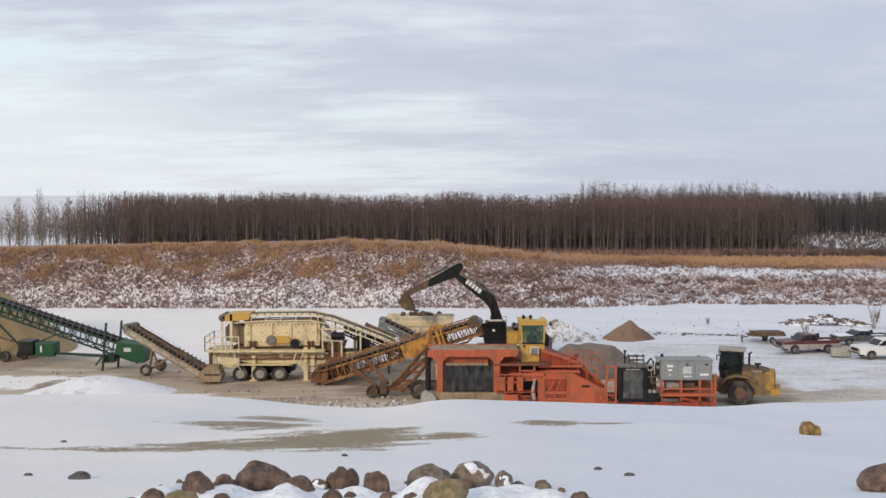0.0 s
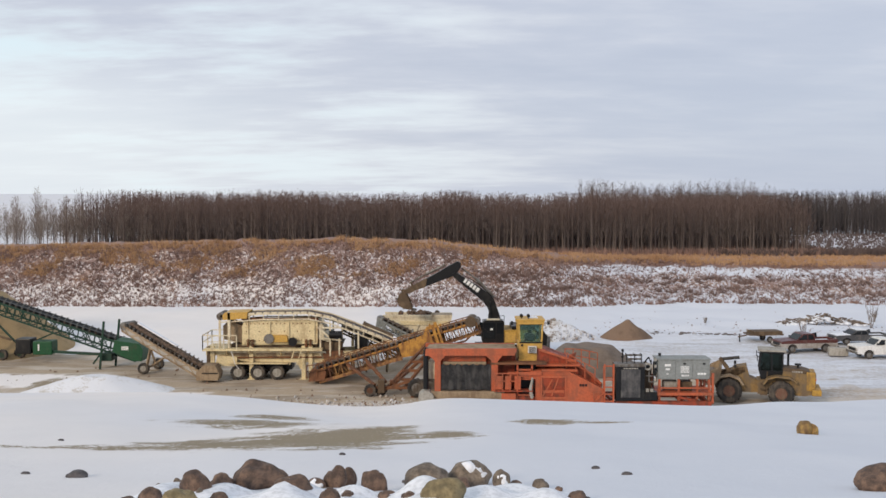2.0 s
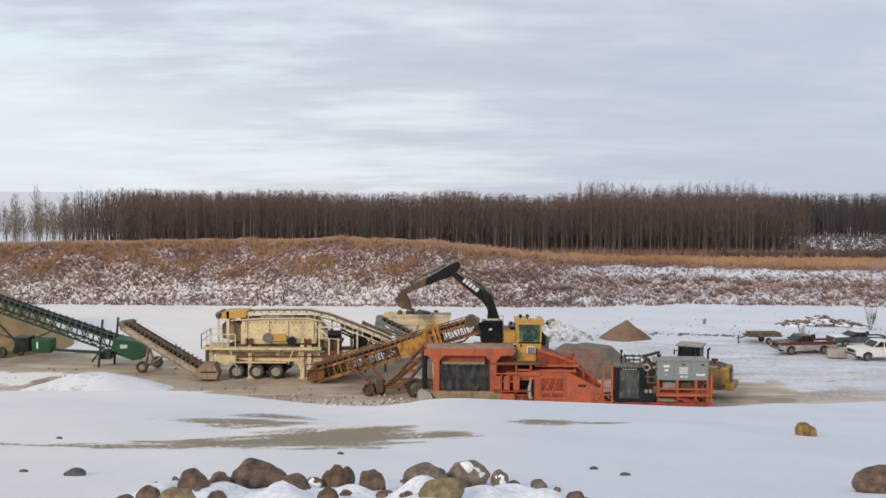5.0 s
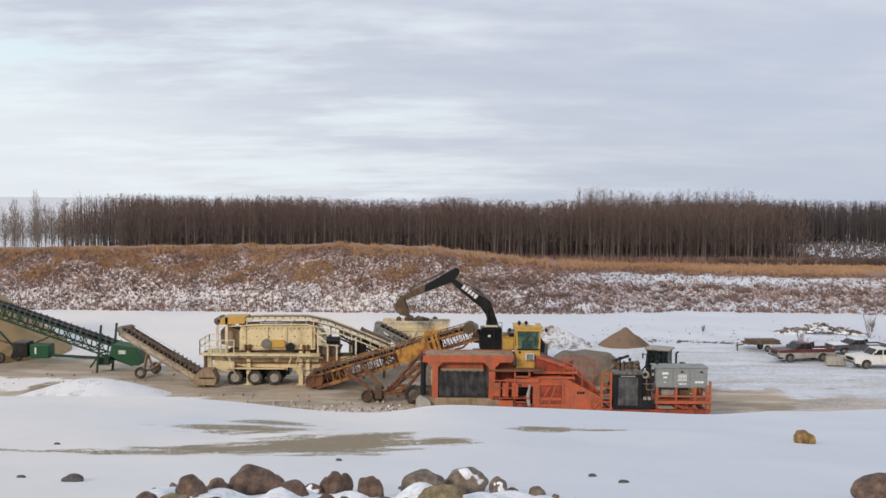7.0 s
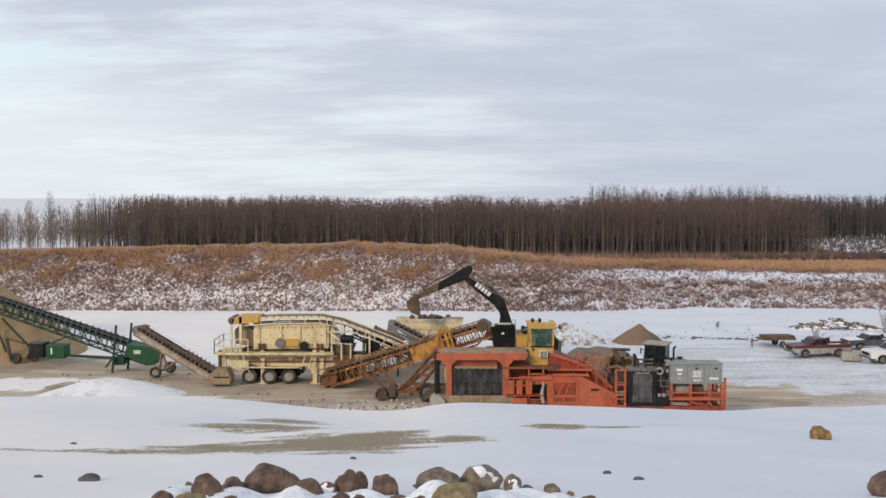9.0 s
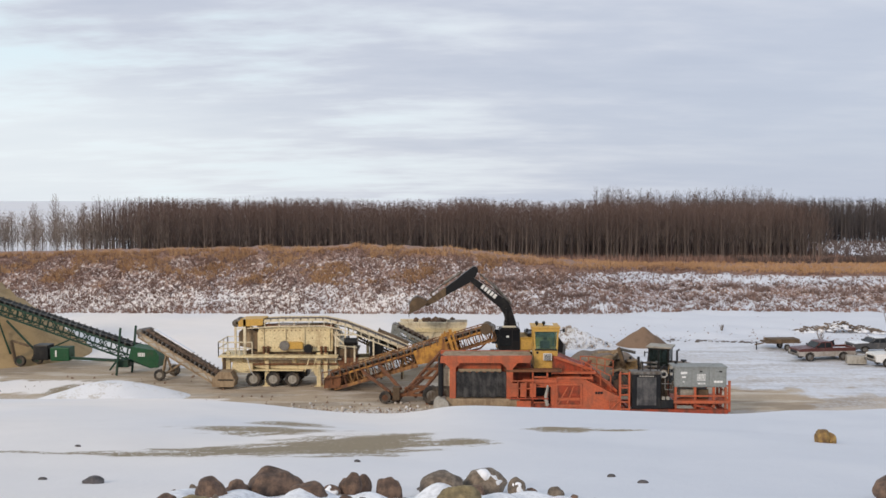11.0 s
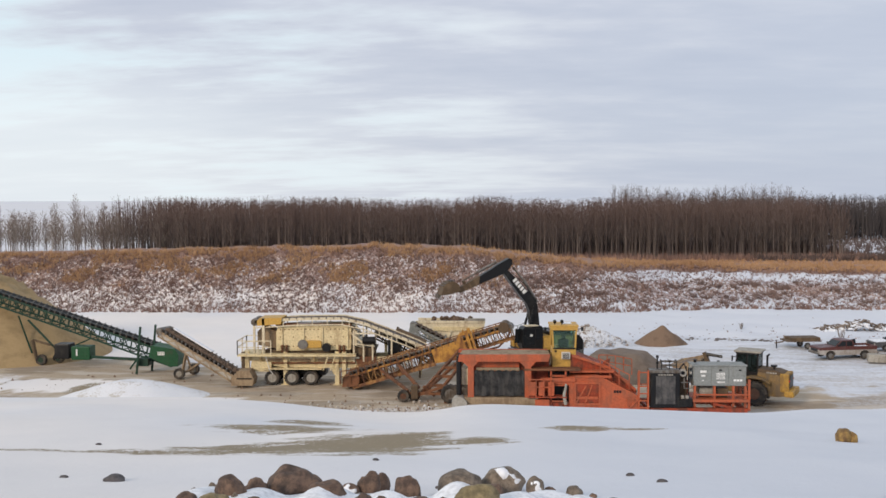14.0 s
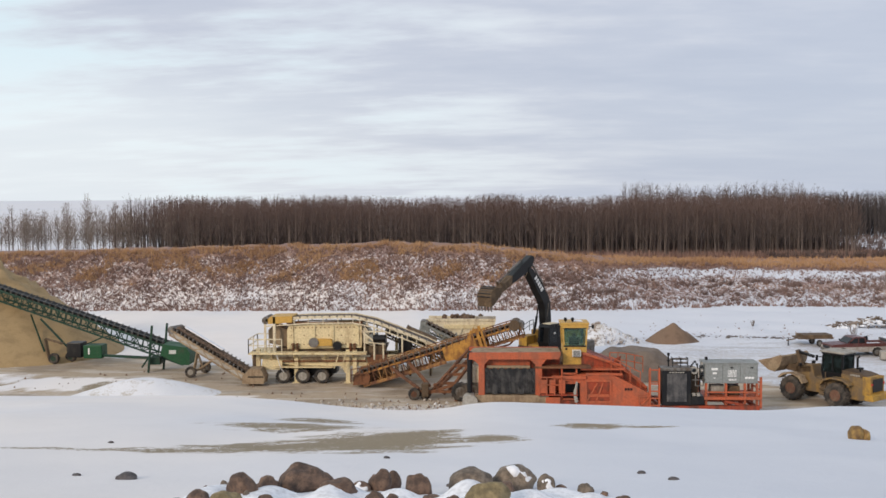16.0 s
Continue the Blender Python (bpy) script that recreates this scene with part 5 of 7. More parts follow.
def small_conveyor():
    th = thing("transfer_conveyor", pose(0, 0, 0), "weathered grey wheeled conveyor with black idlers, snow-dusted", "conveyor")
    W = conveyor(th, (-16.15, 66.9, 0.5), (-22.75, 69.6, 3.6), 1.1, 0.42, M_DIRTPAINT, M_BELT, 10, 20, True, 0.09)
    for s in (-0.57, 0.57):
        part("side_channel", bar(B(), W(0.1, s, -0.16), W(7.6, s, -0.16), 0.04, 0.34), M_CONC, th, "grey channel side")
    hop = part("tail_hopper", prism(B(), [(-17.0, 0.2), (-15.5, 0.2), (-15.4, 0.65), (-15.7, 1.25), (-16.5, 1.25), (-17.0, 0.75)], 66.2, 67.4), M_DIRTPAINT, th, "muddy tail hopper with a dark slot")
    part("slot", box(B(), -16.6, -15.5, 66.17, 66.21, 0.66, 0.74), M_BLACK, hop)
    bm = B()
    bar(bm, (-21.3, 70.6, 0.5), (-19.4, 68.6, 1.7), 0.12), bar(bm, (-21.5, 69.7, 0.5), (-20.9, 69.0, 2.4), 0.16), bar(bm, (-21.3, 71.2, 0.5), (-21.5, 69.7, 2.8), 0.12), bar(bm, (-21.7, 69.6, 0.42), (-21.2, 71.6, 0.42), 0.14)
    part("undercarriage", bm, M_DIRTPAINT, th)
    wheel(th, -21.7, 69.6, 0.42, 0.42, 0.34, M_CONC, 0.5, 14)
    wheel(th, -21.2, 71.6, 0.42, 0.42, 0.34, M_CONC, 0.5, 14)
    part("head_drum", rod(B(), W(7.75, -0.6, 0), W(7.75, 0.6, 0), 0.3, 14), M_STEEL, th)
    part("snow_patch", bar(B(), W(3.5, 0.3, 0.42), W(7.2, 0.3, 0.42), 0.3, 0.08), M_SNOWCAP, th)


def green_stacker():
    th = thing("radial_stacker", pose(0, 0, 0), "dark green radial stacker conveyor with a lattice truss", "conveyor")
    W = conveyor(th, (-22.7, 72.4, 1.45), (-41.5, 79.0, 6.0), 1.0, 0.95, M_GREEN_DARK, M_BLACK, 26, 34, False)
    hop = part("tail_hopper", prism(B(), [(-24.6, 1.35), (-23.0, 0.62), (-22.4, 0.62), (-22.3, 1.5), (-22.6, 1.95), (-24.4, 2.2)], 71.4, 73.2), M_GREEN, th, "bright green tail hopper")
    part("lettering", bars(B(), -23.9, 71.398, 1.75, 0.55, 0.28, 1, 31), M_LETTER, hop)
    bm = B()
    for x, y in ((-25.6, 71.6), (-24.9, 73.0)):
        bar(bm, (x, y, 0.0), (x + 0.35, y, 3.6), 0.14)
        bar(bm, (x - 0.5, y, 0.4), (x + 0.4, y, 1.6), 0.12)
    part("gantry_post", bm, M_GREEN_DARK, th)
    part("pivot_frame", box(B(), -25.7, -24.8, 71.9, 73.0, 0.55, 1.1, 0.05), M_GREEN_DARK, th)
    bm = B()
    bar(bm, (-25.2, 73.0, 0.85), (-32.5, 75.6, 0.75), 0.2)
    bar(bm, (-33.2, 75.8, 0.8), (-36.5, 77.2, 3.4), 0.12), bar(bm, (-33.8, 76.6, 0.8), (-30.5, 75.3, 2.2), 0.1), bar(bm, (-35.6, 75.8, 0.9), (-37.5, 77.6, 3.7), 0.1)
    part("axle_frame", bm, M_GREEN_DARK, th)
    part("power_unit", box(B(), -31.9, -30.4, 74.6, 75.8, 0.55, 1.62, 0.08), M_GREEN, th, "bright green diesel power unit")
    part("marking", box(B(), -31.5, -31.38, 74.58, 74.62, 0.9, 1.4), M_LETTER, th)
    part("engine", box(B(), -33.3, -32.1, 74.7, 75.9, 0.6, 1.8, 0.08), M_BLACK, th)
    for x, y in ((-34.6, 75.3), (-33.6, 76.2)):
        wheel(th, x, y, 0.44, 0.44, 0.36, M_GREEN_DARK, 0.5, 14)
    part("axle_stand", bar(bar(B(), (-35.0, 75.3, 0.5), (-35.4, 75.6, 2.0), 0.2), (-35.4, 75.6, 2.0), (-34.0, 75.6, 1.6), 0.16), M_BRONZE, th)


feed_hopper()
grey_feed_conveyor()
transfer_conveyor()
yellow_conveyor()
small_conveyor()
green_stacker()


# ---- the excavator: its house swings, boom, arm and bucket move ----
EX_AT = (4.7, 74.0)
BOOM_AT, BOOM_L, ARM_L = Vector((-0.05, 0.0, 1.55)), 6.4, 3.95


def excavator():
    th = thing("excavator", pose(EX_AT[0], EX_AT[1], 0.5), "large excavator with black boom and cab and yellow house", "excavator")
    for y in (-1.3, 1.3):
        prof = [(-2.2, 0.1), (-1.9, 0.0), (1.9, 0.0), (2.25, 0.3), (2.25, 0.7), (1.9, 0.95), (-1.9, 0.95), (-2.25, 0.7), (-2.25, 0.3)]
        tr = part("track", prism(B(), prof, y - 0.3, y + 0.3), M_BRONZE, th)
        bm = B()
        for k in range(22):
            x = -2.0 + k * 0.19
            box(bm, x, x + 0.13, y - 0.32, y + 0.32, 0.95, 1.0)
        part("track_shoes", bm, M_BLACK, tr)
    part("car_body", box(B(), -1.0, 1.0, -1.0, 1.0, 0.4, 1.1, 0.05), M_BRONZE, th)
    house = part("house", prism(B(), [(-3.0, 1.25), (1.3, 1.25), (1.3, 1.42), (-0.1, 1.45), (-0.1, 2.35), (-3.0, 2.3), (-3.15, 1.9)], -1.45, 1.45), M_LOADER, th, "yellow engine house")
    part("platform", box(B(), -3.1, 1.5, -1.5, 1.55, 1.16, 1.27, 0.02), M_BLACK, house)
    part("counterweight", prism(B(), [(-3.35, 1.2), (-2.5, 1.2), (-2.5, 2.35), (-3.1, 2.3), (-3.4, 1.9)], -1.5, 1.5), M_BLACK, house)
    part("toolbox", box(B(), 0.3, 1.5, -1.45, -0.65, 1.27, 2.05, 0.04), M_LOADER, house)
    part("engine_hood", box(B(), -2.5, -0.7, -1.2, 1.2, 2.34, 2.62, 0.06), M_BLACK, house)
    for k in range(3):
        part("side_door", box(B(), -2.7 + k * 0.85, -1.9 + k * 0.85, 1.45, 1.48, 1.45, 2.2, 0.01), M_CAB, house)
    rail(house, [(1.4, -1.4, 2.05), (0.9, -1.4, 2.05), (0.2, -1.4, 2.3), (-0.3, -1.4, 2.35)], 0.75, M_GREY, 0.022)
    part("snow_patch", box(B(), -2.4, -0.9, 1.2, 1.52, 1.27, 1.33, 0.02), M_SNOWCAP, house)
    cabp = part("cab", prism(B(), [(-0.1, 1.3), (1.45, 1.3), (1.62, 1.75), (1.5, 2.9), (1.35, 3.08), (0.0, 3.1), (-0.1, 2.95)], 0.5, 1.5), M_BLACK, th, "black glazed operator cab")
    for x0, x1, z0, z1 in ((0.55, 1.45, 1.7, 2.9), (-0.02, 0.45, 2.1, 2.9)):
        part("window", box(B(), x0, x1, 1.5, 1.515, z0, z1), M_GLASS_DARK, cabp)
    part("windscreen", bar(B(), (1.6, 1.0, 1.8), (1.5, 1.0, 2.88), 0.86, 0.03), M_GLASS_DARK, cabp)
    part("roof_hatch", box(B(), 0.2, 1.2, 0.65, 1.35, 3.09, 3.14, 0.01), M_CREAM_PALE, cabp)
    part("sticker", box(B(), 0.75, 0.95, 1.515, 1.525, 2.35, 2.5), M_LETTER, cabp)
    # boom, chord along x
    prof = [(-0.25, -0.22), (-0.1, 0.25), (1.6, 0.92), (2.75, 1.28), (3.35, 1.28), (4.2, 0.98), (6.1, 0.26), (6.37, 0.0), (6.2, -0.2), (4.3, 0.22), (3.2, 0.52), (2.6, 0.5), (1.4, 0.15), (0.25, -0.28)]
    boom = part("boom", prism(B(), prof, -0.32, 0.32), M_BLACK, th, "black box-section gooseneck boom")
    for s in (-1, 1):
        bm = B()
        x0 = 4.05
        for k, wdt in enumerate((0.24, 0.2, 0.2, 0.22, 0.2)):
            z0 = 0.80 - (x0 - 3.9) * 0.30
            a = Matrix.Translation((x0, 0, z0)) @ Matrix.Rotation(radians(17), 4, "Y")
            nb = len(bm.verts)
            box(bm, 0, wdt, s * 0.325 - 0.006, s * 0.325 + 0.006, -0.17, 0.17)
            bm.verts.ensure_lookup_table()
            for v in bm.verts[nb:]:
                v.co = a @ v.co
            x0 += wdt + 0.07
        part("lettering", bm, M_LETTER, boom)
    for y in (-0.5, 0.5):
        part("boom_cylinder", rod(rod(B(), (0.9, y, -0.55), (2.0, y, 0.3), 0.10, 10), (2.0, y, 0.3), (2.9, y, 0.9), 0.06, 8), M_BLACK, boom)
    part("arm_cylinder", rod(rod(B(), (2.9, 0, 1.42), (4.9, 0, 1.12), 0.12, 10), (4.9, 0, 1.12), (6.2, 0, 0.74), 0.07, 8), M_STEEL, boom)
    part("hose", rod(rod(B(), (3.0, 0.2, 1.35), (4.6, 0.2, 1.02), 0.03, 6), (4.6, 0.2, 1.02), (6.0, 0.2, 0.4), 0.03, 6), M_BLACK, boom)
    # arm, pivot at the origin, tip along x
    prof = [(-0.85, 0.42), (-0.65, 0.62), (0.2, 0.55), (1.0, 0.42), (3.9, 0.12), (4.08, -0.05), (3.9, -0.2), (1.2, -0.26), (0.2, -0.3), (-0.2, -0.22), (-0.75, 0.12)]
    arm = part("arm", prism(B(), prof, -0.27, 0.27), M_BLACK, th, "black dipper arm, muddy at the tip")
    part("mud_coat", prism(B(), [(2.0, 0.33), (3.9, 0.14), (4.1, -0.05), (3.9, -0.22), (2.35, -0.25)], -0.285, 0.285), M_BRONZE, arm)
    part("bucket_cylinder", rod(rod(B(), (0.3, 0, 0.72), (2.0, 0, 0.62), 0.10, 10), (2.0, 0, 0.62), (3.3, 0, 0.48), 0.06, 8), M_STEEL, arm)
    part("linkage", bar(bar(B(), (3.25, 0.2, 0.05), (3.3, 0.2, 0.5), 0.12), (3.25, -0.2, 0.05), (3.3, -0.2, 0.5), 0.12), M_BRONZE, arm)
    part("hose_loop", rod(rod(B(), (0.2, 0.2, -0.3), (0.9, 0.2, -0.62), 0.03, 6), (0.9, 0.2, -0.62), (1.8, 0.2, -0.28), 0.03, 6), M_DIRTPAINT, arm)
    # bucket, pivot at the origin, teeth hanging down, mouth to -x
    out = [(0.12, 0.12), (0.55, -0.1), (0.85, -0.55), (0.80, -1.05), (0.42, -1.45), (-0.35, -1.72)]
    inn = [(-0.35, -1.66), (0.36, -1.38), (0.70, -1.0), (0.74, -0.56), (0.48, -0.2), (0.08, 0.02)]
    bk = part("bucket", prism(B(), out + inn, -0.75, 0.75), M_BRONZE, th, "muddy brown digging bucket with worn teeth")
    side = [(0.1, 0.1), (0.55, -0.1), (0.85, -0.55), (0.80, -1.05), (0.42, -1.45), (-0.35, -1.7), (-0.30, -1.1), (-0.12, -0.3)]
    for y in (-0.76, 0.72):
        part("side_plate", prism(B(), side, y, y + 0.05), M_BRONZE, bk)
    for k in range(5):
        y = -0.68 + k * 0.34
        part("tooth", prism(B(), [(-0.30, -1.66), (-0.72, -1.84), (-0.30, -1.78)], y - 0.06, y + 0.06), M_STEEL, bk)
    bm = B()
    for k in range(5):
        t = k / 4
        x, z = 0.87 - 0.42 * t * t, -0.5 - 0.95 * t
        box(bm, x, x + 0.04, -0.72, 0.72, z - 0.06, z + 0.05)
    part("wear_strips", bm, M_BLACK, bk)
    for y in (-0.32, 0.26):
        part("hinge_ear", prism(B(), [(-0.15, 0.12), (0.3, 0.2), (0.45, -0.15), (0, -0.15)], y, y + 0.06), M_BRONZE, bk)
    for o in (bk, *bk.children):
        o.data.transform(Matrix.Scale(0.86, 4))
    return th, house, cabp, boom, arm, bk


# ---- the wheel loader ----
def wheel_loader():
    th = thing("wheel_loader", pose(18.7, 61.5, 0, 0, 0, 155), "muddy yellow wheel loader with a dark cab", "loader")
    body = part("rear_body", prism(B(), [(-2.5, 0.75), (-1.9, 0.62), (0.9, 0.62), (0.95, 1.45), (-0.55, 1.75), (-0.6, 2.12), (-2.3, 1.95), (-2.5, 1.8)], -0.75, 0.75), M_MUDDY, th, "mud-splashed yellow engine body")
    part("hood_top", prism(B(), [(-2.25, 1.93), (-0.6, 2.08), (-0.6, 2.32), (-1.75, 2.26), (-2.2, 2.14)], -0.68, 0.68), M_BRONZE, body)
    part("rear_cap", box(B(), -2.52, -1.98, -0.78, 0.78, 0.95, 2.12, 0.07), M_LOADER, body, "yellow rear cowl")
    part("grille", box(B(), -2.555, -2.5, -0.55, 0.55, 1.2, 1.98), M_BLACK, body, "dark rear grille")
    part("counterweight", box(B(), -2.86, -2.3, -1.1, 1.1, 0.72, 1.1, 0.06), M_LOADER, body)
    for s in (-1, 1):
        part("tail_lamp", box(B(), -2.56, -2.5, s * 0.66 - 0.08, s * 0.66 + 0.05, 1.62, 1.74), M_RED, body)
    bm = B()
    for s in (-1, 1):
        bars(bm, -1.75, s * 0.69, 2.16, 0.62, 0.10, 1, 61)
    part("lettering", bm, M_CONC, body)
    part("exhaust", rod(rod(B(), (-0.95, -0.45, 2.3), (-0.95, -0.45, 3.05), 0.07, 10), (-0.95, -0.45, 3.0), (-1.1, -0.45, 3.15), 0.06, 8), M_BLACK, body)
    part("intake_cap", rod(rod(B(), (-1.5, 0.2, 2.3), (-1.5, 0.2, 2.5), 0.06, 8), (-1.5, 0.2, 2.46), (-1.5, 0.2, 2.56), 0.2, 12), M_BLACK, body)
    for s in (-1, 1):
        prof = [(0.62, 1.3), (0.35, 1.72), (-0.2, 1.88), (-0.95, 1.85), (-1.45, 1.55), (-1.4, 1.48), (-0.95, 1.74), (-0.2, 1.78), (0.28, 1.62), (0.55, 1.28)]
        part("rear_fender", prism(B(), prof, s * 1.0 - 0.3, s * 1.0 + 0.3), M_MUDDY, body)
    cabp = part("cab", prism(B(), [(-0.62, 1.6), (0.72, 1.55), (0.86, 2.1), (-0.62, 2.1)], -0.68, 0.68), M_BLACK, th, "dark glazed cab with a pale roof")
    bm = B()
    for x0, x1 in ((-0.62, -0.62), (0.02, 0.05), (0.78, 0.66)):
        for y in (-0.66, 0.58):
            prism(bm, [(x0, 2.1), (x0 + 0.1, 2.1), (x1 + 0.1, 3.28), (x1, 3.28)], y, y + 0.08)
    box(bm, -0.66, 0.80, -0.72, 0.72, 3.2, 3.3)
    part("cab_posts", bm, M_BLACK, cabp)
    part("roof", box(B(), -0.78, 0.92, -0.78, 0.78, 3.3, 3.42, 0.04), M_CONC, cabp, "dusty pale cab roof")
    for s in (-1, 1):
        part("side_window", box(B(), -0.54, 0.72, s * 0.63 - 0.01, s * 0.63 + 0.01, 2.1, 3.25), M_GLASS_LOADER, cabp)
    part("windscreen", box(B(), 0.74, 0.76, -0.6, 0.6, 2.1, 3.25), M_GLASS_LOADER, cabp)
    part("rear_window", box(B(), -0.60, -0.58, -0.6, 0.6, 2.2, 3.25), M_GLASS_LOADER, cabp)
    part("seat", box(box(B(), -0.45, 0.05, -0.28, 0.28, 2.05, 2.3, 0.04), -0.5, -0.35, -0.28, 0.28, 2.25, 2.95, 0.05), M_BLACK, cabp)
    part("console", box(B(), 0.4, 0.6, -0.3, 0.3, 2.0, 2.5, 0.04), M_BLACK, cabp)
    for s in (-1, 1):
        part("mirror", box(bar(B(), (0.8, s * 0.7, 3.0), (0.95, s * 1.0, 3.0), 0.04), 0.93, 0.98, s * 1.0 - 0.1, s * 1.0 + 0.1, 2.75, 3.1), M_BLACK, cabp)
    for s in (-1, 1):
        bm = bar(B(), (0.35, s * 0.98, 0.55), (0.35, s * 0.98, 2.1), 0.05)
        for z in (0.6, 0.95, 1.3):
            box(bm, 0.35, 0.75, s * 0.95 - 0.1, s * 0.95 + 0.1, z, z + 0.05)
        part("ladder", bm, M_BRONZE, th)
    front = part("front_frame", prism(B(), [(0.9, 0.65), (3.3, 0.6), (3.5, 0.9), (3.1, 1.3), (2.3, 2.2), (1.6, 2.35), (1.4, 1.6), (0.9, 1.4)], -0.5, 0.5), M_MUDDY, th, "muddy yellow front tower frame")
    for s in (-1, 1):
        prof = [(1.72, 1.22), (1.97, 1.62), (2.62, 1.80), (3.27, 1.67), (3.57, 1.36), (3.50, 1.30), (3.17, 1.57), (2.62, 1.70), (2.07, 1.52), (1.82, 1.17)]
        part("front_fender", prism(B(), prof, s * 1.0 - 0.3, s * 1.0 + 0.3), M_DIRTPAINT, front)
        part("headlight", box(B(), 2.2, 2.35, s * 0.75 - 0.12, s * 0.75 + 0.12, 2.2, 2.4, 0.02), M_BLACK, front)
    wheels = []
    for x in (-0.5, 2.62):
        for y in (-1.05, 1.05):
            wheels.append(wheel(th, x, y, 0.79, 0.79, 0.62, M_HUB, 0.46, 20))
    # lift arms: pivot at the origin, tip along x
    arms = part("lift_arms", B(), M_BRONZE, th, "muddy dark lift arms")
    bm = B()
    for y in (-0.5, 0.38):
        prism(bm, [(-0.1, -0.16), (1.2, -0.3), (2.55, -0.2), (2.75, 0.0), (2.55, 0.16), (1.3, 0.22), (-0.1, 0.18)], y, y + 0.12)
    box(bm, 1.1, 1.4, -0.5, 0.5, -0.2, 0.1)
    bm.to_mesh(arms.data)
    bm.free()
    arms.scale = (0.72, 1, 1)
    part("bellcrank", prism(B(), [(1.0, -0.3), (1.3, -0.2), (1.55, 0.5), (1.75, 1.05), (1.5, 1.12), (1.2, 0.5)], -0.14, 0.14), M_BRONZE, arms)
    part("tilt_cylinder", rod(B(), (0.0, 0, 0.75), (1.55, 0, 0.98), 0.10, 10), M_BLACK, arms)
    # bucket: hinge at the origin, lip along x
    out = [(-0.1, 0.95), (-0.25, 0.3), (-0.12, -0.25), (0.3, -0.42), (1.25, -0.40), (1.25, -0.34), (0.34, -0.34), (0.0, -0.18), (-0.12, 0.3), (0.02, 0.95)]
    bk = part("bucket", prism(B(), out, -1.45, 1.45), M_DIRTPAINT, th, "wide worn steel loading bucket")
    for y in (-1.47, 1.41):
        part("side_plate", prism(B(), [(-0.1, 0.95), (-0.25, 0.3), (-0.12, -0.25), (0.3, -0.42), (1.25, -0.40), (0.65, 0.25), (0.1, 0.95)], y, y + 0.06), M_DIRTPAINT, bk)
    bm = B()
    g = [[bm.verts.new((-0.05 + 1.0 * i / 8, -1.4 + 2.8 * j / 10, 0.42 + 0.38 * math.sin(math.pi * i / 8) ** 1 * math.sin(math.pi * j / 10) - 0.62 * i / 8)) for j in range(11)] for i in range(9)]
    for i in range(8):
        for j in range(10):
            bm.faces.new((g[i][j], g[i + 1][j], g[i + 1][j + 1], g[i][j + 1]))
    part("gravel_load", bm, M_PILE_GREY, bk, "heaped sandy gravel load")
    return th, wheels, arms, bk


def pile_material(name, lo, hi, snow=0.0):
    m, nt, b = mat_base(name, 0.95)
    v = coords(nt)
    n1, n2 = noise_node(nt, v, 0.9, 5, 0.6), noise_node(nt, v, 9, 5, 0.7)
    c = mix_node(nt, n2, rgba(lo), rgba(hi))
    c = mix_node(nt, math_node(nt, "MULTIPLY", smooth_node(nt, n1, 0.45, 0.65), 0.45), c, rgba([x * 0.65 for x in lo]))
    if snow:
        c = mix_node(nt, math_node(nt, "MULTIPLY", smooth_node(nt, math_node(nt, "ADD", math_node(nt, "MULTIPLY", n1, 0.6), math_node(nt, "MULTIPLY", n2, 0.4)), 0.62 - snow * 0.3, 0.72 - snow * 0.3), 0.95), c, (0.74, 0.755, 0.79, 1))
    nt.links.new(c, b.inputs["Base Color"])
    bump(nt, b, n2, 0.8, 0.08)
    return m


M_PILE_SAND = pile_material("tan_sand", (0.31, 0.215, 0.105), (0.45, 0.32, 0.165))
M_PILE_BROWN = pile_material("brown_gravel", (0.135, 0.088, 0.058), (0.26, 0.175, 0.12))
M_PILE_GREY = pile_material("grey_brown_gravel", (0.125, 0.098, 0.078), (0.25, 0.20, 0.162))
M_PILE_RUBBLE = pile_material("snow_dusted_rubble", (0.20, 0.155, 0.125), (0.46, 0.40, 0.35), 0.5)
M_SPILL = pile_material("pale_frozen_spill", (0.36, 0.32, 0.275), (0.52, 0.475, 0.42), 0.35)
M_PILE_SNOW = pile_material("snowy_gravel", (0.42, 0.39, 0.35), (0.6, 0.57, 0.53), 0.75)

EXC = excavator()
LOADER = wheel_loader()


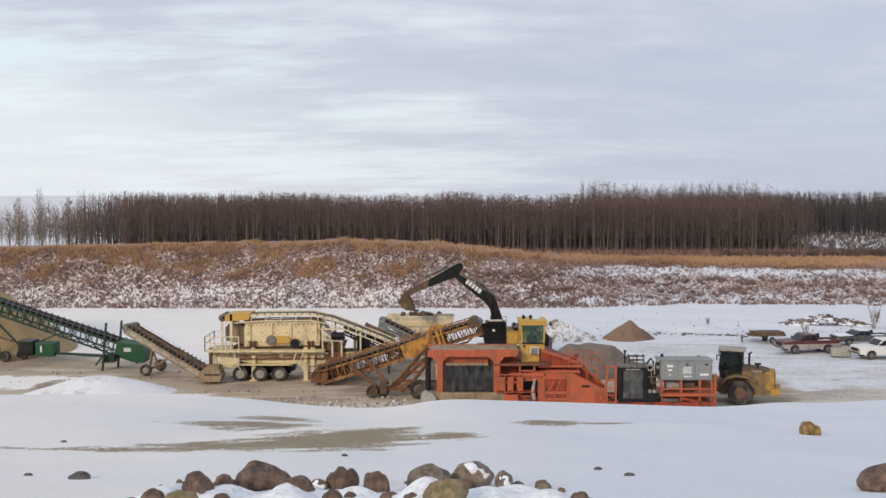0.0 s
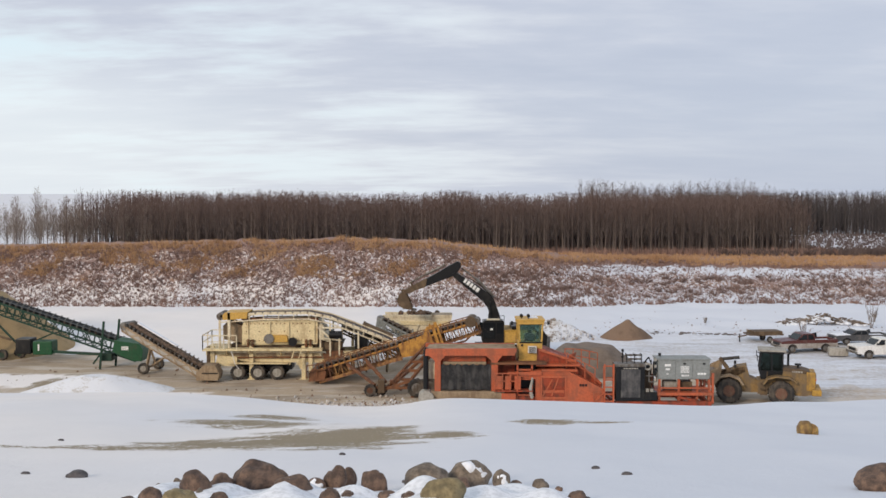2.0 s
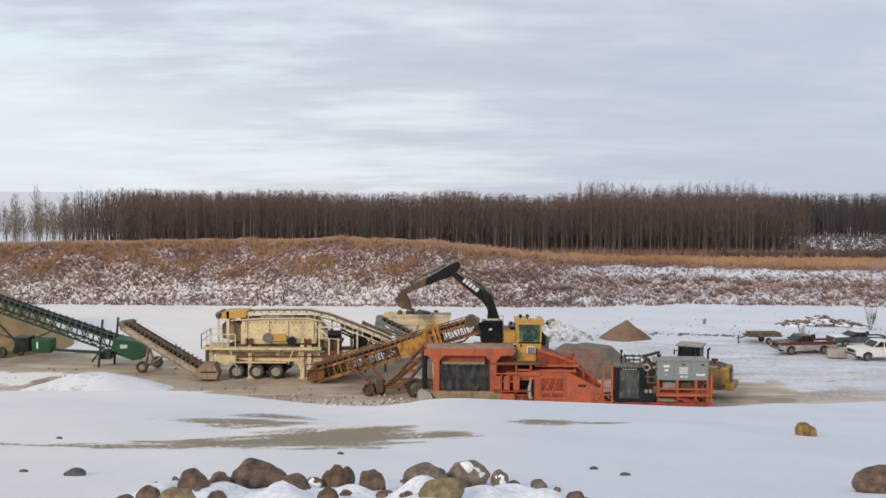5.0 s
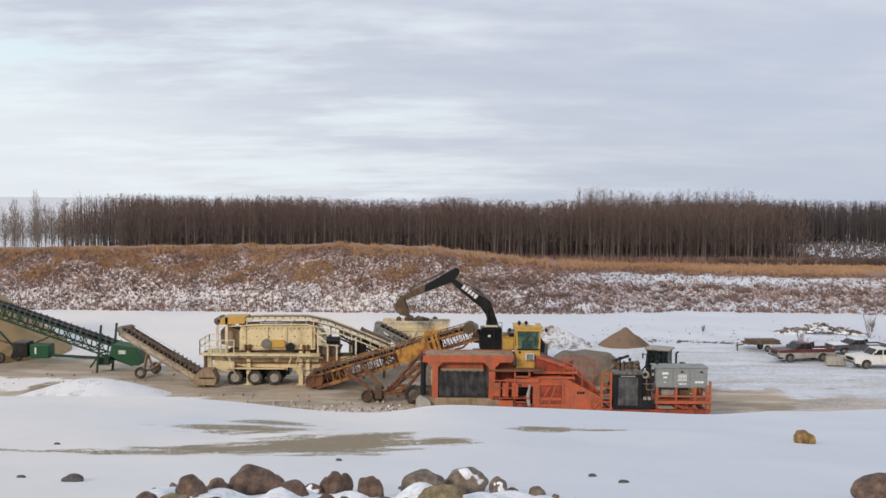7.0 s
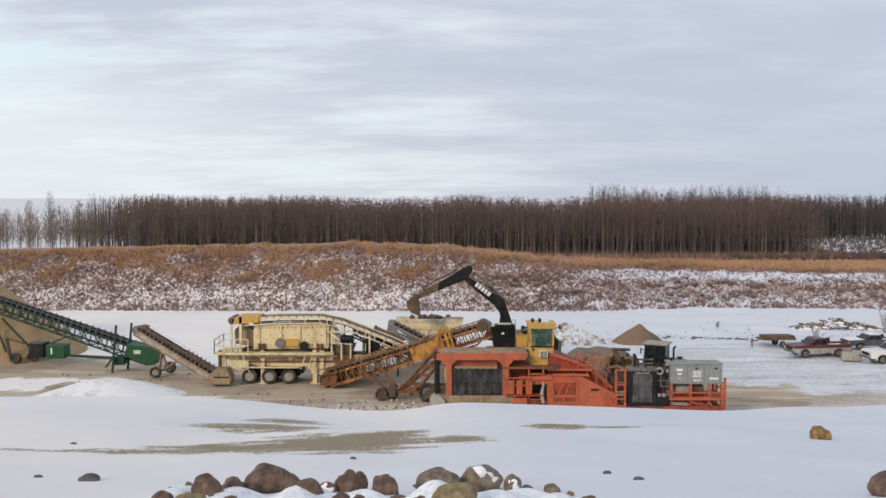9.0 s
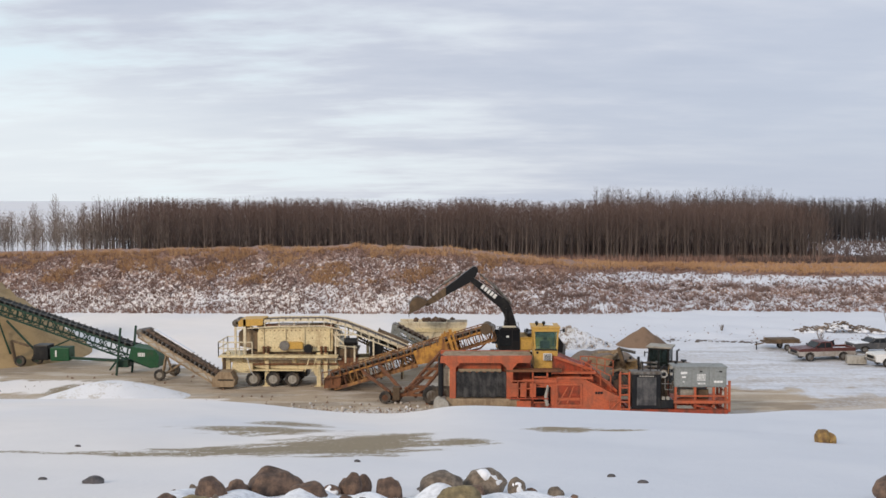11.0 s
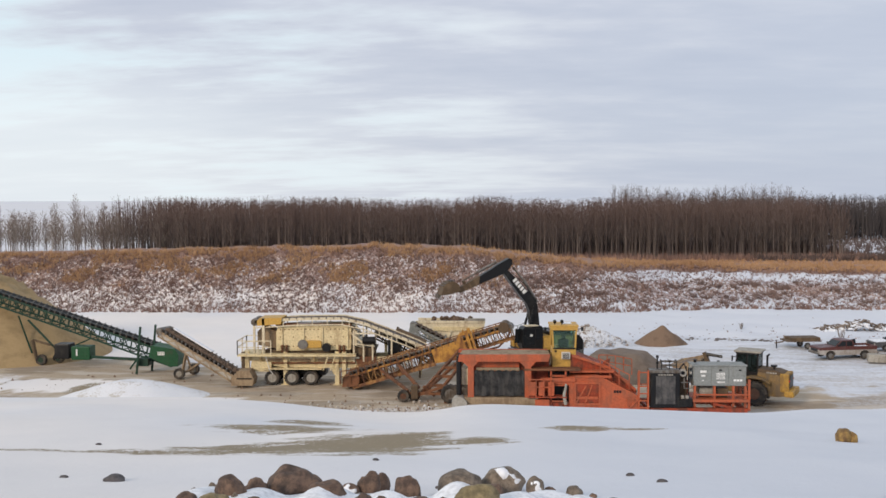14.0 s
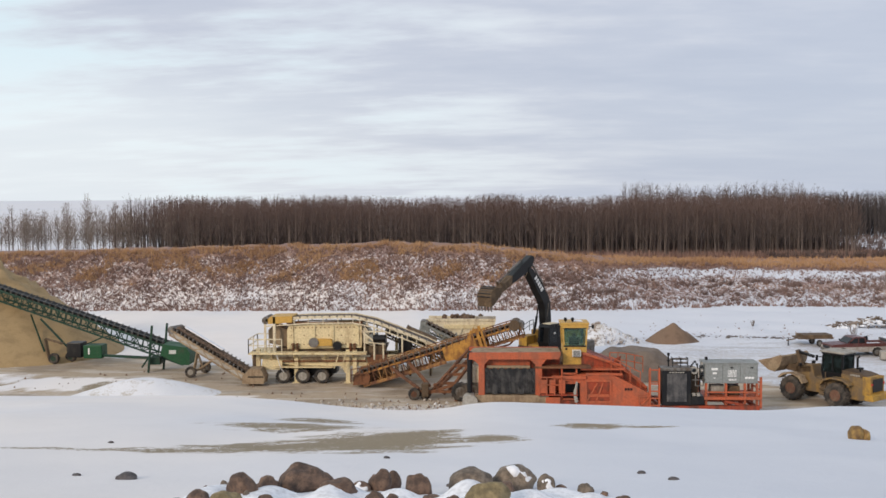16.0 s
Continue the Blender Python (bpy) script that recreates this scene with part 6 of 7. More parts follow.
# ---- heaps ----
def heap(name, x, y, rx, ry, h, mat, label, seed, peak=1.15, rough=0.10, ridge=0.0):
    """A tipped pile: straight flanks at the angle of repose, a blunt top, a ragged foot."""
    r = np.random.RandomState(seed)
    bm = B()
    nr, na = 22, 64
    ph = r.uniform(0, 6.28, 6)
    rings = []
    for i in range(nr + 1):
        t = i / nr
        ring = []
        for j in range(na):
            a = 2 * math.pi * j / na
            edge = 1 + sum(0.085 / (k + 1) * math.sin((k + 2) * a + ph[k]) for k in range(5))
            px, py = math.cos(a) * rx * t * edge, math.sin(a) * ry * t * edge
            z = h * min(1.0, peak * (1 - t)) * (1 - 0.12 * (1 - t) ** 3)
            z = z + h * rough * float(wobble(np.array(px * 1.0 + seed), np.array(py * 1.0), 1.8, seed)) * (1 - t) * (t > 0)
            ring.append(bm.verts.new((px + ridge * (1 - t) * 0.3, py, z - 0.12 * t - (0.15 if i == nr else 0))))
        rings.append(ring)
    for a, b in zip(rings[1:], rings[2:]):
        for j in range(na):
            bm.faces.new((a[j], b[j], b[(j + 1) % na], a[(j + 1) % na]))
    top = bm.verts.new((ridge * 0.3, 0, h * 0.9))
    for j in range(na):
        bm.faces.new((rings[1][j], rings[1][(j + 1) % na], top))
    bmesh.ops.delete(bm, geom=rings[0], context="VERTS")
    return solo(name, bm, mat, pose(x, y, gh(x, y)), label, "gravel pile", smooth=True)


heap("sand_mound", -45.5, 83.5, 14.6, 11, 8.3, M_PILE_SAND, "tall tan sand stockpile under the stacker", 3)
heap("gravel_mound", 17.1, 87.4, 2.3, 2.0, 1.75, M_PILE_BROWN, "small cone of brown gravel on snow", 5, 1.05)
heap("gravel_mound", 10.7, 71.0, 4.7, 3.2, 2.05, M_PILE_GREY, "grey-brown crushed gravel stockpile behind the plant", 6, 1.75, 0.05)
heap("gravel_mound", 10.5, 87.6, 3.7, 2.6, 1.7, M_PILE_SNOW, "pale snow-dusted rubble heap", 7, 1.2, 0.12)
heap("snowy_mound", -22.9, 63.4, 5.6, 2.6, 1.2, M_PILE_SNOW, "low heap of pale gravel under snow", 8, 1.25, 0.04)
heap("gravel_pad", EX_AT[0], EX_AT[1], 5.0, 4.0, 0.62, M_PILE_GREY, "low gravel pad under the excavator", 9, 3.0, 0.0)


def spoil_ridge():
    """Crumbly snow and gravel spill in front of the yellow conveyor."""
    r = np.random.RandomState(14)
    V, F = [], []
    for k in range(380):
        x, y = r.uniform(-12, 1.5), 57.5 + abs(r.normal(0, 1.8))
        s = r.uniform(0.04, 0.14)
        z = gh(x, y) + s * 0.3
        n = len(V)
        p = [(x - s, y - s, z - s), (x + s, y - s * 0.7, z - s), (x, y + s, z - s), (x + r.uniform(-s, s) * 0.4, y, z + s * r.uniform(0.5, 1.0))]
        V += p
        F += [(n, n + 1, n + 3), (n + 1, n + 2, n + 3), (n + 2, n, n + 3), (n, n + 2, n + 1)]
    for k in range(240):
        x, y = r.uniform(-34, 2), r.uniform(60, 72)
        s = 0.02 + 0.16 * r.uniform() ** 3
        z = gh(x, y) + s * 0.3
        n = len(V)
        V += [(x - s, y - s, z - s), (x + s, y - s * 0.7, z - s), (x, y + s, z - s), (x, y, z + s * 0.7)]
        F += [(n, n + 1, n + 3), (n + 1, n + 2, n + 3), (n + 2, n, n + 3), (n, n + 2, n + 1)]
    stuff_mesh("scattered_stones", V, F, M_PILE_BROWN, "loose stones scattered over the sandy pit floor", "stones")


spoil_ridge()


def snow_lumps():
    """Ploughed-up snow and gravel lumps behind the berm."""
    r = np.random.RandomState(15)
    bm = B()
    for k in range(700):
        x, y = r.uniform(-12, 1.0), 57.4 + abs(r.normal(0, 1.5))
        s = 0.04 + 0.11 * r.uniform() ** 2
        bmesh.ops.create_icosphere(bm, subdivisions=1, radius=s, matrix=Matrix.LocRotScale((x, y, gh(x, y) + s * 0.2), Euler(r.uniform(0, 3, 3).tolist()), Vector((1.3, 1.0, 0.7))))
    me = bpy.data.meshes.new("snow_lumps")
    bm.to_mesh(me)
    bm.free()
    me.materials.append(M_SPILL)
    tagged(new("snow_lumps", me), "ploughed-up lumps of snow and gravel", "snow", kind="stuff")


snow_lumps()


def rubble():
    r = np.random.RandomState(24)
    bm = B()
    for k in range(420):
        a, t = r.uniform(0, 6.28), r.uniform(0, 1) ** 0.6
        x, y = math.cos(a) * 4.0 * t, math.sin(a) * 2.6 * t
        z = max(0, 1.72 * (1 - t))
        bmesh.ops.create_icosphere(bm, subdivisions=1, radius=r.uniform(0.06, 0.2), matrix=Matrix.LocRotScale((x, y, z + 0.03), Euler(r.uniform(0, 3, 3).tolist()), Vector(r.uniform(0.6, 1.2, 3).tolist())))
    me = bpy.data.meshes.new("rubble")
    bm.to_mesh(me)
    bm.free()
    me.materials.append(M_PILE_RUBBLE)
    ob = tagged(new("rubble", me), "pale stones lying over the rubble heap", "stones", kind="stuff")
    ob.location = (10.3, 87.6, gh(10.3, 87.6))


rubble()


# ---- boulders on the near slope ----
def rock_material(name, lo, hi):
    m, nt, b = mat_base(name, 0.75)
    v = coords(nt)
    rnd = nt.nodes.new("ShaderNodeObjectInfo").outputs["Random"]
    n1, n2 = noise_node(nt, v, 4.5, 6, 0.7), noise_node(nt, v, 22, 5, 0.7)
    c = mix_node(nt, smooth_node(nt, n1, 0.35, 0.65), rgba(lo), rgba([x * 1.25 for x in hi]))
    c = mix_node(nt, math_node(nt, "MULTIPLY", smooth_node(nt, n2, 0.45, 0.7), 0.45), c, rgba([x * 0.5 for x in lo]))
    c = mix_node(nt, math_node(nt, "MULTIPLY", rnd, 0.4), c, rgba([x * 0.6 for x in lo]))
    nt.links.new(c, b.inputs["Base Color"])
    bump(nt, b, n2, 0.5, 0.02)
    return m


ROCK_BROWN = rock_material("red_brown_fieldstone", (0.062, 0.040, 0.031), (0.20, 0.125, 0.085))
ROCK_GREY = rock_material("grey_fieldstone", (0.085, 0.066, 0.052), (0.25, 0.20, 0.15))
ROCK_SLATE = rock_material("dark_slate_fieldstone", (0.05, 0.045, 0.047), (0.11, 0.098, 0.098))
ROCK_OLIVE = rock_material("olive_fieldstone", (0.14, 0.11, 0.055), (0.28, 0.22, 0.115))
ROCK_OCHRE = rock_material("ochre_fieldstone", (0.15, 0.085, 0.035), (0.40, 0.255, 0.075))


def boulder(x, y, r, h, mat, seed, snow=0.0, label="rounded brown fieldstone half sunk in snow", deep=None, sub=4):
    rr = np.random.RandomState(seed)
    off = Vector(rr.uniform(-20, 20, 3).tolist())
    bm = B()
    bmesh.ops.create_icosphere(bm, subdivisions=sub, radius=1)
    half = max(h * 0.68, r * 0.55)
    deep = deep or r * rr.uniform(0.75, 1.0)
    turn = Matrix.Rotation(rr.uniform(-0.35, 0.35), 3, "Y")
    for v in bm.verts:
        p = v.co.copy()
        d = 1 + 0.27 * noise.noise(p * 0.8 + off) + 0.14 * noise.noise(p * 1.9 + off) + 0.035 * noise.noise(p * 5 + off)
        p = turn @ (p * d)
        v.co = (p.x * r, p.y * deep, p.z * half)
    low = gh(x, y)
    ob = solo("boulder", bm, mat, pose(x, y, low + h - half), label, "rock", "fieldstones on the slope", smooth=True)
    if snow:
        bm = B()
        bmesh.ops.create_icosphere(bm, subdivisions=sub, radius=1)
        for v in bm.verts:
            p = v.co.copy()
            d = 1 + 0.27 * noise.noise(p * 0.8 + off) + 0.14 * noise.noise(p * 1.9 + off) + 0.035 * noise.noise(p * 5 + off)
            q = turn @ (p * d)
            lie = q.z * 0.55 - q.y * 0.75 + 0.35 * noise.noise(p * 1.6 + off * 2) + 0.15 * noise.noise(p * 4 + off)
            k = 1.0 + 0.07 * min(1, max(-1, (lie - (1.05 - snow)) * 5))
            v.co = (q.x * r * k, q.y * deep * k, q.z * half * k)
        sc = part("snow_cap", bm, M_SNOWCAP, ob, "patch of snow on the stone")
        for f in sc.data.polygons:
            f.use_smooth = True
    return ob


BACK_ROW = [(-3.55, 13.66, 0.22, 0.43), (-3.29, 14.22, 0.15, 0.33), (-2.90, 15.08, 0.40, 0.45), (-2.13, 13.62, 0.27, 0.42), (-2.82, 15.7, 0.22, 0.20), (-2.20, 14.9, 0.07, 0.16),
            (-1.95, 14.9, 0.15, 0.22), (-1.67, 15.04, 0.18, 0.39), (-1.50, 15.6, 0.12, 0.30), (-1.02, 14.60, 0.20, 0.40), (-0.22, 15.24, 0.34, 0.41), (0.48, 15.7, 0.37, 0.40)]
FRONT_ROW = [(0.97, 14.98, 0.14, 0.30), (1.20, 15.08, 0.10, 0.12), (1.57, 14.92, 0.13, 0.16), (1.83, 14.60, 0.06, 0.07), (-1.53, 12.94, 0.16, 0.28), (0.04, 12.88, 0.31, 0.40),
             (-3.99, 12.98, 0.16, 0.23), (-3.45, 12.48, 0.24, 0.28), (-4.13, 12.40, 0.15, 0.20), (-4.81, 12.60, 0.11, 0.13), (1.94, 13.40, 0.12, 0.18), (-3.03, 12.94, 0.13, 0.17)]
rock_snow = {6: 0.3, 11: 0.22, 12: 0.25}
for i, (x, y, r, h) in enumerate(BACK_ROW + FRONT_ROW):
    mt = ROCK_OLIVE if i in (17, 19) else ROCK_GREY if i in (4, 10, 11, 12, 14) else ROCK_BROWN
    lb = "olive-brown rounded boulder in snow" if mt is ROCK_OLIVE else "grey-brown boulder with snow lying on it" if i in rock_snow else "smooth red-brown fieldstone half sunk in snow"
    boulder(x, y, r, h, mt, 70 + i, rock_snow.get(i, 0), lb)
boulder(-6.50, 16.94, 0.2, 0.11, ROCK_SLATE, 110, label="dark flat stone almost buried in snow")
boulder(7.05, 14.96, 0.42, 0.40, ROCK_BROWN, 111, label="long grey-brown boulder lying on the snow")
boulder(10.66, 27.78, 0.235, 0.40, ROCK_OCHRE, 112, label="ochre-yellow split boulder standing on snow", deep=0.26)
boulder(10.91, 27.75, 0.12, 0.31, ROCK_OCHRE, 113, label="ochre-yellow split-off piece of stone", deep=0.2)
for i, (x, y, r) in enumerate(((2.90, 17.7, 0.08), (3.30, 16.8, 0.10), (-2.10, 20.2, 0.07), (-7.76, 17.7, 0.09), (-0.62, 16.2, 0.05), (-9.6, 24.0, 0.08), (1.6, 13.7, 0.05), (2.1, 13.6, 0.06), (-1.2, 13.4, 0.05), (-1.85, 13.7, 0.06))):
    boulder(x, y, r, 0.05, ROCK_SLATE, 120 + i, label="small dark stone showing through snow", sub=2)


rf = random.Random(77)
for i in range(26):
    x = rf.uniform(-4.3, 1.3)
    boulder(x, rf.uniform(13.0, 15.2), rf.uniform(0.06, 0.17), rf.uniform(0.08, 0.22), rf.choice([ROCK_BROWN, ROCK_BROWN, ROCK_GREY]), 300 + i, 0, "dark fieldstone wedged among the boulders in snow", sub=3)


def drift():
    """Snow lying between the stones, as a low lumpy bank."""
    xs, ys = np.arange(-5.2, 2.6, 0.09), np.arange(11.6, 16.2, 0.09)
    X, Y = np.meshgrid(xs, ys)
    lift = 0.34 * np.clip(1 - np.abs(Y - 13.7 - 0.25 * wobble(X, Y, 3, 61)) / 1.5, 0, 1) * (0.65 + 0.5 * wobble(X, Y, 1.3, 62)) * sstep(X, -5.0, -3.6) * (1 - sstep(X, 1.2, 2.4))
    Z = height(X.ravel(), Y.ravel()) + lift.ravel() - 0.03
    i = np.arange(X.size).reshape(X.shape)
    F = np.stack([i[:-1, :-1], i[:-1, 1:], i[1:, 1:], i[1:, :-1]], -1).reshape(-1, 4)
    me = bpy.data.meshes.new("snow_drift")
    me.from_pydata(np.column_stack([X.ravel(), Y.ravel(), Z]).tolist(), [], F.tolist())
    me.polygons.foreach_set("use_smooth", [True] * len(me.polygons))
    me.materials.append(M_SNOWCAP)
    tagged(new("snow_drift", me), "soft drift of snow lying between the boulders", "snow", kind="stuff")


drift()


# ---- parked vehicles and clutter on the far side ----
def pickup(x, y, turn, lower, upper, label, tall=0.86, snow=False):
    th = thing("pickup_truck", pose(x, y, gh(x, y), 0, 0, turn), label, "pickup truck", "parked trucks")
    arch = lambda cx: [(cx + 0.5 * math.cos(a), 0.4 + 0.46 * math.sin(a)) for a in np.linspace(0, math.pi, 9)]
    prof = [(2.86, 0.5), (2.88, 0.9), (-2.82, 0.9), (-2.84, 0.55), (-2.3, 0.46)] + arch(-1.6)[::-1] + [(-1.0, 0.42), (1.15, 0.42)] + arch(1.75)[::-1] + [(2.4, 0.46)]
    part("lower_body", prism(B(), prof, -0.96, 0.96), lower, th)
    part("floor_pan", box(B(), -2.6, 2.6, -0.7, 0.7, 0.4, 0.62), M_BLACK, th)
    part("upper_body", prism(B(), [(2.86, 0.9), (2.84, 1.1), (2.6, 1.17), (1.25, 1.24), (-0.6, 1.2), (-0.6, 0.9)], -0.95, 0.95), upper, th)
    for s in (-1, 1):
        part("bed_side", box(B(), -2.82, -0.6, s * 0.9 - 0.06, s * 0.9 + 0.06, 0.9, 1.24, 0.02), upper, th)
    part("tailgate", box(B(), -2.86, -2.78, -0.84, 0.84, 0.7, 1.24, 0.02), upper, th)
    part("bed_load", box(B(), -2.7, -0.7, -0.8, 0.8, 0.9, 1.05, 0.05), M_SNOWCAP, th, "snow lying in the bed")
    part("trim_strip", box(B(), -2.8, 2.84, -0.975, -0.955, 0.86, 0.92), M_STEEL, th)
    cabp = part("cab", prism(B(), [(1.25, 1.2), (0.7, 1.74), (0.5, 1.82), (-0.36, 1.82), (-0.5, 1.74), (-0.6, 1.2)], -0.84, 0.84), upper, th)
    for s in (-1, 1):
        part("side_window", prism(B(), [(1.0, 1.26), (0.6, 1.70), (0.24, 1.72), (0.24, 1.26)], s * 0.845 - 0.01, s * 0.845 + 0.01), M_GLASS_DARK, cabp)
        part("side_window", prism(B(), [(0.14, 1.26), (0.14, 1.72), (-0.36, 1.72), (-0.46, 1.26)], s * 0.845 - 0.01, s * 0.845 + 0.01), M_GLASS_DARK, cabp)
        part("mirror", box(B(), 0.98, 1.08, s * 1.0 - 0.1, s * 1.0 + 0.1, 1.28, 1.45, 0.02), M_BLACK, cabp)
    part("windscreen", bar(B(), (1.21, 0, 1.25), (0.74, 0, 1.72), 1.5, 0.03), M_GLASS_DARK, cabp)
    part("rear_window", bar(B(), (-0.6, 0, 1.28), (-0.52, 0, 1.7), 1.3, 0.03), M_GLASS_DARK, cabp)
    if snow:
        part("snow_cover", box(B(), -0.4, 0.6, -0.8, 0.8, 1.82, 1.9, 0.03), M_SNOWCAP, cabp)
        part("snow_cover", prism(B(), [(2.7, 1.15), (1.3, 1.24), (1.3, 1.29), (2.6, 1.2)], -0.85, 0.85), M_SNOWCAP, th)
    part("bumper", box(B(), 2.86, 2.98, -0.95, 0.95, 0.48, 0.66, 0.03), M_STEEL, th)
    part("bumper", box(B(), -2.98, -2.86, -0.95, 0.95, 0.48, 0.64, 0.03), M_STEEL, th)
    part("grille", box(B(), 2.86, 2.91, -0.6, 0.6, 0.72, 0.98), M_BLACK, th)
    for s in (-1, 1):
        part("headlight", box(B(), 2.86, 2.92, s * 0.78 - 0.13, s * 0.78 + 0.13, 0.76, 0.96, 0.02), M_SILVER, th)
        for wx in (-1.6, 1.75):
            wheel(th, wx, s * 0.84, 0.38, 0.38, 0.24, M_STEEL, 0.6, 12)
    th.scale = (0.88, 0.88, tall)
    return th


pickup(30.5, 79.9, 189, M_SILVER, M_MAROON, "old two-tone silver and dark red pickup on snow")
pickup(35.7, 77.0, 184, M_WHITE, M_WHITE, "white pickup parked on the snow", 0.9)
pickup(36.9, 84.2, 186, M_DKGREY, M_DKGREY, "dark grey pickup with snow on its roof and hood", 0.66, True)


def flatbed():
    th = thing("flatbed_trailer", pose(28.9, 85.6, gh(28.9, 85.6), 0, 0, 186), "old grey flatbed trailer with a low side board", "trailer")
    part("deck", box(B(), -2.0, 1.9, -0.95, 0.95, 0.75, 0.9, 0.02), M_BRONZE, th)
    part("load", box(B(), -1.9, 1.4, -0.85, 0.85, 0.9, 1.16), M_BRONZE, th)
    part("side_board", box(B(), -1.95, 1.5, -0.97, -0.9, 0.72, 1.12), M_SILVER, th)
    part("tongue", bar(B(), (1.9, 0, 0.7), (2.9, 0, 0.55), 0.12), M_BRONZE, th)
    part("jack", bar(B(), (2.7, 0, 0), (2.7, 0, 0.8), 0.1), M_BLACK, th)
    part("fender", box(B(), -1.1, 0.2, -1.1, -0.92, 0.7, 0.78), M_BRONZE, th)
    for y in (-0.95, 0.95):
        wheel(th, -0.4, y, 0.34, 0.34, 0.25, M_STEEL, 0.55, 12)
    th.scale = (0.8, 0.8, 0.88)


flatbed()
solo("concrete_block", box(B(), -0.75, 0.75, -0.4, 0.4, 0, 0.65, 0.05), M_CONC, pose(32.6, 78.2, 0, 0, 0, -12), "grey concrete block on the snow", "block")
solo("steel_drum", lathe(B(), [(0, 0.45), (0.05, 0.48), (0.6, 0.46), (0.62, 0.49), (1.15, 0.47), (1.2, 0.44)], 20, "z"), M_STEEL, pose(8.75, 80.5, 0.0), "dull grey steel drum", "drum")


def timber_heap():
    r = np.random.RandomState(33)
    bm = B()
    for k in range(150):
        x, y = r.uniform(-4.4, 4.2), r.uniform(-1.0, 1.0)
        z = max(0, 0.95 * (1 - abs(x) / 4.8)) * r.uniform(0.1, 1)
        a, l = r.uniform(0, 6.28), r.uniform(0.3, 1.1)
        d = Vector((math.cos(a) * l, math.sin(a) * l * 0.5, r.uniform(-0.2, 0.35)))
        bar(bm, Vector((x, y, z + 0.05)) - d * 0.5, Vector((x, y, z + 0.05)) + d * 0.5, r.uniform(0.05, 0.16))
    solo("timber_heap", bm, M_WOOD, pose(38.8, 97.3, gh(38.8, 97.3)), "heap of broken timber and branches in snow", "timber heap", kind="stuff")
    bm = B()
    for k in range(210):
        x, y = r.uniform(-4.4, 4.2), r.uniform(-1.1, 0.9)
        z = max(0.02, 0.85 * (1 - abs(x) / 3.6)) * r.uniform(0.3, 1)
        bmesh.ops.create_icosphere(bm, subdivisions=1, radius=r.uniform(0.1, 0.3), matrix=Matrix.LocRotScale((x, y, z), None, Vector((1.4, 1, 0.6))))
    solo("snow_on_brush", bm, M_SNOWCAP, pose(38.8, 97.3, gh(38.8, 97.3)), "snow lying on the timber heap", "snow", kind="stuff")


timber_heap()


def twig_bush(x, y, h, seed):
    r = np.random.RandomState(seed)
    bm = B()
    for k in range(16):
        a, l = r.uniform(0, 6.28), h * r.uniform(0.6, 1.0)
        p = Vector((r.uniform(-0.1, 0.1), r.uniform(-0.1, 0.1), -0.05))
        q = p + Vector((math.cos(a) * l * 0.25, math.sin(a) * l * 0.25, l))
        bar(bm, p, q, 0.018)
        for _ in range(3):
            t = r.uniform(0.4, 0.9)
            m = p.lerp(q, t)
            bar(bm, m, m + Vector((r.uniform(-0.3, 0.3), r.uniform(-0.3, 0.3), r.uniform(0.2, 0.5))) * h * 0.35, 0.012)
    solo("bare_shrub", bm, M_WOOD, pose(x, y, gh(x, y)), "thin leafless shrub growing out of the snow", "shrub", "shrubs in the pit")


for i, (x, y, h) in enumerate(((42.4, 94.0, 2.6), (33.6, 88.5, 1.4), (27.0, 97.5, 0.7), (45.0, 99.0, 1.3))):
    twig_bush(x, y, h, 200 + i)
tufts("pit_weeds", (np.random.RandomState(9).uniform(14, 46, 160), 88 + np.random.RandomState(10).gamma(2.0, 3.2, 160)), 0.12, M_BROWN, "sparse dead weeds poking through the pit snow", 5, 0.7, 0.04, 44)


M_CLOD = pile_material("frozen_grey_clods", (0.085, 0.075, 0.07), (0.19, 0.165, 0.155), 0.3)


def dirt_clods():
    """A broken line of dark clods and scrap stones beyond the brown gravel."""
    r = np.random.RandomState(27)
    bm = B()
    for k in range(110):
        x = r.uniform(17.5, 31)
        y, s = 89.5 + 0.35 * math.sin(x) + r.normal(0, 0.45), 0.03 + 0.19 * r.uniform() ** 3
        bmesh.ops.create_icosphere(bm, subdivisions=1, radius=s, matrix=Matrix.LocRotScale((x, y, gh(x, y) + s * 0.2), None, Vector((1.4, 1.0, 0.6))))
    me = bpy.data.meshes.new("dirt_clods")
    bm.to_mesh(me)
    bm.free()
    me.materials.append(M_CLOD)
    tagged(new("dirt_clods", me), "broken line of dark clods on the snow", "clods", kind="stuff")


dirt_clods()
tufts("foot_weeds", (np.random.RandomState(19).uniform(-72, 64, 1500), 111.2 + np.random.RandomState(20).gamma(1.5, 0.6, 1500) + 3.5 * sstep(np.random.RandomState(19).uniform(-72, 64, 1500), 12, 30)), 0.45, M_BROWN, "dead weeds along the foot of the bank", 6, 0.7, 0.045, 45)


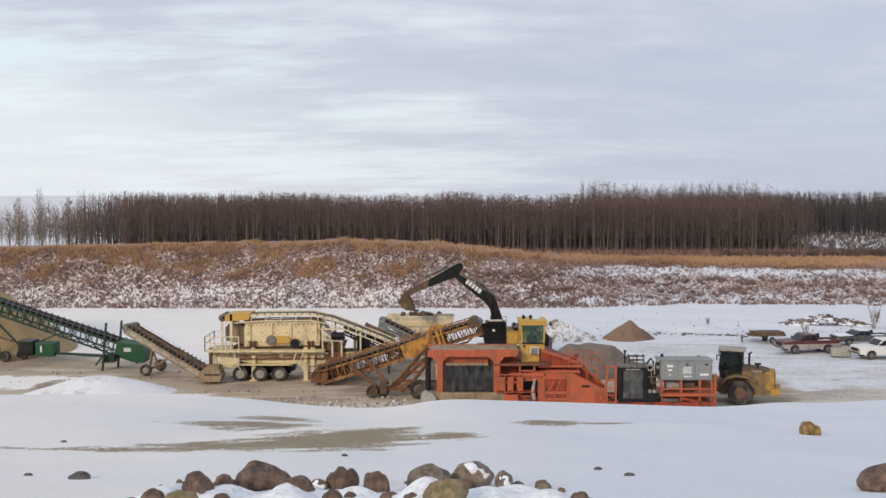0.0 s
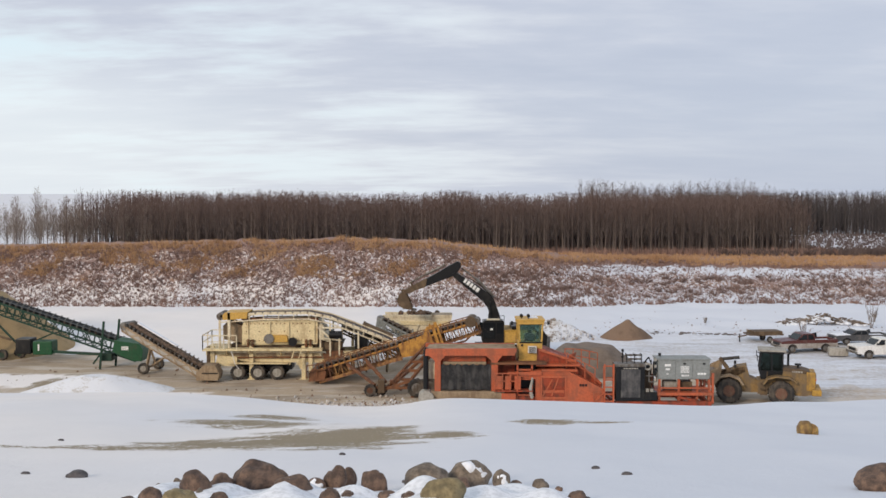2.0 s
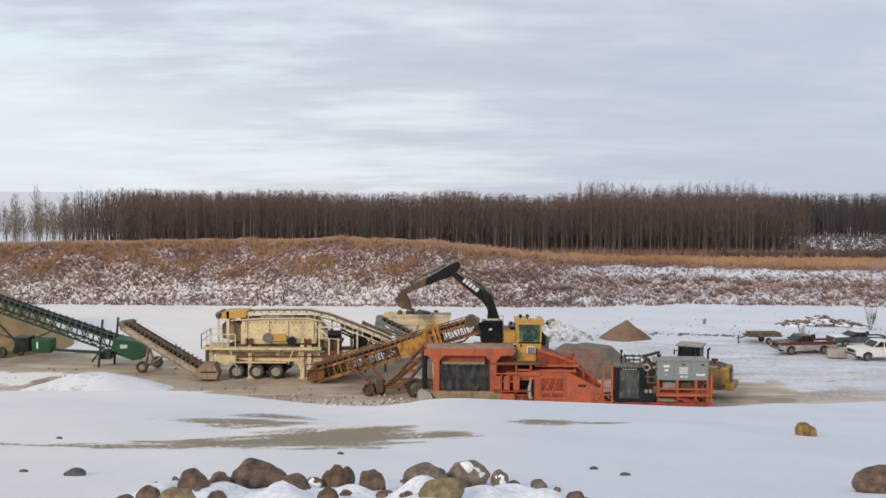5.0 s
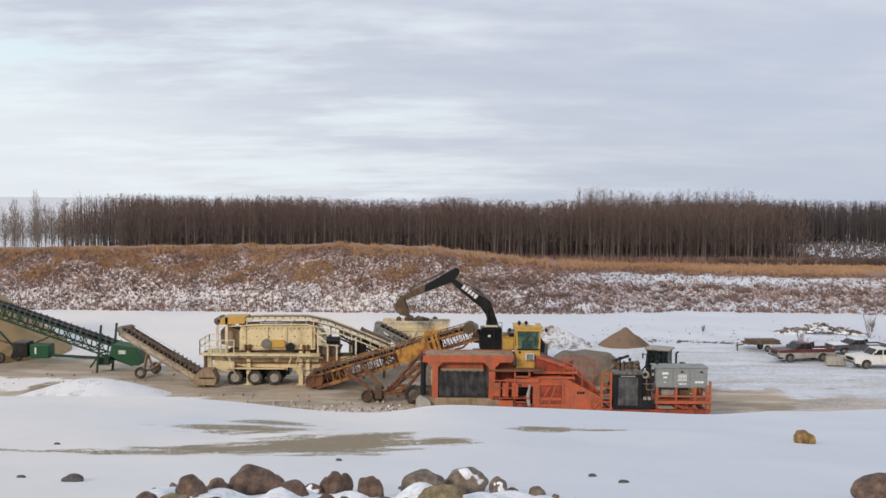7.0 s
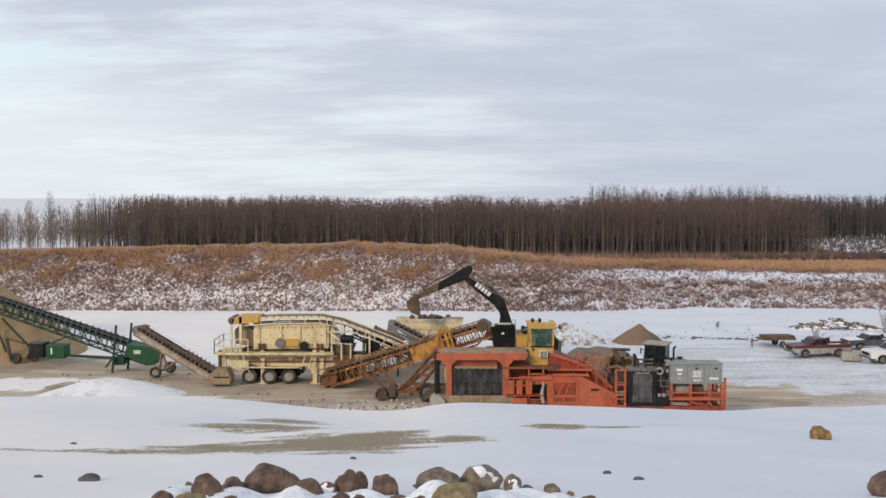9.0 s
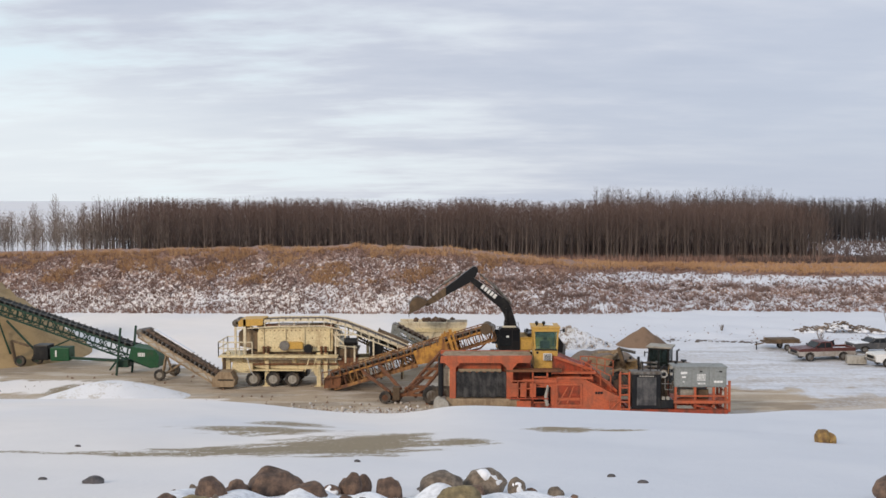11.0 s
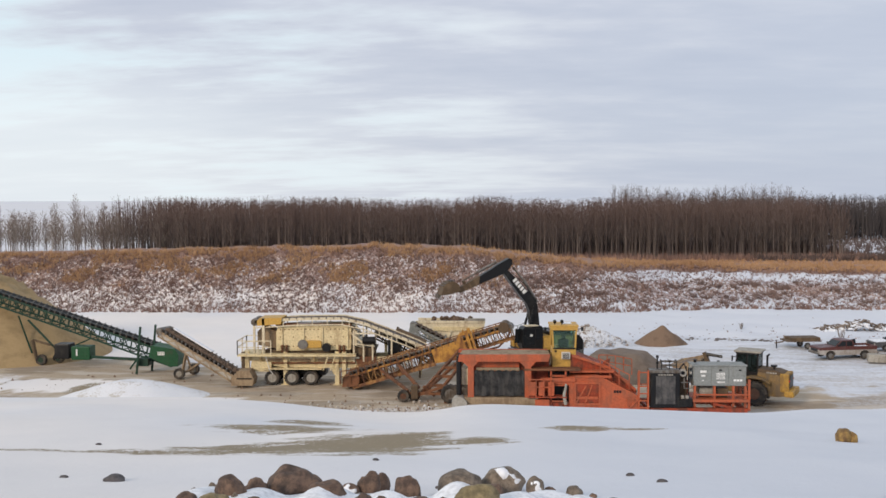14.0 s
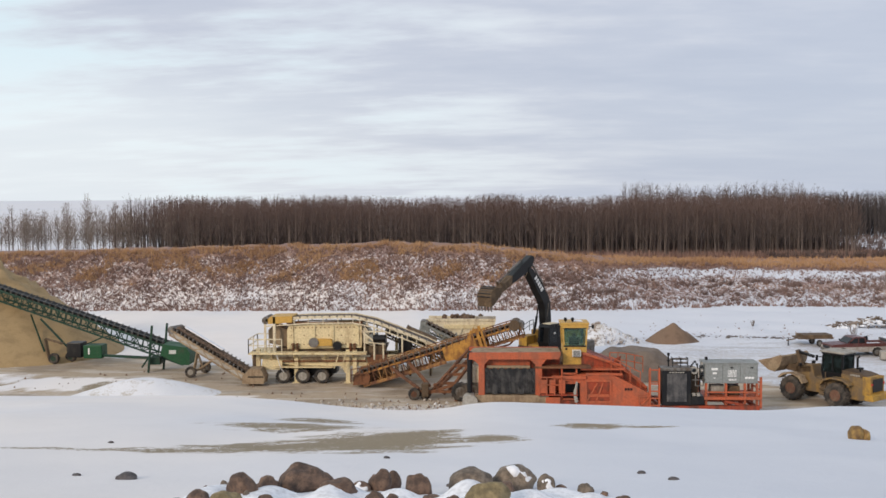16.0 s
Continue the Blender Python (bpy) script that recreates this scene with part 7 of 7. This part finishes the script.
# ---- what moves ----
SWING = [(0, 0), (9.2, 0), (10.2, 2), (11.5, 3), (12.5, 6), (13, 9), (13.5, 13), (14, 17), (14.5, 22), (15, 31), (15.5, 40), (16, 49)]
BOOM_UP = [(0, 53.0), (9.2, 53.5), (10.5, 54.8), (11.5, 55.6), (12.5, 59.2), (13, 61.6), (13.5, 64), (14, 66), (14.5, 67), (15, 67.4), (16, 67.8)]
ARM_UP = [(0, -22.5), (3.5, -22.5), (7, -23), (9.2, -24), (10.3, -28), (11.3, -31), (12.5, -29), (13, -26.5), (13.5, -23.5), (14, -23), (15, -24), (16, -25)]
BUCKET = [(0, -12), (3.5, -10), (7, -6), (8, -2), (9.2, 6), (10.3, 48), (11.3, 78), (12.5, 88), (13.5, 93), (14, 90), (14.5, 84), (15, 76), (15.5, 68), (16, 62)]
LOADER_X = [(0, 18.55), (0.5, 19.7), (1, 20.6), (1.5, 21.1), (2, 21.05), (2.5, 20.6), (3, 19.85), (3.5, 19.0), (4, 18.2), (5.2, 16.4), (6.5, 15.2), (7, 14.95), (7.5, 14.55), (8, 14.3), (8.5, 14.15), (9, 14.0),
            (10, 13.9), (11, 13.95), (11.5, 14.15), (12, 14.4), (12.5, 14.95), (13, 15.75), (13.5, 16.95), (14, 17.95), (14.5, 19.1), (15, 20.25), (15.5, 21.4), (16, 22.35)]
LOADER_Y = [(0, 60.9), (1.5, 60.3), (2.5, 60.6), (4, 61.8), (5.2, 63.0), (6.5, 63.9), (7.5, 64.4), (9, 64.9), (12, 64.9), (13, 63.9), (14, 62.5), (15, 61.7), (16, 61.1)]
LOADER_TURN = [(0, 160), (1.5, 164), (4, 155), (6.5, 154), (9, 156), (12, 158), (14, 152), (14.5, 146), (15, 140), (15.5, 134), (16, 129)]
LIFT = [(0, -24), (1.5, -20), (6.5, -34), (8, -28), (9.2, -12), (10.5, -4), (12, 0), (14, -6), (16, -2)]
TILT = [(0, 30), (6.5, 10), (8, 14), (9.2, 34), (10.5, 40), (12, 36), (14, 34), (16, 30)]


def curve(rows, t):
    """Smooth value through (time, value) rows, without overshoot."""
    ts, vs = [r[0] for r in rows], [r[1] for r in rows]
    n = len(ts)
    i = max(0, min(n - 2, sum(1 for a in ts if a <= t) - 1))
    def slope(k):
        if k in (0, n - 1):
            j = 0 if k == 0 else n - 2
            return (vs[j + 1] - vs[j]) / (ts[j + 1] - ts[j])
        a, b = (vs[k] - vs[k - 1]) / (ts[k] - ts[k - 1]), (vs[k + 1] - vs[k]) / (ts[k + 1] - ts[k])
        return 0.0 if a * b <= 0 else 2 * a * b / (a + b)
    h = ts[i + 1] - ts[i]
    u = min(1.0, max(0.0, (t - ts[i]) / h))
    return vs[i] * (1 + 2 * u) * (1 - u) ** 2 + slope(i) * h * u * (1 - u) ** 2 + vs[i + 1] * u * u * (3 - 2 * u) + slope(i + 1) * h * u * u * (u - 1)


def motions():
    times = [k * 0.25 for k in range(65)]
    th, house, cabp, boom, arm, bk = EXC
    rows = {o: [] for o in (house, cabp, boom, arm, bk)}
    for t in times:
        turn = pose(0, 0, 0, 0, 0, 180 + curve(SWING, t))
        up, au, bu = curve(BOOM_UP, t), curve(ARM_UP, t), curve(BUCKET, t)
        tip = BOOM_AT + Vector((math.cos(radians(up)), 0, math.sin(radians(up)))) * BOOM_L
        end = tip + Vector((math.cos(radians(au)), 0, math.sin(radians(au)))) * ARM_L
        rows[house].append((t, turn))
        rows[cabp].append((t, turn))
        rows[boom].append((t, turn @ pose(*BOOM_AT, 0, -up, 0)))
        rows[arm].append((t, turn @ pose(*tip, 0, -au, 0)))
        rows[bk].append((t, turn @ pose(*end, 0, -bu, 0)))
    for o, r in rows.items():
        walk(o, r)
    th, wheels, arms, bucket = LOADER
    body, lift, buck, roll, spins = [], [], [], 0.0, [[] for _ in wheels]
    last = None
    for t in times:
        x, y, a = curve(LOADER_X, t), curve(LOADER_Y, t), curve(LOADER_TURN, t)
        body.append((t, pose(x, y, 0.02, 0, 0, a)))
        if last:
            ahead = (x - last[0]) * math.cos(radians(a)) + (y - last[1]) * math.sin(radians(a))
            roll += math.degrees(ahead / 0.82)
        last = (x, y)
        for s, w in zip(spins, wheels):
            s.append((t, pose(*w.location, 0, roll, 0)))
        l = curve(LIFT, t)
        lift.append((t, pose(1.75, 0, 2.05, 0, -l, 0)))
        tip = Vector((1.75, 0, 2.05)) + Vector((math.cos(radians(l)), 0, math.sin(radians(l)))) * 1.91
        buck.append((t, pose(tip.x, tip.y, tip.z, 0, -curve(TILT, t), 0)))
    walk(th, body)
    walk(arms, lift)
    walk(bucket, buck)
    for s, w in zip(spins, wheels):
        walk(w, s)


motions()
